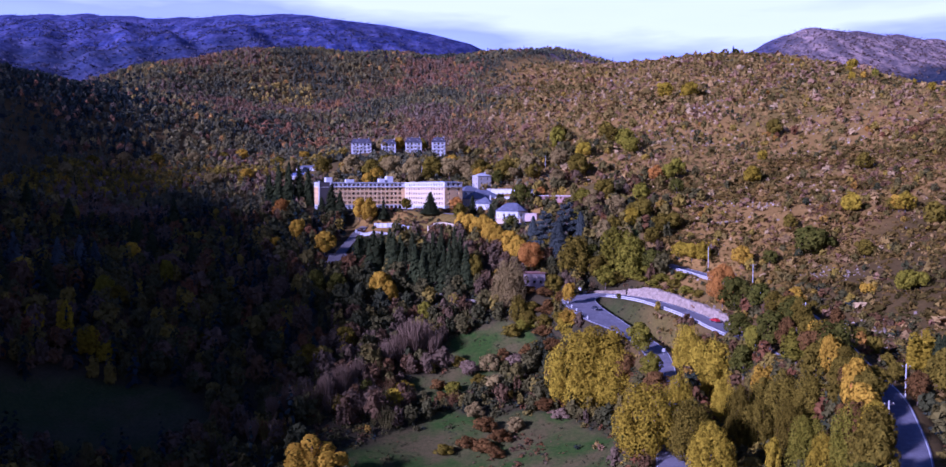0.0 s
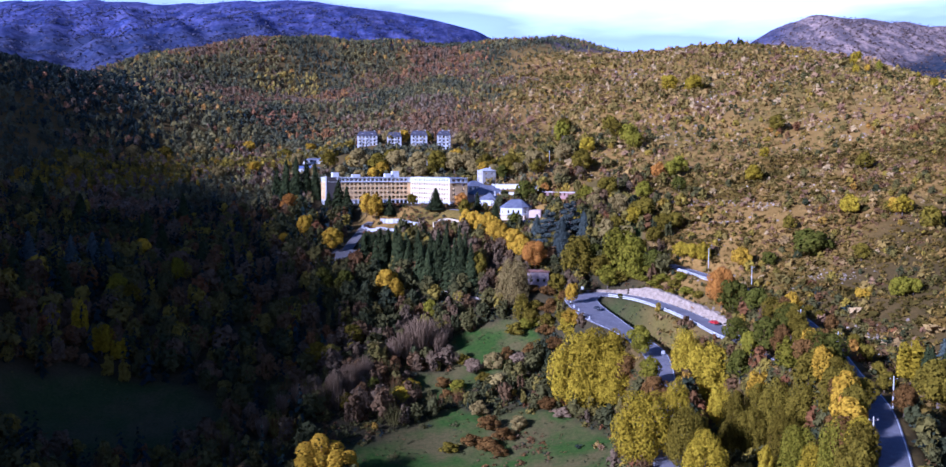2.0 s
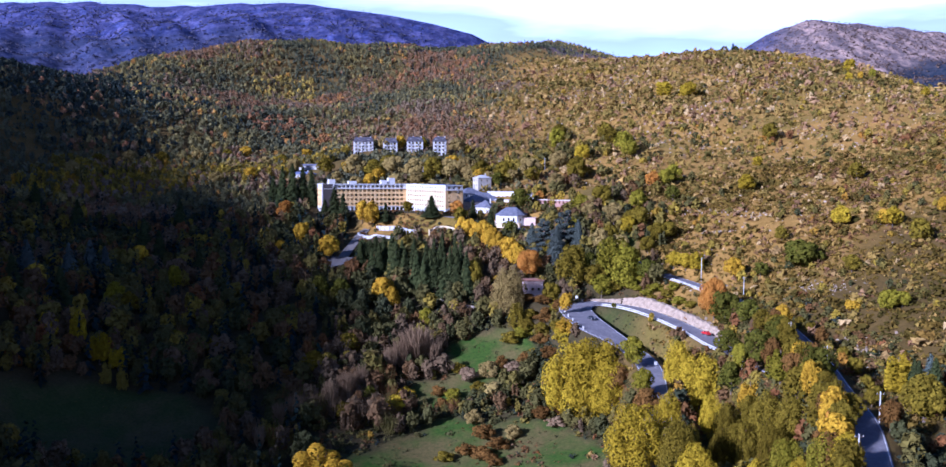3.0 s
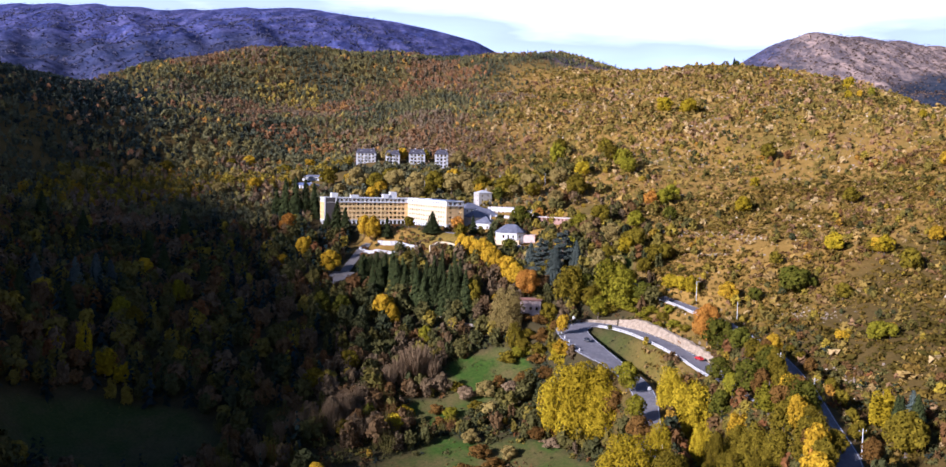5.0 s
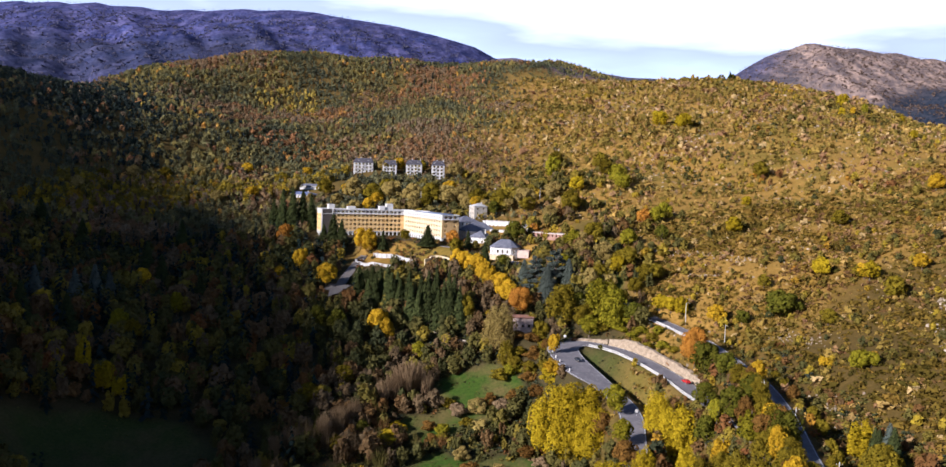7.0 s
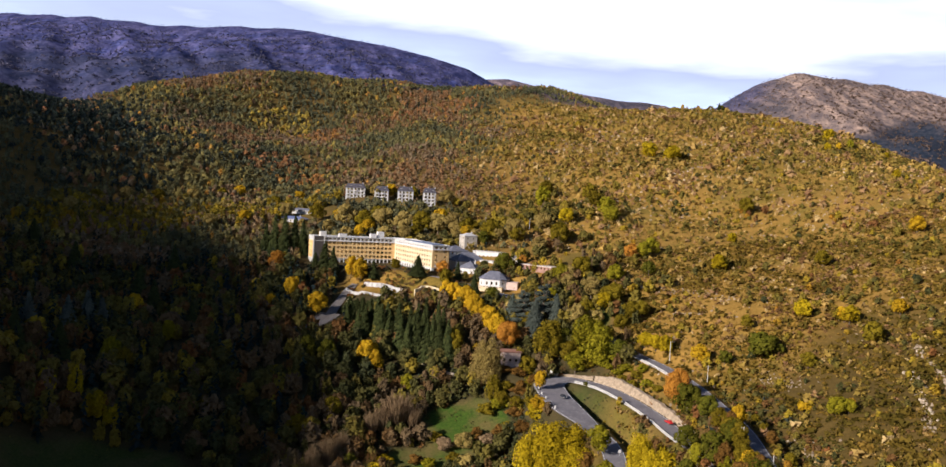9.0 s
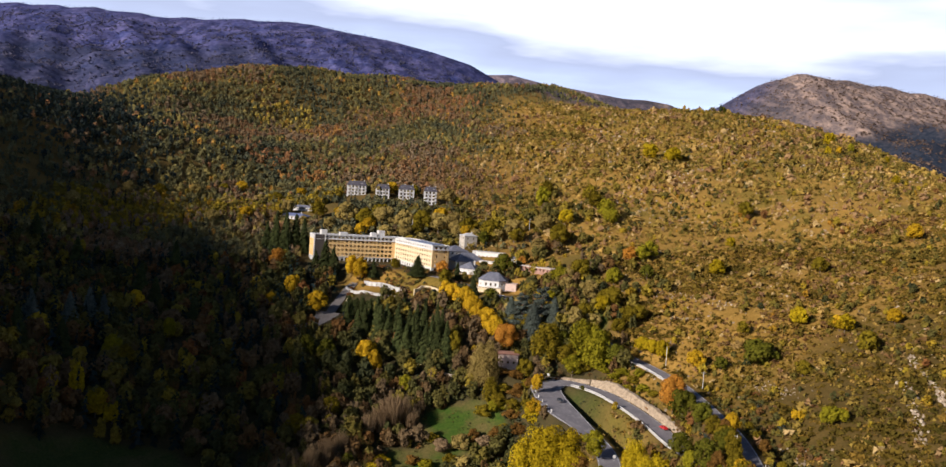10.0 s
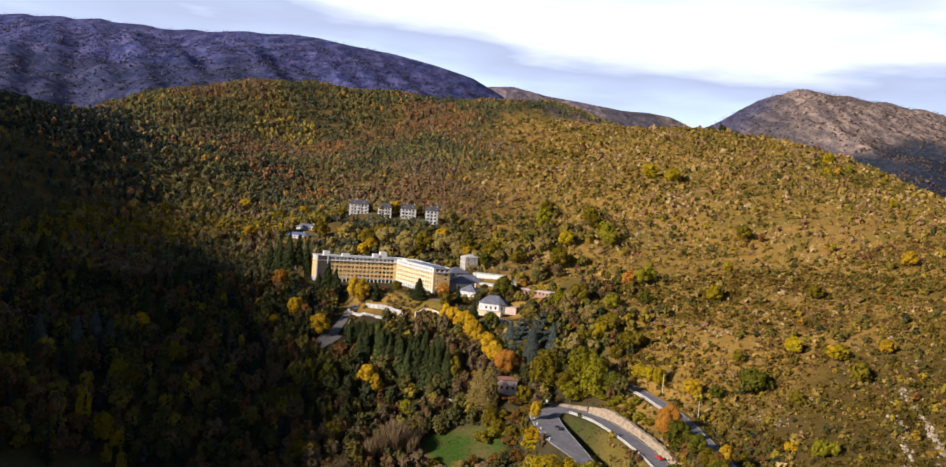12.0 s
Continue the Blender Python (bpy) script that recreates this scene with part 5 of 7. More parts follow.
for row in (  # conifers
        ('conifer', 'dark', -14.3, 413.1, 22.0, 1.17, 'm'),
        ('conifer', 'dark', -8.0, 411.3, 23.8, 1.11, 'm'),
        ('conifer', 'dark', -3.2, 409.3, 22.0, 1.08, 'm'),
        ('conifer', 'dark', -59.7, 440.4, 18.9, 1.25, 'm'),
        ('conifer', 'dark', -40.1, 432.2, 22.6, 1.28, 'm'),
        ('conifer', 'dark', -16.9, 423.5, 22.8, 0.95, 'm'),
        ('conifer', 'dark', -63.3, 474.6, 9.3, 2.8, 'm'),
        ('conifer', 'dark', -59.2, 467.2, 7.6, 3.1, 'm'),
        ('conifer', 'dark', -57.8, 467.3, 8.3, 2.58, 'm'),
        ('conifer', 'dark', -54.8, 467.7, 9.1, 2.69, 'm'),
        ('conifer', 'dark', -51.7, 468.0, 7.0, 3.21, 'm'),
        ('conifer', 'dark', -48.6, 468.4, 8.0, 3.21, 'm'),
        ('conifer', 'dark', -45.5, 468.7, 9.0, 2.61, 'm'),
        ('conifer', 'dark', -44.1, 468.8, 6.7, 3.2, 'm'),
        ('conifer', 'dark', -41.0, 469.1, 7.2, 3.4, 'm'),
        ('conifer', 'dark', -37.9, 469.3, 8.1, 2.78, 'm'),
        ('conifer', 'dark', -34.7, 467.6, 7.4, 3.43, 'm'),
        ('conifer', 'dark', -31.6, 467.8, 8.2, 2.87, 'm'),
        ('conifer', 'dark', -30.2, 467.9, 9.0, 2.35, 'm'),
        ('conifer', 'dark', -27.0, 466.1, 7.3, 3.33, 'm'),
):
    plant(*row)
for row in (  # hotel
        ('conifer', 'dark', -138.3, 581.1, 22.6, 1.39, 'm'),
        ('conifer', 'dark', -131.0, 576.6, 28.8, 1.17, 'm'),
        ('conifer', 'dark', -123.5, 574.1, 30.2, 1.11, 'm'),
        ('conifer', 'dark', -117.5, 577.5, 27.3, 1.14, 'm'),
        ('conifer', 'dark', -111.5, 578.7, 24.4, 1.17, 'm'),
        ('conifer', 'dark', -87.8, 529.5, 23.1, 1.53, 'm'),
        ('conifer', 'dark', -94.1, 530.5, 16.3, 1.89, 'm'),
        ('conifer', 'dark', -82.3, 528.4, 18.4, 1.54, 'm'),
        ('conifer', 'dark', -25.6, 512.3, 12.7, 2.49, 'm'),
        ('conifer', 'dark', -54.0, 516.0, 11.5, 1.79, 's'),
        ('conifer', 'dark', -0.2, 506.9, 12.3, 1.63, 's'),
        ('round', 'gold', -62.0, 514.9, 17.0, 0.70, 'm'),
        ('round', 'gold', -69.0, 519.9, 16.0, 0.66, 'm'),
        ('round', 'olive', -41.2, 523.4, 8.3, 1.09, 's'),
        ('round', 'orange', -9.9, 520.9, 10.0, 1.07, 's'),
        ('round', 'olive', -7.7, 498.6, 10.5, 1.09, 's'),
        ('cedar', 'blue', 36.2, 424.7, 20.5, 0.95, 'l'),
        ('conifer', 'blue', 30.5, 431.0, 17.0, 1.9, 'l'),
        ('conifer', 'blue', 52.5, 414.0, 17.5, 1.6, 'l'),
        ('cedar', 'blue', 46.2, 421.1, 23.6, 0.95, 'l'),
        ('conifer', 'blue', 41.4, 412.2, 19.3, 1.9, 'l'),
        ('conifer', 'blue', 45.6, 423.4, 12.4, 1.52, 'm'),
):
    plant(*row)
for row in (  # hotel
        ('conifer', 'blue', 52.7, 418.7, 15.2, 1.85, 'm'),
        ('conifer', 'dark', 9.9, 480.3, 13.4, 1.74, 'm'),
        ('round', 'green', 29.4, 514.3, 15.4, 1.03, 'm'),
        ('round', 'orange', 41.5, 523.6, 9.3, 0.87, 's'),
        ('round', 'green', 16.6, 589.2, 11.7, 1.05, 's'),
        ('conifer', 'dark', 10.2, 611.4, 11.4, 1.41, 's'),
        ('round', 'green', 20.7, 463.9, 8.7, 1.17, 's'),
):
    plant(*row)
for row in (  # shade
        ('round', 'orange', -121.8, 545.5, 15.3, 0.92, 'm'),
        ('round', 'gold', -100.9, 491.7, 16.0, 0.73, 'm'),
        ('round', 'gold', -81.6, 468.3, 14.7, 1.00, 'm'),
        ('round', 'gold', -110.3, 475.0, 9.9, 1.11, 'm'),
        ('round', 'lime', -144.7, 401.2, 13.6, 0.61, 'm'),
        ('round', 'lime', -160.2, 368.5, 13.8, 0.74, 'm'),
        ('round', 'olive', -152.8, 366.7, 12.2, 0.77, 'm'),
        ('round', 'gold', -183.6, 455.9, 14.5, 0.92, 'm'),
        ('conifer', 'blue', -181.4, 408.6, 19.2, 1.54, 'm'),
        ('conifer', 'blue', -190.1, 411.5, 21.0, 1.43, 'm'),
        ('conifer', 'blue', -191.8, 393.0, 19.8, 1.47, 'm'),
        ('round', 'green', -65.8, 409.6, 14.4, 0.84, 'm'),
        ('round', 'green', -76.3, 410.0, 14.2, 0.86, 'm'),
        ('round', 'olive', -54.9, 365.1, 11.5, 1.06, 'm'),
        ('round', 'olive', -67.7, 347.5, 11.3, 1.17, 'm'),
        ('round', 'olive', -86.2, 386.6, 7.4, 1.13, 'm'),
        ('poplar', 'yellow', -150.4, 329.7, 17.1, 1.27, 'm'),
        ('poplar', 'yellow', -143.3, 330.2, 12.0, 1.59, 'm'),
        ('poplar', 'yellow', -161.2, 335.3, 17.2, 0.91, 'm'),
        ('poplar', 'yellow', -171.3, 331.1, 14.6, 1.07, 'm'),
):
    plant(*row)
for row in (  # shade
        ('round', 'olive', -110.2, 349.1, 9.7, 0.89, 'm'),
        ('round', 'olive', -126.6, 348.5, 10.0, 1.06, 'm'),
        ('round', 'rust', -76.0, 338.8, 8.2, 1.12, 'm'),
        ('conifer', 'blue', -200.3, 371.1, 19.9, 1.6, 'm'),
        ('conifer', 'dark', -195.9, 350.3, 17.2, 1.76, 'm'),
        ('conifer', 'dark', -179.3, 358.1, 16.4, 1.84, 'm'),
        ('conifer', 'dark', -188.0, 476.0, 24.0, 1.6, 'm'),
        ('conifer', 'dark', -174.2, 461.8, 19.6, 1.66, 'm'),
        ('conifer', 'dark', -188.7, 538.6, 23.1, 1.41, 'm'),
        ('conifer', 'dark', -141.6, 428.1, 15.4, 1.81, 'm'),
        ('conifer', 'dark', -246.8, 521.6, 22.3, 1.7, 'm'),
        ('conifer', 'dark', -298.0, 570.9, 19.8, 1.85, 'm'),
):
    plant(*row)
for row in (  # banks
        ('round', 'green', 96, 254, 10, 1.00, 'm'),
        ('round', 'olive', 97, 272, 9, 0.90, 'm'),
        ('round', 'green', 97, 288, 10, 1.00, 'm'),
        ('bush', 'olive', 70, 380, 5, 1, 'm'),
        ('round', 'olive', 76, 392, 9, 1.00, 'm'),
        ('round', 'lime', 72, 374, 6, 1.00, 'm'),
        ('round', 'olive', 82, 352, 5, 1.00, 'm'),
        ('bush', 'lime', 84, 344, 4, 1, 'm'),
        ('round', 'olive', 36, 380, 11, 0.90, 'm'),
        ('round', 'rust', 33, 372, 6, 1.07, 'm'),
        ('round', 'rust', 38, 366, 6, 1.07, 'm'),
        ('round', 'gold', 40, 352, 10, 0.70, 'm'),
):
    plant(*row)
for row in (  # banks
        ('round', 'olive', 30, 360, 9, 0.90, 'm'),
        ('round', 'olive', 24, 366, 9, 0.90, 'm'),
        ('plume', 'olive', 20, 372, 12, 0.7, 'm'),
        ('round', 'olive', 50, 402, 12, 0.90, 'm'),
        ('round', 'green', 56, 396, 11, 0.90, 'm'),
        ('bush', 'green', 61, 356, 2.2, 1, 's'),
):
    plant(*row)
for row in (  # backdrop
        ('round', 'pale', -90.8, 645.2, 19.9, 1.09, 'm'),
        ('round', 'olive', -75.1, 637.2, 16.7, 1.09, 'm'),
        ('round', 'pale', -60.0, 636.7, 18.4, 1.11, 'm'),
        ('round', 'pale', -44.5, 630.0, 16.6, 1.11, 'm'),
        ('round', 'olive', -30.9, 628.8, 17.8, 1.11, 'm'),
        ('round', 'pale', -17.4, 627.3, 17.5, 1.10, 'm'),
        ('round', 'pale', -5.3, 627.5, 18.7, 1.09, 'm'),
        ('round', 'olive', 6.7, 613.4, 17.1, 1.07, 'm'),
        ('round', 'gold', -96.7, 654.5, 12.8, 1.10, 'm'),
        ('round', 'gold', -100.0, 750.7, 13.7, 1.07, 'm'),
        ('round', 'pale', -76.0, 725.3, 14.4, 1.08, 'm'),
        ('round', 'gold', -63.8, 734.4, 13.5, 1.08, 'm'),
        ('round', 'olive', -45.3, 731.8, 13.3, 1.08, 'm'),
        ('round', 'pale', -13.6, 705.1, 14.6, 1.14, 'm'),
        ('round', 'gold', -148.2, 751.1, 10.5, 1.17, 'm'),
        ('round', 'gold', -204.9, 762.6, 11.8, 1.18, 'm'),
        ('round', 'olive', -217.2, 748.9, 10.1, 1.18, 'm'),
        ('round', 'pale', -232.4, 712.9, 11.9, 1.16, 'm'),
        ('round', 'olive', -258.2, 699.9, 11.5, 1.17, 'm'),
        ('round', 'pale', -279.8, 685.2, 12.1, 1.16, 'm'),
):
    plant(*row)
for row in (  # backdrop
        ('round', 'olive', -295.7, 665.5, 11.1, 1.16, 'm'),
        ('round', 'pale', -304.1, 637.5, 12.3, 1.14, 'm'),
        ('round', 'olive', 23.0, 603.1, 15.9, 1.09, 'm'),
        ('round', 'pale', 39.1, 586.2, 18.8, 1.02, 'm'),
        ('round', 'pale', 61.4, 600.4, 15.4, 1.12, 'm'),
        ('round', 'olive', 69.6, 561.3, 17.8, 1.06, 'm'),
        ('round', 'olive', 73.4, 477.7, 15.2, 1.06, 'm'),
        ('round', 'pale', 74.6, 442.7, 13.0, 1.07, 'm'),
        ('round', 'olive', 84.7, 428.6, 13.3, 1.05, 'm'),
        ('round', 'pale', 68.1, 476.3, 10.9, 1.07, 'm'),
        ('round', 'pale', -103.3, 637.3, 11.0, 1.12, 'm'),
        ('round', 'olive', -99.8, 662.1, 10.2, 1.14, 'm'),
        ('round', 'pale', -85.8, 611.5, 11.6, 1.18, 'm'),
        ('round', 'gold', -75.3, 612.9, 11.7, 1.14, 'm'),
        ('round', 'gold', -71.2, 629.5, 11.3, 1.19, 'm'),
        ('round', 'olive', -65.3, 654.3, 14.9, 1.08, 'm'),
        ('round', 'pale', -56.9, 608.8, 12.7, 1.07, 'm'),
        ('round', 'pale', -49.2, 633.6, 10.8, 1.15, 'm'),
        ('round', 'pale', -41.5, 610.1, 12.8, 1.11, 'm'),
        ('round', 'olive', -33.8, 614.6, 10.9, 1.18, 'm'),
):
    plant(*row)
for row in (  # backdrop
        ('round', 'pale', -27.3, 636.9, 9.8, 1.24, 'm'),
        ('round', 'gold', -16.9, 661.3, 12.2, 1.18, 'm'),
        ('round', 'olive', -10.2, 643.4, 10.9, 1.19, 'm'),
        ('round', 'pale', -1.6, 615.5, 12.0, 1.10, 'm'),
        ('round', 'gold', 5.9, 609.5, 12.7, 1.10, 'm'),
        ('round', 'pale', 10.6, 599.4, 11.4, 1.16, 'm'),
        ('round', 'olive', 20.4, 611.2, 14.1, 1.13, 'm'),
        ('round', 'pale', 28.2, 596.8, 9.7, 1.20, 'm'),
        ('round', 'pale', -196.5, 644.5, 12.3, 1.19, 'm'),
        ('round', 'pale', -201.9, 703.4, 10.7, 1.20, 'm'),
        ('round', 'gold', -175.3, 663.0, 11.9, 1.21, 'm'),
        ('round', 'pale', -177.3, 720.2, 12.1, 1.16, 'm'),
        ('round', 'olive', -167.2, 734.9, 11.9, 1.19, 'm'),
        ('round', 'pale', -145.6, 686.4, 13.7, 1.09, 'm'),
        ('round', 'pale', -125.3, 645.6, 10.2, 1.14, 'm'),
        ('round', 'olive', -117.6, 667.3, 15.4, 1.12, 'm'),
        ('round', 'pale', 31.2, 436.7, 11.4, 1.11, 'm'),
        ('round', 'pale', 36.4, 438.5, 12.3, 1.06, 'm'),
        ('round', 'olive', 39.8, 419.7, 10.5, 1.10, 'm'),
        ('round', 'yellow', 48.5, 458.0, 7.6, 1.13, 'm'),
):
    plant(*row)
for row in (  # backdrop
        ('round', 'lime', 53.0, 451.5, 9.3, 1.08, 'm'),
        ('round', 'lime', 61.6, 479.2, 12.5, 1.11, 'm'),
        ('round', 'pale', 64.6, 460.5, 10.9, 1.11, 'm'),
        ('round', 'pale', 62.8, 411.3, 12.6, 1.00, 'm'),
        ('round', 'olive', 69.3, 422.6, 12.3, 0.98, 'm'),
        ('round', 'pale', 72.7, 413.7, 9.9, 1.12, 'm'),
        ('round', 'yellow', 79.1, 423.4, 10.6, 1.05, 'm'),
        ('round', 'lime', 91.0, 460.4, 11.4, 1.09, 'm'),
        ('round', 'olive', 84.9, 403.2, 9.4, 1.10, 'm'),
        ('round', 'olive', 90.3, 406.6, 11.1, 1.07, 'm'),
        ('round', 'olive', 95.2, 407.6, 10.1, 1.07, 'm'),
):
    plant(*row)
for row in (  # roadside
        ('round', 'olive', 98, 196, 5, 0.90, 'm'),
        ('round', 'olive', 103, 204, 5, 0.90, 'm'),
        ('round', 'olive', 106, 216, 5, 0.90, 'm'),
        ('round', 'olive', 108, 228, 6, 0.90, 'm'),
):
    plant(*row)
for row in (  # roadside
        ('round', 'olive', 112, 244, 6, 0.90, 'm'),
        ('round', 'rust', 110, 256, 6, 0.90, 'm'),
        ('round', 'olive', 112, 270, 5, 0.90, 'm'),
        ('round', 'olive', 114, 284, 5, 0.90, 'm'),
        ('round', 'rust', 101, 190, 4, 0.90, 'm'),
):
    plant(*row)


# ---- woods, scrub and stones that nobody could count ----
def templates(shape, n, leaf, count=5, seed=0):
    out = []
    for i in range(count):
        rng = np.random.default_rng(seed + i)
        if shape == "round":
            out.append(leaf_cloud(rng, n, lobes_round(rng, 0.8, 5, 0.05), leaf, 0.92))
        elif shape == "conifer":
            out.append(conifer_quads(rng, n, 0.42, leaf))
        elif shape == "poplar":
            out.append(leaf_cloud(rng, n, lobes_spire(rng, 0.5, 6, 0.03), leaf, 0.92))
        elif shape == "twig":
            out.append(twig_quads(rng, n, 0.8) + 0.0)
        else:
            out.append(leaf_cloud(rng, n, lobes_round(rng, 1.3, 3, -0.2, 1.0), leaf, 0.92))
    return out


def scatter(name, label, category, plants, sets, mat=None):
    """plants: rows of x, y, z, height, width factor, tint, template set. All joined into one mesh."""
    rng = np.random.default_rng(len(plants))
    blocks, tints = [], []
    plants = np.array(plants, float)
    for s, temps in enumerate(sets):
        for ti, T in enumerate(temps):
            sel = plants[(plants[:, 6] == s)]
            sel = sel[ti::len(temps)]
            if not len(sel):
                continue
            a = rng.uniform(0, 2 * math.pi, len(sel))
            ca, sa = np.cos(a), np.sin(a)
            hw = sel[:, 3] * sel[:, 4]
            X = (T[None, :, :, 0] * ca[:, None, None] - T[None, :, :, 1] * sa[:, None, None]) * hw[:, None, None] + sel[:, 0, None, None]
            Y = (T[None, :, :, 0] * sa[:, None, None] + T[None, :, :, 1] * ca[:, None, None]) * hw[:, None, None] + sel[:, 1, None, None]
            Z = T[None, :, :, 2] * sel[:, 3, None, None] + sel[:, 2, None, None]
            blocks.append(np.stack([X, Y, Z], -1).reshape(-1, T.shape[1], 3))
            tints.append(np.repeat(sel[:, 5], len(T)))
    me = quads_mesh(name, np.concatenate(blocks), mat or WOODS, np.concatenate(tints))
    return tagged(new(name, me), label, category, kind="stuff")


BUILT = [(-50, 555, 62, 26), (-36, 512, 40, 24), (-70, 462, 14, 20), (22, 484, 18, 20), (28, 390, 8, 8), (-62, 722, 46, 16), (5, 540, 30, 26), (62, 524, 22, 8), (-40, 487, 26, 9), (-66, 470, 16, 16), (-126, 680, 22, 24), (60, 500, 16, 10), (31, 382, 9, 16)]


def free_of_things(x, y, road=5.5):
    ok = np.ones(len(x), bool)
    for line, w in ROAD_LINES.values():
        d2 = (x[:, None] - line[None, ::3, 0]) ** 2 + (y[:, None] - line[None, ::3, 1]) ** 2
        ok &= d2.min(1) > (w + road - 3.0) ** 2
    for bx, by, rx, ry in BUILT:
        ok &= ~((np.abs(x - bx) < rx) & (np.abs(y - by) < ry))
    return ok


def sprinkle(seed, n, x0, x1, y0, y1, keep):
    rng = np.random.default_rng(seed)
    x, y = rng.uniform(x0, x1, n), rng.uniform(y0, y1, n)
    k = (rng.uniform(0, 1, n) < keep(x, y)) & (np.abs(x) < 0.62 * (y + 60) + 25)
    x, y = x[k], y[k]
    k = free_of_things(x, y)
    return x[k], y[k], rng


def hues(rng, n, choices, weights):
    c = rng.choice(len(choices), n, p=np.array(weights) / sum(weights))
    return np.clip(np.array(choices)[c] + rng.normal(0, 0.022, n), 0, 1)


def patchy(rng, x, y, choices, weights, k=0.028, seed=0.0, loose=0.34):
    """Hues that gather in patches: neighbours tend to be alike."""
    f = wave(x, y, k, seed) * 0.6 + rng.normal(0, loose * 1.6, len(x))
    u = np.argsort(np.argsort(f)) / max(1, len(x) - 1)
    c = np.searchsorted(np.cumsum(np.array(weights) / sum(weights)), u * 0.9999)
    return np.clip(np.array(choices)[c] + rng.normal(0, 0.02, len(x)), 0, 1)


def rows_of(x, y, h, w, tint, s):
    return np.c_[x, y, ground_z(x, y) - 0.3, h, w, tint, s]


# the wood in the near valley
def wood_density(x, y):
    d = 1 - hillside(x, y)
    d = d * (1 - meadow(x, y))
    d = d * (1 - glade(x, y)) * (1 - hairpin(x, y))
    d = np.where((np.abs(x + 12) < 46) & (np.abs(y - 266) < 46), 0.10 * d, d)
    return d


x, y, rng = sprinkle(11, 7200, -330, 118, 170, 560, wood_density)
n = len(x)
kind = rng.choice(4, n, p=[0.38, 0.12, 0.42, 0.08])
kind = np.where((kind == 1) & (x > -60), 0, kind)
kind = np.where((kind == 2) & (x < -95) & (rng.uniform(0, 1, n) < 0.35), 1, kind)
h = rng.uniform(7, 14, n) * np.where(kind == 1, 1.3, 1.0) * np.where(x > -30, 0.8, 1.0)
tint = np.where(kind == 1, hues(rng, n, [0.0, 0.1], [3, 1]), patchy(rng, x, y, [0.26, 0.34, 0.40, 0.46, 0.54, 0.60, 0.88, 0.94, 1.0], [12, 20, 20, 14, 8, 3, 4, 18, 16], 0.05, 1.0))
kind = np.where((np.hypot((x + 40) / 40, (y - 305) / 40) < 1) & (rng.uniform(0, 1, n) < 0.35), 3, kind)
tint = np.where(kind == 3, hues(rng, n, [0.92, 1.0], [1, 2]), tint)
glen = (x > -115) & (x < 8) & (y > 262) & (y < 425) & (kind != 1) & (rng.uniform(0, 1, n) < 0.8)
tint = np.where(glen, patchy(rng, x, y, [0.26, 0.34, 0.40, 0.47, 0.56, 0.90, 0.95, 1.0], [16, 24, 18, 7, 2, 5, 18, 14], 0.05, 1.0), tint)
rows = rows_of(x, y, h, rng.uniform(0.66, 1.05, n), tint, kind)
near = (y < 435) & (x > -205)
scatter("valley_woodland", "dense mixed autumn woodland on the shaded valley floor", "woodland", rows[near],
        [templates("round", 250, 0.084, 6, 20), templates("conifer", 220, 0.075, 3, 40), templates("poplar", 240, 0.066, 5, 50), templates("twig", 150, 0, 3, 60)])
scatter("upper_woodland", "mixed autumn woodland on the slope beside the hotel", "woodland", rows[~near],
        [templates("round", 120, 0.115, 6, 25), templates("conifer", 120, 0.095, 3, 45), templates("poplar", 120, 0.09, 3, 55), templates("twig", 90, 0, 3, 65)])


# the woods behind the hotel and up the far slopes
def far_density(x, y):
    d = (1 - 0.97 * hillside(x, y)) * (1 - soft(np.hypot(x, y), 1060, 1140) * (1 - soft(x, -500, -420)))
    return d * np.where(y > 1360, 0.3, 1.0)


x, y, rng = sprinkle(12, 46000, -820, 330, 560, 1420, far_density)
n = len(x)
kind = rng.choice(3, n, p=[0.62, 0.08, 0.30])
h = rng.uniform(4.6, 9.2, n) * np.where(kind == 1, 1.3, 1.0) * (1 - 0.45 * hillside(x, y))
band = wave(x, y, 0.016, 5.0)
tint = np.where(kind == 1, hues(rng, n, [0.02, 0.12], [2, 1]), patchy(rng, x, y, [0.22, 0.30, 0.37, 0.43, 0.50, 0.74, 0.86, 0.95, 1.0], [16, 24, 24, 12, 6, 3, 4, 12, 8], 0.022, 0.0, 0.15))
tint = np.where((kind != 1) & (band > 0.95), hues(rng, n, [0.36, 0.44, 0.52, 0.74], [6, 4, 1, 0.4]), tint)
tint = np.where((kind != 1) & (band < -0.7), hues(rng, n, [0.9, 0.97], [1, 1]), tint)
# Dark conifers on the left slope; its shade is also put into these tints.
shade_tint_mask = (1 - soft(x + 0.36 * (y + 20) + 30 * wave(x, y, 0.015, 8.0), -40, 60)) * (1 - soft(y, 950, 1100)) * soft(y, 660, 760)
tint = np.where(rng.uniform(0, 1, n) < 0.93 * shade_tint_mask, hues(rng, n, [0.0, 0.04, 0.10, 0.20], [3, 3, 2, 2]), tint)
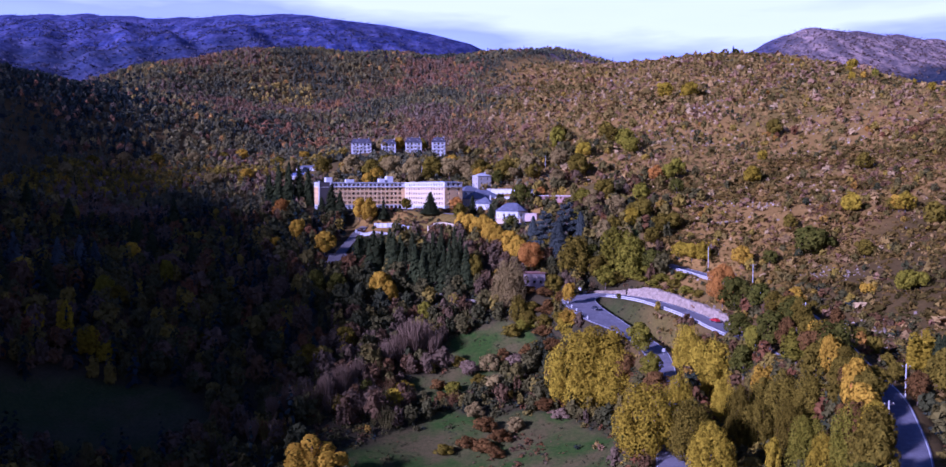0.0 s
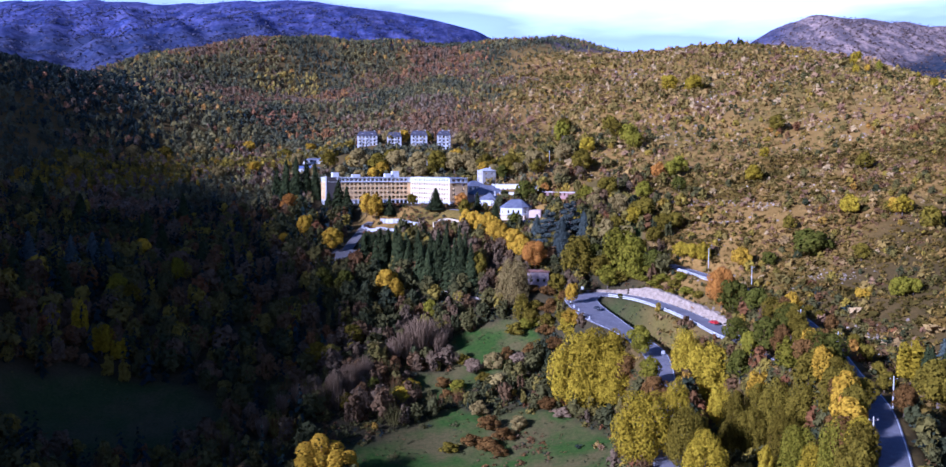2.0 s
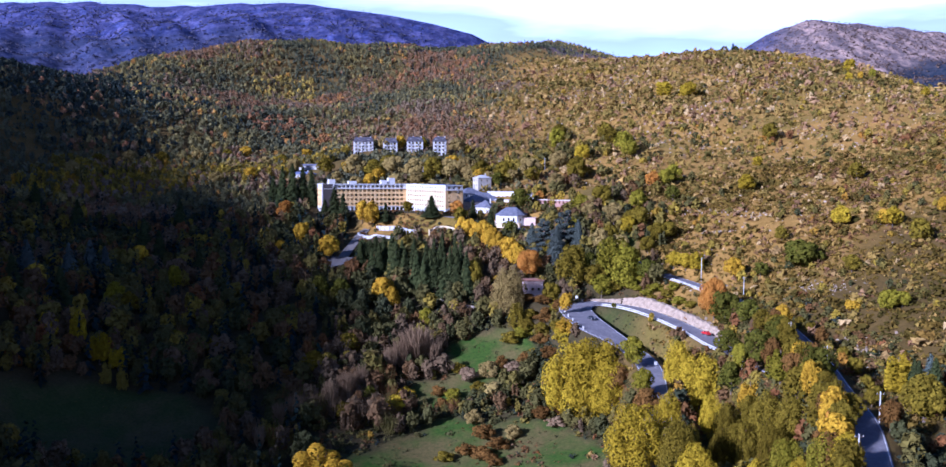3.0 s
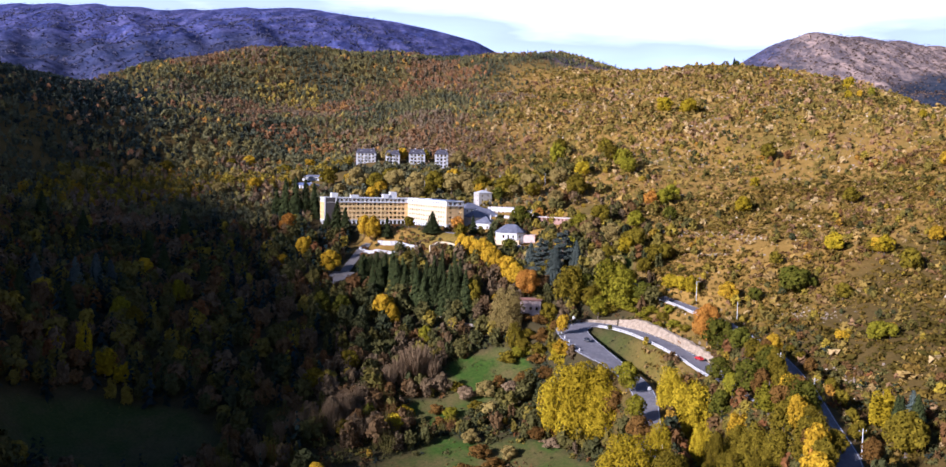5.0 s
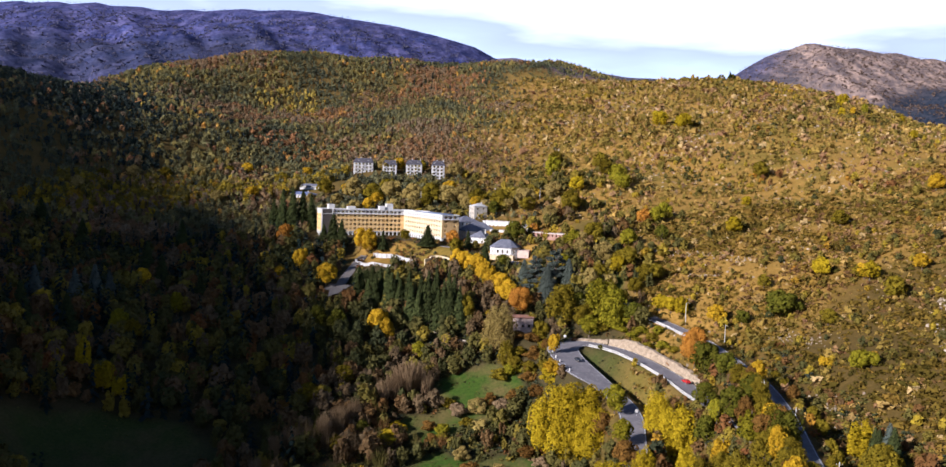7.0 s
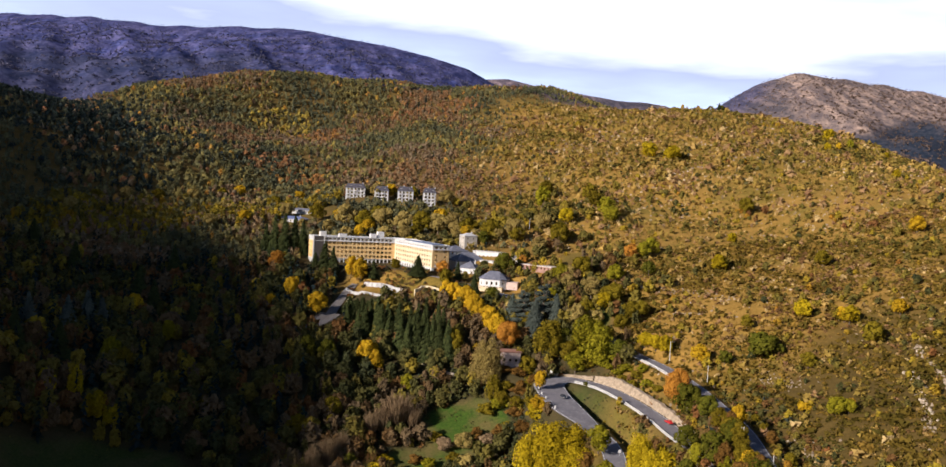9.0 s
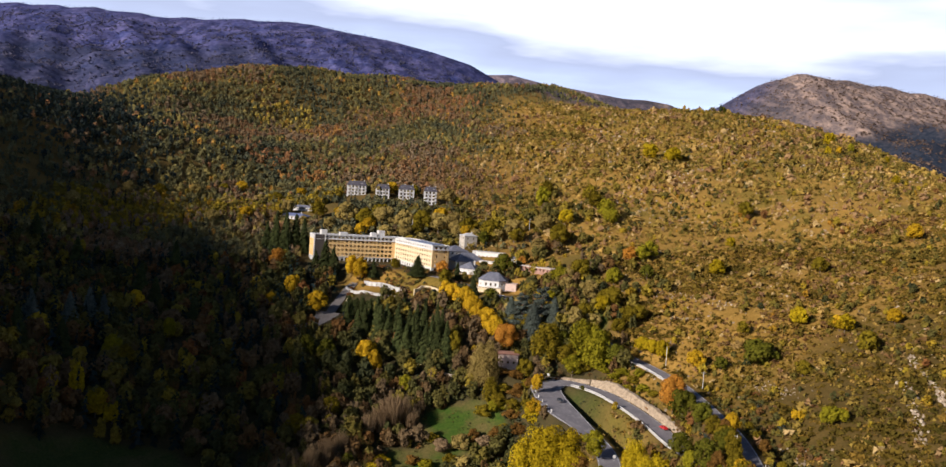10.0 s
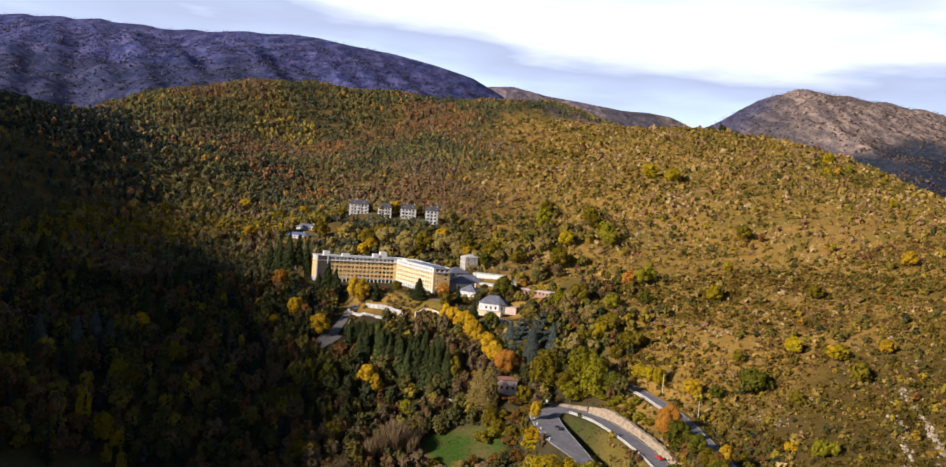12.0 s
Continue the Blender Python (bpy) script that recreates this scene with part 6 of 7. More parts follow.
for cx, cy, rad, hue in ((-245, 1124, 50, 0.60), (-190, 1080, 40, 0.78), (-82, 1204, 40, 0.84), (-14, 1207, 45, 0.83), (-205, 877, 35, 0.86), (-160, 830, 30, 0.80), (-330, 1000, 60, 0.97), (-60, 930, 45, 1.0), (-120, 1150, 60, 0.93)):
    near = (np.hypot(x - cx, y - cy) < rad * (0.6 + 0.4 * rng.uniform(0, 1, n))) & (kind != 1) & (rng.uniform(0, 1, n) < 0.5)
    tint = np.where(near, np.clip(hue + rng.normal(0, 0.03, n), 0, 1), tint)
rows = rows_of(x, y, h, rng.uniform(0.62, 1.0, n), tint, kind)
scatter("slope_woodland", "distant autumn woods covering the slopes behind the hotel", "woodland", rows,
        [templates("round", 30, 0.175, 8, 120), templates("conifer", 30, 0.15, 3, 140), templates("poplar", 28, 0.135, 3, 150)], HAZED_WOODS)


# scrub on the sunny hillside
def scrub_density(x, y):
    return hillside(x, y) * (0.75 + 0.25 * wave(x, y, 0.05, 2.2))


x, y, rng = sprinkle(13, 46000, -60, 640, 190, 1180, scrub_density)
n = len(x)
far = soft(y, 350, 800)
h = rng.uniform(0.7, 2.2, n) * (1 + far * 0.9) * np.where(rng.uniform(0, 1, n) < 0.10, 1.9, 1.0)
tint = patchy(rng, x, y, [0.05, 0.18, 0.32, 0.46, 0.62, 0.80, 0.97], [5, 16, 26, 22, 16, 9, 14], 0.028, 0.0, 0.5)
rows = rows_of(x, y, h, rng.uniform(0.75, 1.2, n), tint, np.zeros(n))
scatter("hillside_scrub", "low brown and olive bushes dotted over the dry hillside", "scrub", rows, [templates("bush", 18, 0.30, 10, 200)], SCRUB)


x, y, rng = sprinkle(15, 34000, 70, 330, 185, 520, lambda x, y: hillside(x, y) * np.clip(0.6 + 0.4 * wave(x, y, 0.07, 1.2), 0.1, 1))
n = len(x)
h = rng.uniform(0.5, 1.9, n) * np.where(rng.uniform(0, 1, n) < 0.12, 1.9, 1.0)
tint = patchy(rng, x, y, [0.05, 0.18, 0.32, 0.46, 0.62, 0.80, 0.97], [6, 18, 28, 24, 12, 5, 12], 0.028, 0.0, 0.5)
rows = rows_of(x, y, h, rng.uniform(0.9, 1.6, n), tint, np.zeros(n))
scatter("hillside_tussocks", "dry tussocks and small bushes on the lower hillside", "scrub", rows, [templates("bush", 20, 0.27, 8, 400)], TUSSOCK)


# taller yellow and olive bushes on the hillside
x, y, rng = sprinkle(27, 6500, 60, 560, 180, 1050, lambda x, y: hillside(x, y) * np.clip(0.35 + 0.4 * wave(x, y, 0.022, 4.0) + 0.3 * (y < 420), 0.05, 1))
n = len(x)
rows = rows_of(x, y, rng.uniform(2.0, 4.8, n) * np.where(rng.uniform(0, 1, n) < 0.12, 1.6, 1.0), rng.uniform(0.8, 1.2, n), patchy(rng, x, y, [0.26, 0.36, 0.43, 0.50, 0.58, 0.64, 0.72, 0.88], [6, 12, 22, 24, 16, 10, 4, 5], 0.05, 4.0), np.zeros(n))
scatter("hillside_bushes", "taller yellow and olive bushes scattered over the hillside", "bushes", rows, [templates("round", 100, 0.125, 6, 520)])


# hedges and thickets round the meadows and between the roads
def thicket_density(x, y):
    hairpin_banks = 1 - 0.96 * hairpin(x, y)
    ring = np.exp(-((np.hypot((x - 10) / 26, (y - 318) / 16) - 0.9) / 0.35) ** 2) * (0.35 + 0.65 * soft(y, 296, 312))
    bank = ((x > 70) & (x < 94) & (y > 318) & (y < 410)) * 0.4
    below = ((x > 62) & (x < 124) & (y > 150) & (y < 310)) * np.where(x > 97, 0.30, 1.0)
    knoll = ((x > 20) & (x < 48) & (y > 365) & (y < 470)) * 0.8
    shade = ((x > 40) & (x < 92) & (y > 140) & (y < 250)) * 0.9
    return np.clip(shade + ring + bank + below + knoll, 0, 1) * (1 - np.clip(1.25 * meadow(x, y), 0, 1)) * hairpin_banks


x, y, rng = sprinkle(16, 9000, -40, 124, 150, 470, thicket_density)
n = len(x)
h = rng.uniform(2.2, 7.0, n) * np.where(x < 60, 0.85, 1.0) * np.where((x > 66) & (y > 315), 0.42, 1.0)
# Mostly dark hues: the shadowed gaps between crowns are put into them.
tint = patchy(rng, x, y, [0.22, 0.28, 0.36, 0.44, 0.54, 0.66, 0.86, 0.93], [18, 24, 22, 14, 7, 4, 4, 7])
tint = np.where((x > 97) & (y < 310), hues(rng, n, [0.36, 0.44, 0.52, 0.88, 0.92], [3, 4, 3, 2, 4]), tint)
h = np.where((x > 97) & (y < 310), 0.6 * h, h)
rows = rows_of(x, y, h, rng.uniform(0.75, 1.15, n), tint, rng.integers(0, 2, n))
scatter("thicket", "mixed autumn thicket round the meadows and road banks", "thicket", rows, [templates("round", 120, 0.115, 6, 420), templates("poplar", 120, 0.09, 5, 425)])


# loose trees between the hotel, the pavilion and the hillside
def grove_density(x, y):
    a = np.exp(-(((x - 66) / 42) ** 2 + ((y - 470) / 55) ** 2) * 1.2)
    b = np.exp(-(((x - 25) / 95) ** 2 + ((y - 640) / 45) ** 2) * 1.2) * 0.8
    return a + b


x, y, rng = sprinkle(22, 1900, -60, 150, 405, 760, grove_density)
n = len(x)
rows = rows_of(x, y, rng.uniform(3.5, 9.5, n), rng.uniform(0.8, 1.2, n), patchy(rng, x, y, [0.28, 0.36, 0.43, 0.50, 0.57, 0.64, 0.92, 1.0], [8, 18, 24, 22, 12, 4, 4, 3], 0.06, 2.0), np.zeros(n))
scatter("village_grove", "loose olive and yellow trees between the houses and the hillside", "woodland", rows, [templates("round", 190, 0.105, 6, 500)])


# undergrowth between the valley trees and along the roads
def under_density(x, y):
    a = ((x > 36) & (x < 128) & (y > 135) & (y < 320)) * np.where(x > 97, 0.35, 0.9)
    b = (np.hypot((x - 5) / 75, (y - 345) / 75) < 1) * 0.8
    return np.clip(a + b, 0, 1) * (1 - np.clip(1.25 * meadow(x, y), 0, 0.97))


x, y, rng = sprinkle(31, 13000, -70, 128, 135, 420, under_density)
n = len(x)
# Hues leaning dark, shadow below the crowns included in the colour.
rows = rows_of(x, y, rng.uniform(0.9, 2.6, n) * (1 - 0.6 * hairpin(x, y)), rng.uniform(0.9, 1.6, n), patchy(rng, x, y, [0.20, 0.26, 0.34, 0.42, 0.50, 0.86, 0.92], [16, 24, 22, 12, 4, 4, 10], 0.08, 6.0), np.zeros(n))
scatter("undergrowth", "olive and brown undergrowth between the valley trees", "undergrowth", rows, [templates("bush", 30, 0.20, 8, 540)])


# tufts of long grass and bracken on the meadows
x, y, rng = sprinkle(33, 12000, -180, 92, 215, 385, lambda x, y: np.maximum(meadow(x, y), island(x, y)) * np.clip(0.35 + 0.5 * wave(x, y, 0.13, 2.0), 0.04, 1))
n = len(x)
bracken = np.hypot((x - 10) / 20, (y - 278) / 26) + 0.25 * wave(x, y, 0.2, 1.0) < 0.8
rows = rows_of(x, y, rng.uniform(0.4, 0.9, n) * np.where(bracken, 2.0, 1.0), rng.uniform(1.0, 1.8, n), np.where(bracken, hues(rng, n, [0.86, 0.92, 0.96], [1, 3, 2]), hues(rng, n, [0.24, 0.30, 0.38, 0.93], [4, 4, 2, 1])), np.zeros(n))
scatter("meadow_tufts", "tufts of long grass and brown bracken on the meadows", "grass", rows, [templates("bush", 14, 0.26, 6, 560)])


# shrubs of the hotel garden
rng = np.random.default_rng(19)
x, y = rng.uniform(-68, 6, 1500), rng.uniform(492, 540, 1500)
k = (wave(x, y, 0.16, 1.0) > -0.15) & (np.hypot(x + 50, y - 499) > 6)
x, y = x[k], y[k]
n = len(x)
rows = rows_of(x, y, rng.uniform(0.6, 2.5, n), rng.uniform(0.9, 1.4, n), hues(rng, n, [0.1, 0.3, 0.42, 0.86, 0.92, 0.97], [2, 3, 2, 2, 4, 3]), np.zeros(n))
scatter("garden_shrubs", "small red-brown and olive shrubs in the hotel garden", "shrubs", rows, [templates("bush", 60, 0.15, 5, 480)])


# golden poplars along the edge of the shaded wood, and unseen trees added on the off-view ridge to break up its shadow
x, y, rng = sprinkle(17, 2600, -330, -110, 590, 790, lambda x, y: np.exp(-(((y - 660) - (x + 240) * 0.55) / 26) ** 2))
n = len(x)
rows = rows_of(x, y, rng.uniform(7, 12, n), rng.uniform(0.8, 1.2, n), hues(rng, n, [0.44, 0.54, 0.62, 0.68], [3, 4, 3, 1]), np.zeros(n))
scatter("poplar_belt", "belt of olive and golden trees along a track", "woodland", rows, [templates("poplar", 100, 0.10, 5, 440)])
rng = np.random.default_rng(18)
x, y = rng.uniform(-560, -190, 2600), rng.uniform(40, 620, 2600)
k = np.abs(x) > 0.62 * (y + 60) + 20
x, y = x[k], y[k]
n = len(x)
rows = rows_of(x, y, rng.uniform(7, 14, n), rng.uniform(0.8, 1.2, n), hues(rng, n, [0.3, 0.4, 0.5, 0.9], [1, 1, 1, 1]), np.zeros(n))
scatter("ridge_woodland", "unseen woodland added on the off-view hill to roughen its shadow edge", "woodland", rows, [templates("round", 30, 0.2, 4, 460)])


# heath and small trees on the mountains, haze blue mixed into the western ones
def heath_density(x, y):
    return np.where(ground_z(x, y) > 150, 1.0, 0.3)


x, y, rng = sprinkle(14, 30000, -1500, 1500, 1300, 2050, heath_density)
n = len(x)
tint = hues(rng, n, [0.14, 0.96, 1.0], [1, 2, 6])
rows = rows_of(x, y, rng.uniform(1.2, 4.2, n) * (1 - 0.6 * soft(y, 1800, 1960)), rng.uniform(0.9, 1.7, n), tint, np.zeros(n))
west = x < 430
scatter("brown_heath", "brown heath and dark leafless trees on the far rounded mountain", "heath", rows[~west], [templates("bush", 9, 0.36, 6, 310)],
        foliage("brown_heath_twigs", (0.070, 0.052, 0.044), (0.220, 0.155, 0.118), 0.1))
scatter("mountain_heath", "heath and leafless trees on the far mountains, tinted blue-grey for haze", "heath", rows[west], [templates("bush", 9, 0.36, 6, 300)],
        foliage("hazed_heath_twigs", (0.028, 0.034, 0.075), (0.120, 0.112, 0.160), 0.1))


# ---- hairpin: rock face, rails, bollards ----
def rock_face(label, pts, heights, mat, seed):
    """A cut face of pale rock with an uneven top, leaning back from the road."""
    line = curve_points(np.array(pts, float), 0.7)
    rng = np.random.default_rng(seed)
    n = len(line)
    h = np.interp(np.linspace(0, 1, n), np.linspace(0, 1, len(heights)), heights)
    d = np.gradient(line[:, :2], axis=0)
    d /= np.linalg.norm(d, axis=1)[:, None]
    nrm = np.c_[-d[:, 1], d[:, 0]]
    e = thing("rock_face", tuple(line[0]), label, "rock face")
    bm = bmesh.new()
    rows, m = [], 7
    jag = np.convolve(rng.uniform(0.72, 1.12, n + 4), np.ones(3) / 3, "valid")[:n]
    for i in range(n):
        row = []
        for k in range(m):
            u = k / (m - 1)
            back = 0.15 + u * 0.9 + rng.uniform(-0.28, 0.28)
            row.append(bm.verts.new((line[i, 0] - line[0, 0] + nrm[i, 0] * back, line[i, 1] - line[0, 1] + nrm[i, 1] * back, line[i, 2] - line[0, 2] - 0.5 + u * (h[i] * jag[i] + 0.5))))
        row.append(bm.verts.new((row[-1].co.x + nrm[i, 0] * 2.0, row[-1].co.y + nrm[i, 1] * 2.0, row[-1].co.z - 0.15)))
        row.append(bm.verts.new((row[-1].co.x + nrm[i, 0] * 1.5, row[-1].co.y + nrm[i, 1] * 1.5, row[-1].co.z - 3.0)))
        rows.append(row)
    for a, b in zip(rows, rows[1:]):
        for k in range(len(a) - 1):
            bm.faces.new((a[k], b[k], b[k + 1], a[k + 1]))
    bmesh.ops.recalc_face_normals(bm, faces=bm.faces)
    part("face", bm, mat, e)
    return e


PALE_ROCK = surface("pale_limestone", (0.25, 0.195, 0.13), (0.40, 0.32, 0.225), 0.5, 0.95, 2.2, 0.9, stain=(0.17, 0.135, 0.10))
rock_face("pale cut limestone face along the hairpin road", [(92, 288, 11.4), (90, 300, 12.0), (86.5, 316, 13), (82.5, 331, 13.8), (77, 347, 14.3), (72, 357, 14.5), (66, 366, 14.4)][::-1], [2.6, 4.6, 3.6, 3.0, 3.2, 3.0, 2.0], PALE_ROCK, 3)
rock_face("low pale stone kerb wall round the hairpin bend", [(66, 368, 14.3), (58, 373, 14.1), (50, 375.5, 13.7), (44, 373, 13.3)][::-1], [0.8, 1.0, 1.2, 2.0][::1], PALE_ROCK, 4)


def along(line, s0, s1, side, step):
    """Places and headings along a road line at a sideways distance."""
    seg = np.r_[0, np.cumsum(np.linalg.norm(np.diff(line[:, :2], axis=0), axis=1))]
    out = []
    for s in np.arange(s0, s1, step):
        p = [np.interp(s, seg, line[:, k]) for k in range(3)]
        q = [np.interp(s + 0.5, seg, line[:, k]) for k in range(3)]
        d = Vector((q[0] - p[0], q[1] - p[1])).normalized()
        out.append((p[0] - d.y * side, p[1] + d.x * side, p[2], math.degrees(math.atan2(d.y, d.x))))
    return out


def guard_rail(label, key, s0, s1, side):
    line = ROAD_LINES[key][0]
    pts = along(line, s0, s1, side, 2.0)
    x0, y0, z0, _ = pts[0]
    e = thing("guard_rail", (x0, y0, z0), label, "guard rail")
    base = np.array([(x - x0, y - y0, z - z0) for x, y, z, _ in pts])
    strip("rail", base, -0.06, 0.06, 0.78, WHITE, e, 0.32)
    strip("kerb", base, -0.2, 0.2, 0.14, CONCRETE, e, 0.5)
    bm = bmesh.new()
    box_bm(bm, -0.06, 0.06, 0.062, 0.16, -0.3, 0.72)
    me = bpy.data.meshes.new("post")
    bm.to_mesh(me)
    bm.free()
    me.materials.append(PALEMETAL)
    for (x, y, z, a) in pts:
        o = new("post", me)
        o.parent = e
        o.matrix_local = pose(x - x0, y - y0, z - z0, 0, 0, a)
    return e


def bollard_mesh():
    bm = bmesh.new()
    bmesh.ops.create_cone(bm, cap_ends=True, segments=8, radius1=0.36, radius2=0.3, depth=1.3)
    bmesh.ops.bevel(bm, geom=[e for e in bm.edges if abs(e.verts[0].co.z - e.verts[1].co.z) < 0.01 and e.verts[0].co.z > 0], offset=0.1, segments=1, affect="EDGES")
    bmesh.ops.translate(bm, vec=(0, 0, 0.55), verts=bm.verts)
    me = bpy.data.meshes.new("bollard")
    bm.to_mesh(me)
    bm.free()
    me.materials.append(WHITE)
    return me


guard_rail("white guard rail on the inner edge of the hairpin", "lower", 198, 290, -4.25)
guard_rail("white guard rail on the valley side of the upper road", "upper", 216, 262, 3.9)
line = ROAD_LINES["upper"][0][(ROAD_LINES["upper"][0][:, 1] > 346) & (ROAD_LINES["upper"][0][:, 1] < 384)]
e = thing("retaining_wall", tuple(line[0]), "pale stone retaining wall below the upper road", "wall")
strip("wall", line - line[0], 4.0, 4.6, 0.12, STONE, e, 3.4)
strip("coping", line - line[0], 3.9, 4.7, 0.27, CONCRETE, e, 0.146)
BOLLARD = bollard_mesh()
for x, y, z, a in along(ROAD_LINES["lower"][0], 150, 186, 6.4, 5.2):
    tagged(new("bollard", BOLLARD), "squat white roadside bollard", "bollard", "bollards at the hairpin").matrix_world = pose(x, y, z, 0, 0, a)


# ---- poles ----
def pole_bm(h, r0, r1):
    bm = bmesh.new()
    bmesh.ops.create_cone(bm, cap_ends=True, segments=8, radius1=r0, radius2=r1, depth=h + 0.6)
    bmesh.ops.translate(bm, vec=(0, 0, (h - 0.6) / 2), verts=bm.verts)
    return bm


def utility_pole(x, y, h, arm=True, mat=None):
    z = float(ground_z(np.array([float(x)]), np.array([float(y)]))[0])
    e = thing("utility_pole", (x, y, z), "weathered grey utility pole with short crossarm" if arm else "tall pale concrete lamp post beside the road", "pole", "utility poles")
    part("shaft", pole_bm(h, 0.17, 0.11), mat or CONCRETE, e)
    if arm:
        box("crossarm", -0.9, 0.9, -0.06, 0.06, h - 0.7, h - 0.58, BARK, e)
        for xx in (-0.8, 0.0, 0.8):
            bm = bmesh.new()
            bmesh.ops.create_cone(bm, cap_ends=True, segments=6, radius1=0.07, radius2=0.05, depth=0.24)
            bmesh.ops.translate(bm, vec=(xx, 0, h - 0.58 + 0.12), verts=bm.verts)
            part("insulator", bm, WHITE, e)
    else:
        box("lamp_arm", -0.05, 1.4, -0.05, 0.05, h - 0.1, h, PALEMETAL, e)
        box("lamp_head", 1.0, 1.7, -0.14, 0.14, h - 0.16, h - 0.1, PALEMETAL, e)
    return e


utility_pole(101.5, 367, 10.5, False)
for x, y, h in ((110.3, 335, 8.5), (97.6, 249, 8.0), (99.3, 226, 7.6), (93.8, 183, 7.4), (51.5, 609, 10), (19.1, 633, 10.5), (-37.4, 624, 11), (74, 150, 9)):
    utility_pole(x, y, h)


def road_sign(x, y, turn):
    z = float(ground_z(np.array([float(x)]), np.array([float(y)]))[0])
    e = thing("road_sign", (x, y, z), "white road sign board on a thin post", "sign", turn=turn)
    part("post", pole_bm(2.6, 0.06, 0.06), PALEMETAL, e)
    box("board", -0.6, 0.6, -0.05, -0.02, 1.5, 2.7, WHITE, e, "plain white board", 0.01)
    return e


road_sign(47.5, 377, -8)
road_sign(64, 284, 10)


# ---- vehicles ----
def paint(name, c):
    m, n, l, p = material(name, 0.3)
    p.inputs["Base Color"].default_value = (*c, 1)
    p.inputs["Coat Weight"].default_value = 0.6
    dust = noise_node(n, l, 2.0)
    r = ramp(n, [(0.3, (0.28, 0.28, 0.28)), (0.7, (0.42, 0.42, 0.42))])
    l.new(dust.outputs["Fac"], r.inputs["Fac"])
    l.new(r.outputs["Color"], p.inputs["Roughness"])
    return m


RUBBER = surface("tyre_rubber", (0.02, 0.02, 0.02), (0.04, 0.04, 0.04), 3.0, 0.9)


def car(x, y, z, turn, mat, label, long=4.2, wide=1.75, tall=1.45, van=False):
    e = thing("van" if van else "car", (x, y, z), label, "van" if van else "car", turn=turn)
    L, W = long / 2, wide / 2
    prof = [(-L, 0.35), (-L, 0.8), (-L + 0.15, 0.92), (-0.9 * L if van else -0.62 * L, tall if van else 0.98), (0.62 * L, 0.95), (L - 0.1, 0.75), (L, 0.4)]
    cab = [(-0.95 * L, 0.95), (-0.9 * L, tall), (0.35 * L, tall), (0.62 * L, 0.95)] if van else [(-0.78 * L, 0.94), (-0.48 * L, tall), (0.16 * L, tall), (0.5 * L, 0.94)]
    if van:
        prof = [(-L, 0.35), (-L, 0.95), (0.62 * L, 0.95), (L - 0.1, 0.8), (L, 0.4)]

    def extrude(points, w, wt):
        bm = bmesh.new()
        a = [bm.verts.new((px, -(w if pz < 1.0 else wt), pz)) for px, pz in points]
        b = [bm.verts.new((px, (w if pz < 1.0 else wt), pz)) for px, pz in points]
        n = len(points)
        for i in range(n):
            bm.faces.new((a[i], a[(i + 1) % n], b[(i + 1) % n], b[i]))
        bm.faces.new(a[::-1]), bm.faces.new(b)
        bmesh.ops.recalc_face_normals(bm, faces=bm.faces)
        bmesh.ops.bevel(bm, geom=bm.edges[:], offset=0.05, segments=1, affect="EDGES")
        return bm
    part("body", extrude(prof, W, W), mat, e)
    cabin = part("cabin", extrude(cab, W * 0.95, W * 0.78), mat, e)
    x0, x1 = cab[1][0] + 0.15, cab[2][0] - 0.1
    for s in (-1, 1):
        b = box("side_window", x0, x1, -0.02, 0.02, 0, (tall - 0.98) * 0.8, GLASS, cabin)
        b.matrix_local = pose(0, s * (W * 0.885 + 0.012), 1.02, s * 12, 0, 0)
        for xx in (-0.62 * L, 0.62 * L):
            bm = bmesh.new()
            bmesh.ops.create_cone(bm, cap_ends=True, segments=14, radius1=0.32, radius2=0.32, depth=0.2, matrix=Matrix.Rotation(radians(90), 4, "X"))
            w = part("wheel", bm, RUBBER, e)
            w.matrix_local = pose(xx, s * (W - 0.08), 0.32)
            bm = bmesh.new()
            bmesh.ops.create_cone(bm, cap_ends=True, segments=10, radius1=0.19, radius2=0.17, depth=0.04, matrix=Matrix.Rotation(radians(90), 4, "X"))
            r = part("rim", bm, PALEMETAL, w)
            r.matrix_local = pose(0, s * 0.115, 0)
        box("headlight", L - 0.12, L - 0.01, s * W * 0.7 - 0.16, s * W * 0.7 + 0.16, 0.58, 0.74, FRAME, e)
        box("tail_light", -L - 0.012, -L + 0.05, s * W * 0.78 - 0.12, s * W * 0.78 + 0.12, 0.66, 0.84, RUBBER, e)
    for xx, ang in ((cab[2][0] + 0.2, 38 if not van else 25), (cab[1][0] - 0.2, -38)):
        b = box("windscreen", -0.02, 0.02, -W * 0.72, W * 0.72, -0.22, 0.22, GLASS, cabin)
        b.matrix_local = pose(xx + (0.06 if ang > 0 else -0.06), 0, (tall + 0.97) / 2, 0, -ang, 0)
    return e


car(86.5, 303, 12.5, 108, paint("red_paint", (0.42, 0.02, 0.02)), "small red car driving up the hairpin road")
car(49.5, 343, 11.2, -75, paint("dark_paint", (0.03, 0.035, 0.045)), "dark saloon car on the lower arm of the hairpin")
car(103.5, 306, 21.7, 95, paint("white_paint", (0.7, 0.7, 0.7)), "white van parked on the upper road", 5.0, 1.9, 2.1, True)


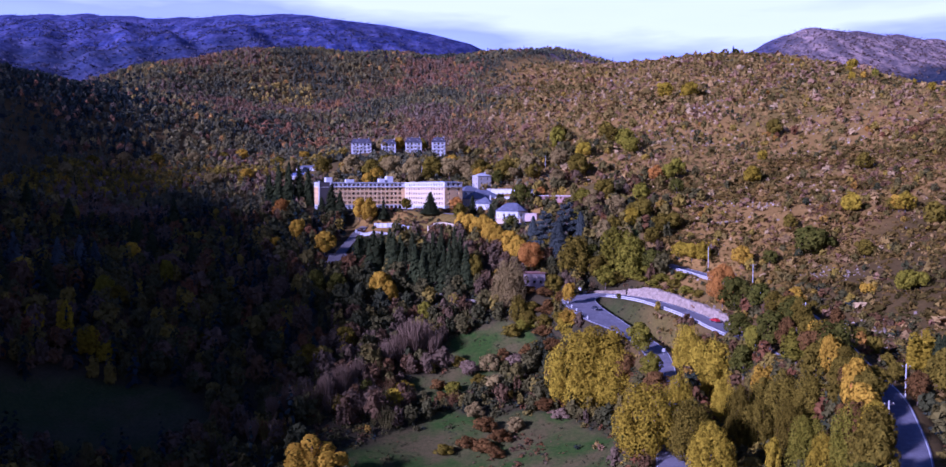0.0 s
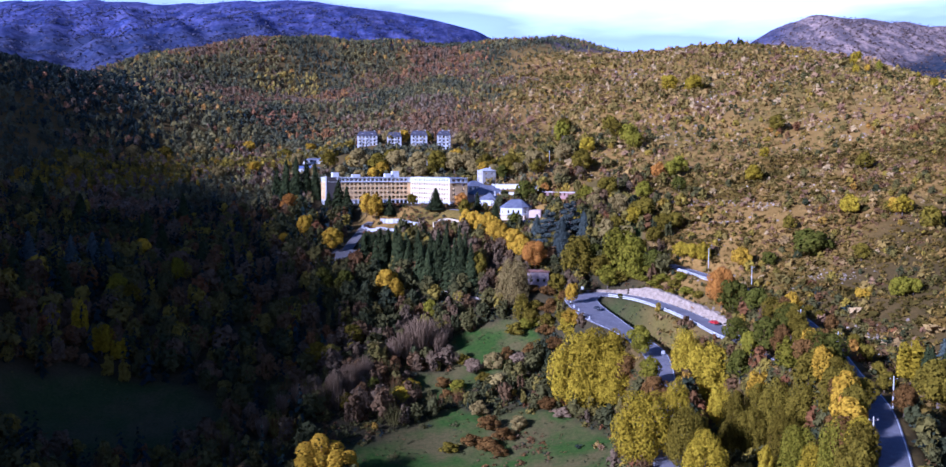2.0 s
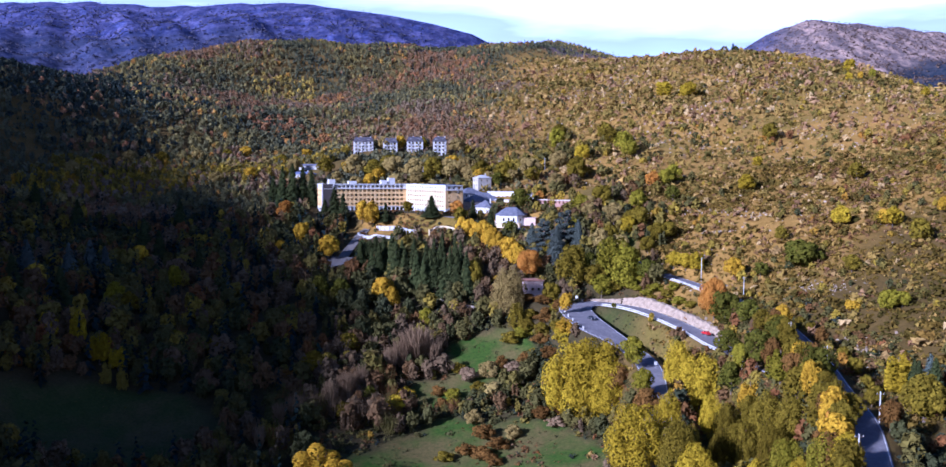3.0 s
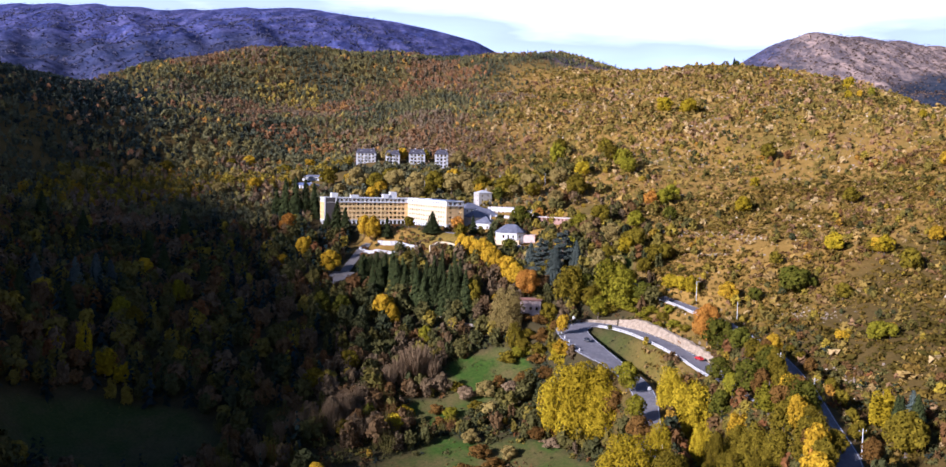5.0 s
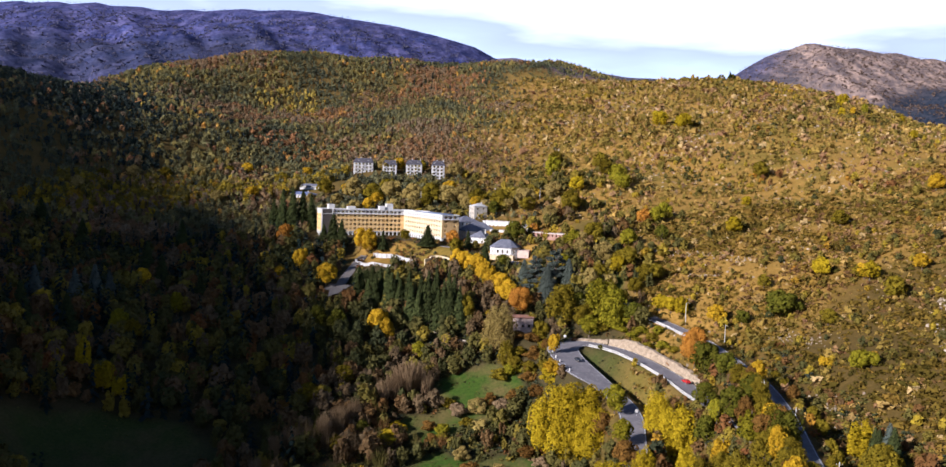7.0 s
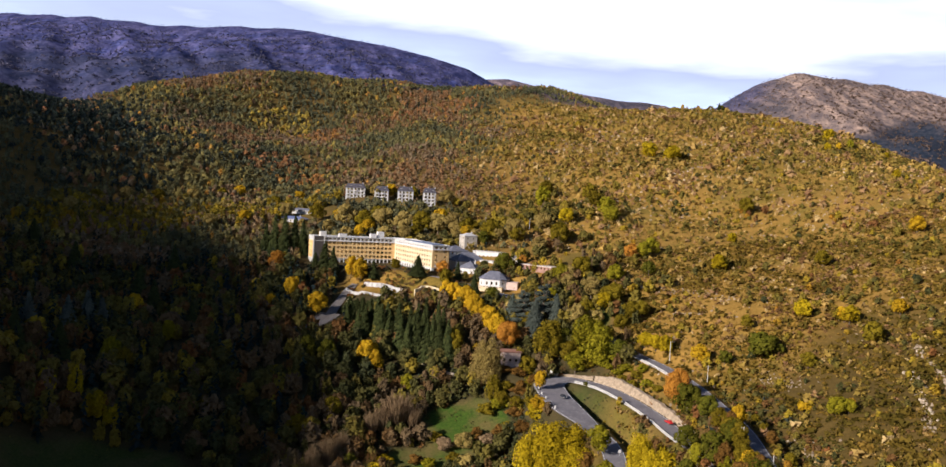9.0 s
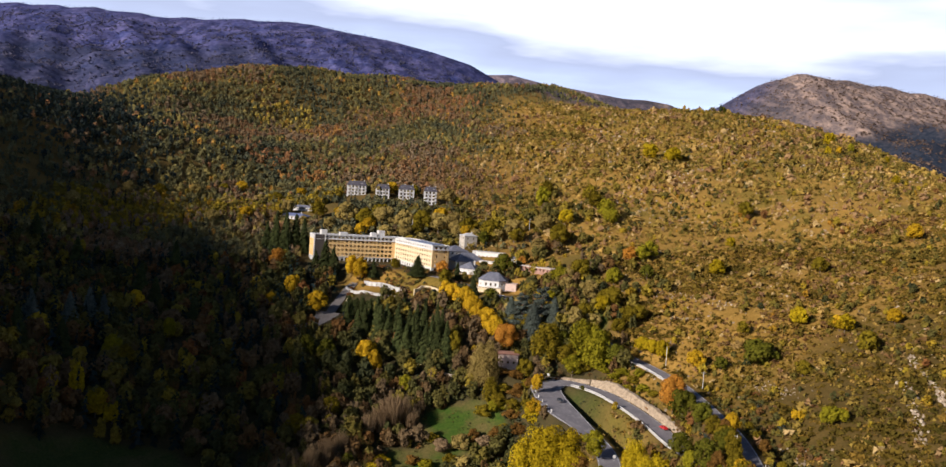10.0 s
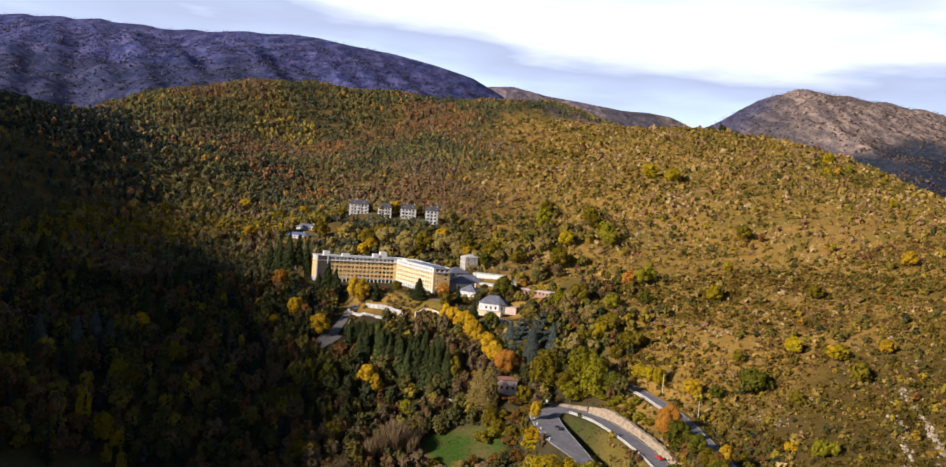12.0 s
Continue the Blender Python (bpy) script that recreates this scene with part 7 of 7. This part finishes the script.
# ---- stones ----
def stones(name, label, x, y, z, size, mat, seed):
    """Loose angular stones, each a skewed block sunk into the ground, joined into one mesh."""
    rng = np.random.default_rng(seed)
    n = len(x)
    c = np.array([(-1, -1, -1), (1, -1, -1), (1, 1, -1), (-1, 1, -1), (-1, -1, 1), (1, -1, 1), (1, 1, 1), (-1, 1, 1)], float) * 0.5
    V = c[None] * rng.uniform(0.6, 1.3, (n, 1, 3)) + rng.normal(0, 0.13, (n, 8, 3))
    V[:, 4:, :2] *= rng.uniform(0.45, 0.85, (n, 1, 1))
    a = rng.uniform(0, 6.28, n)
    X = V[..., 0] * np.cos(a)[:, None] - V[..., 1] * np.sin(a)[:, None]
    Y = V[..., 0] * np.sin(a)[:, None] + V[..., 1] * np.cos(a)[:, None]
    P = np.stack([X, Y, V[..., 2] * 0.8], -1) * size[:, None, None] + np.c_[x, y, z][:, None, :]
    F = np.array([(0, 3, 2, 1), (4, 5, 6, 7), (0, 1, 5, 4), (1, 2, 6, 5), (2, 3, 7, 6), (3, 0, 4, 7)])
    me = bpy.data.meshes.new(name)
    me.from_pydata(P.reshape(-1, 3).tolist(), [], (F[None] + 8 * np.arange(n)[:, None, None]).reshape(-1, 4).tolist())
    me.materials.append(mat)
    return tagged(new(name, me), label, "stones", kind="stuff")


def stone_material():
    m, n, l, p = material("hill_stone", 0.95)
    g = n.new("ShaderNodeNewGeometry")
    r = ramp(n, [(0.0, (0.16, 0.125, 0.085)), (0.6, (0.27, 0.215, 0.150)), (1.0, (0.42, 0.35, 0.26))])
    l.new(g.outputs["Random Per Island"], r.inputs["Fac"])
    f = noise_node(n, l, 3.0)
    c = mix(n, l, 0.35, r.outputs["Color"], f.outputs["Color"], "SOFT_LIGHT")
    l.new(c, p.inputs["Base Color"])
    bump(n, l, f.outputs["Fac"], p, 0.5, 0.1)
    return m


HILLSTONE = stone_material()
x, y, rng = sprinkle(21, 8500, 70, 520, 200, 1050, lambda x, y: hillside(x, y) * np.clip(0.35 + 0.5 * wave(x, y, 0.03, 7.0), 0, 1))
stones("hillside_stones", "pale stones scattered over the dry hillside", x, y, ground_z(x, y), rng.uniform(0.35, 1.3, len(x)) * (1 + soft(y, 400, 900)), HILLSTONE, 5)


def stone_line(label, pts, n, spread, size, seed):
    rng = np.random.default_rng(seed)
    line = curve_points(np.array(pts, float), 1.0)
    i = rng.integers(0, len(line), n)
    x, y = line[i, 0] + rng.normal(0, spread, n), line[i, 1] + rng.normal(0, spread, n)
    return stones("tumbled_stone_wall", label, x, y, ground_z(x, y) + rng.uniform(0, 0.5, n), rng.uniform(0.5, 1.5, n) * size, PALE_ROCK if size > 0.95 else HILLSTONE, seed)


stone_line("tumbled pale dry-stone wall climbing the hillside", [(184, 306, 0), (179, 285, 0), (174, 265, 0), (166, 240, 0)], 190, 0.7, 0.9, 31)
stone_line("broken pale stone bank on the hillside", [(172, 285, 0), (166, 268, 0), (158, 249, 0), (150, 232, 0)], 150, 1.0, 0.8, 32)
stone_line("short pale dry-stone wall above the road", [(112, 405, 0), (118, 401, 0), (125, 397, 0)], 60, 0.4, 0.92, 33)
stone_line("rubble of a ruined stone shed", [(96, 451, 0), (101, 447, 0), (107, 443, 0)], 90, 1.4, 1.0, 34)
stone_line("pale rocky outcrop above the upper road", [(120, 264, 0), (122, 258, 0), (122, 250, 0), (119, 238, 0)], 70, 1.5, 0.6, 35)
stone_line("band of grey rocks across the lower hillside", [(108, 440, 0), (120, 430, 0), (132, 420, 0), (140, 405, 0)], 90, 2.4, 0.6, 36)
stone_line("pale scree on the lower hillside", [(128, 330, 0), (136, 318, 0), (140, 305, 0)], 90, 3.5, 0.5, 37)
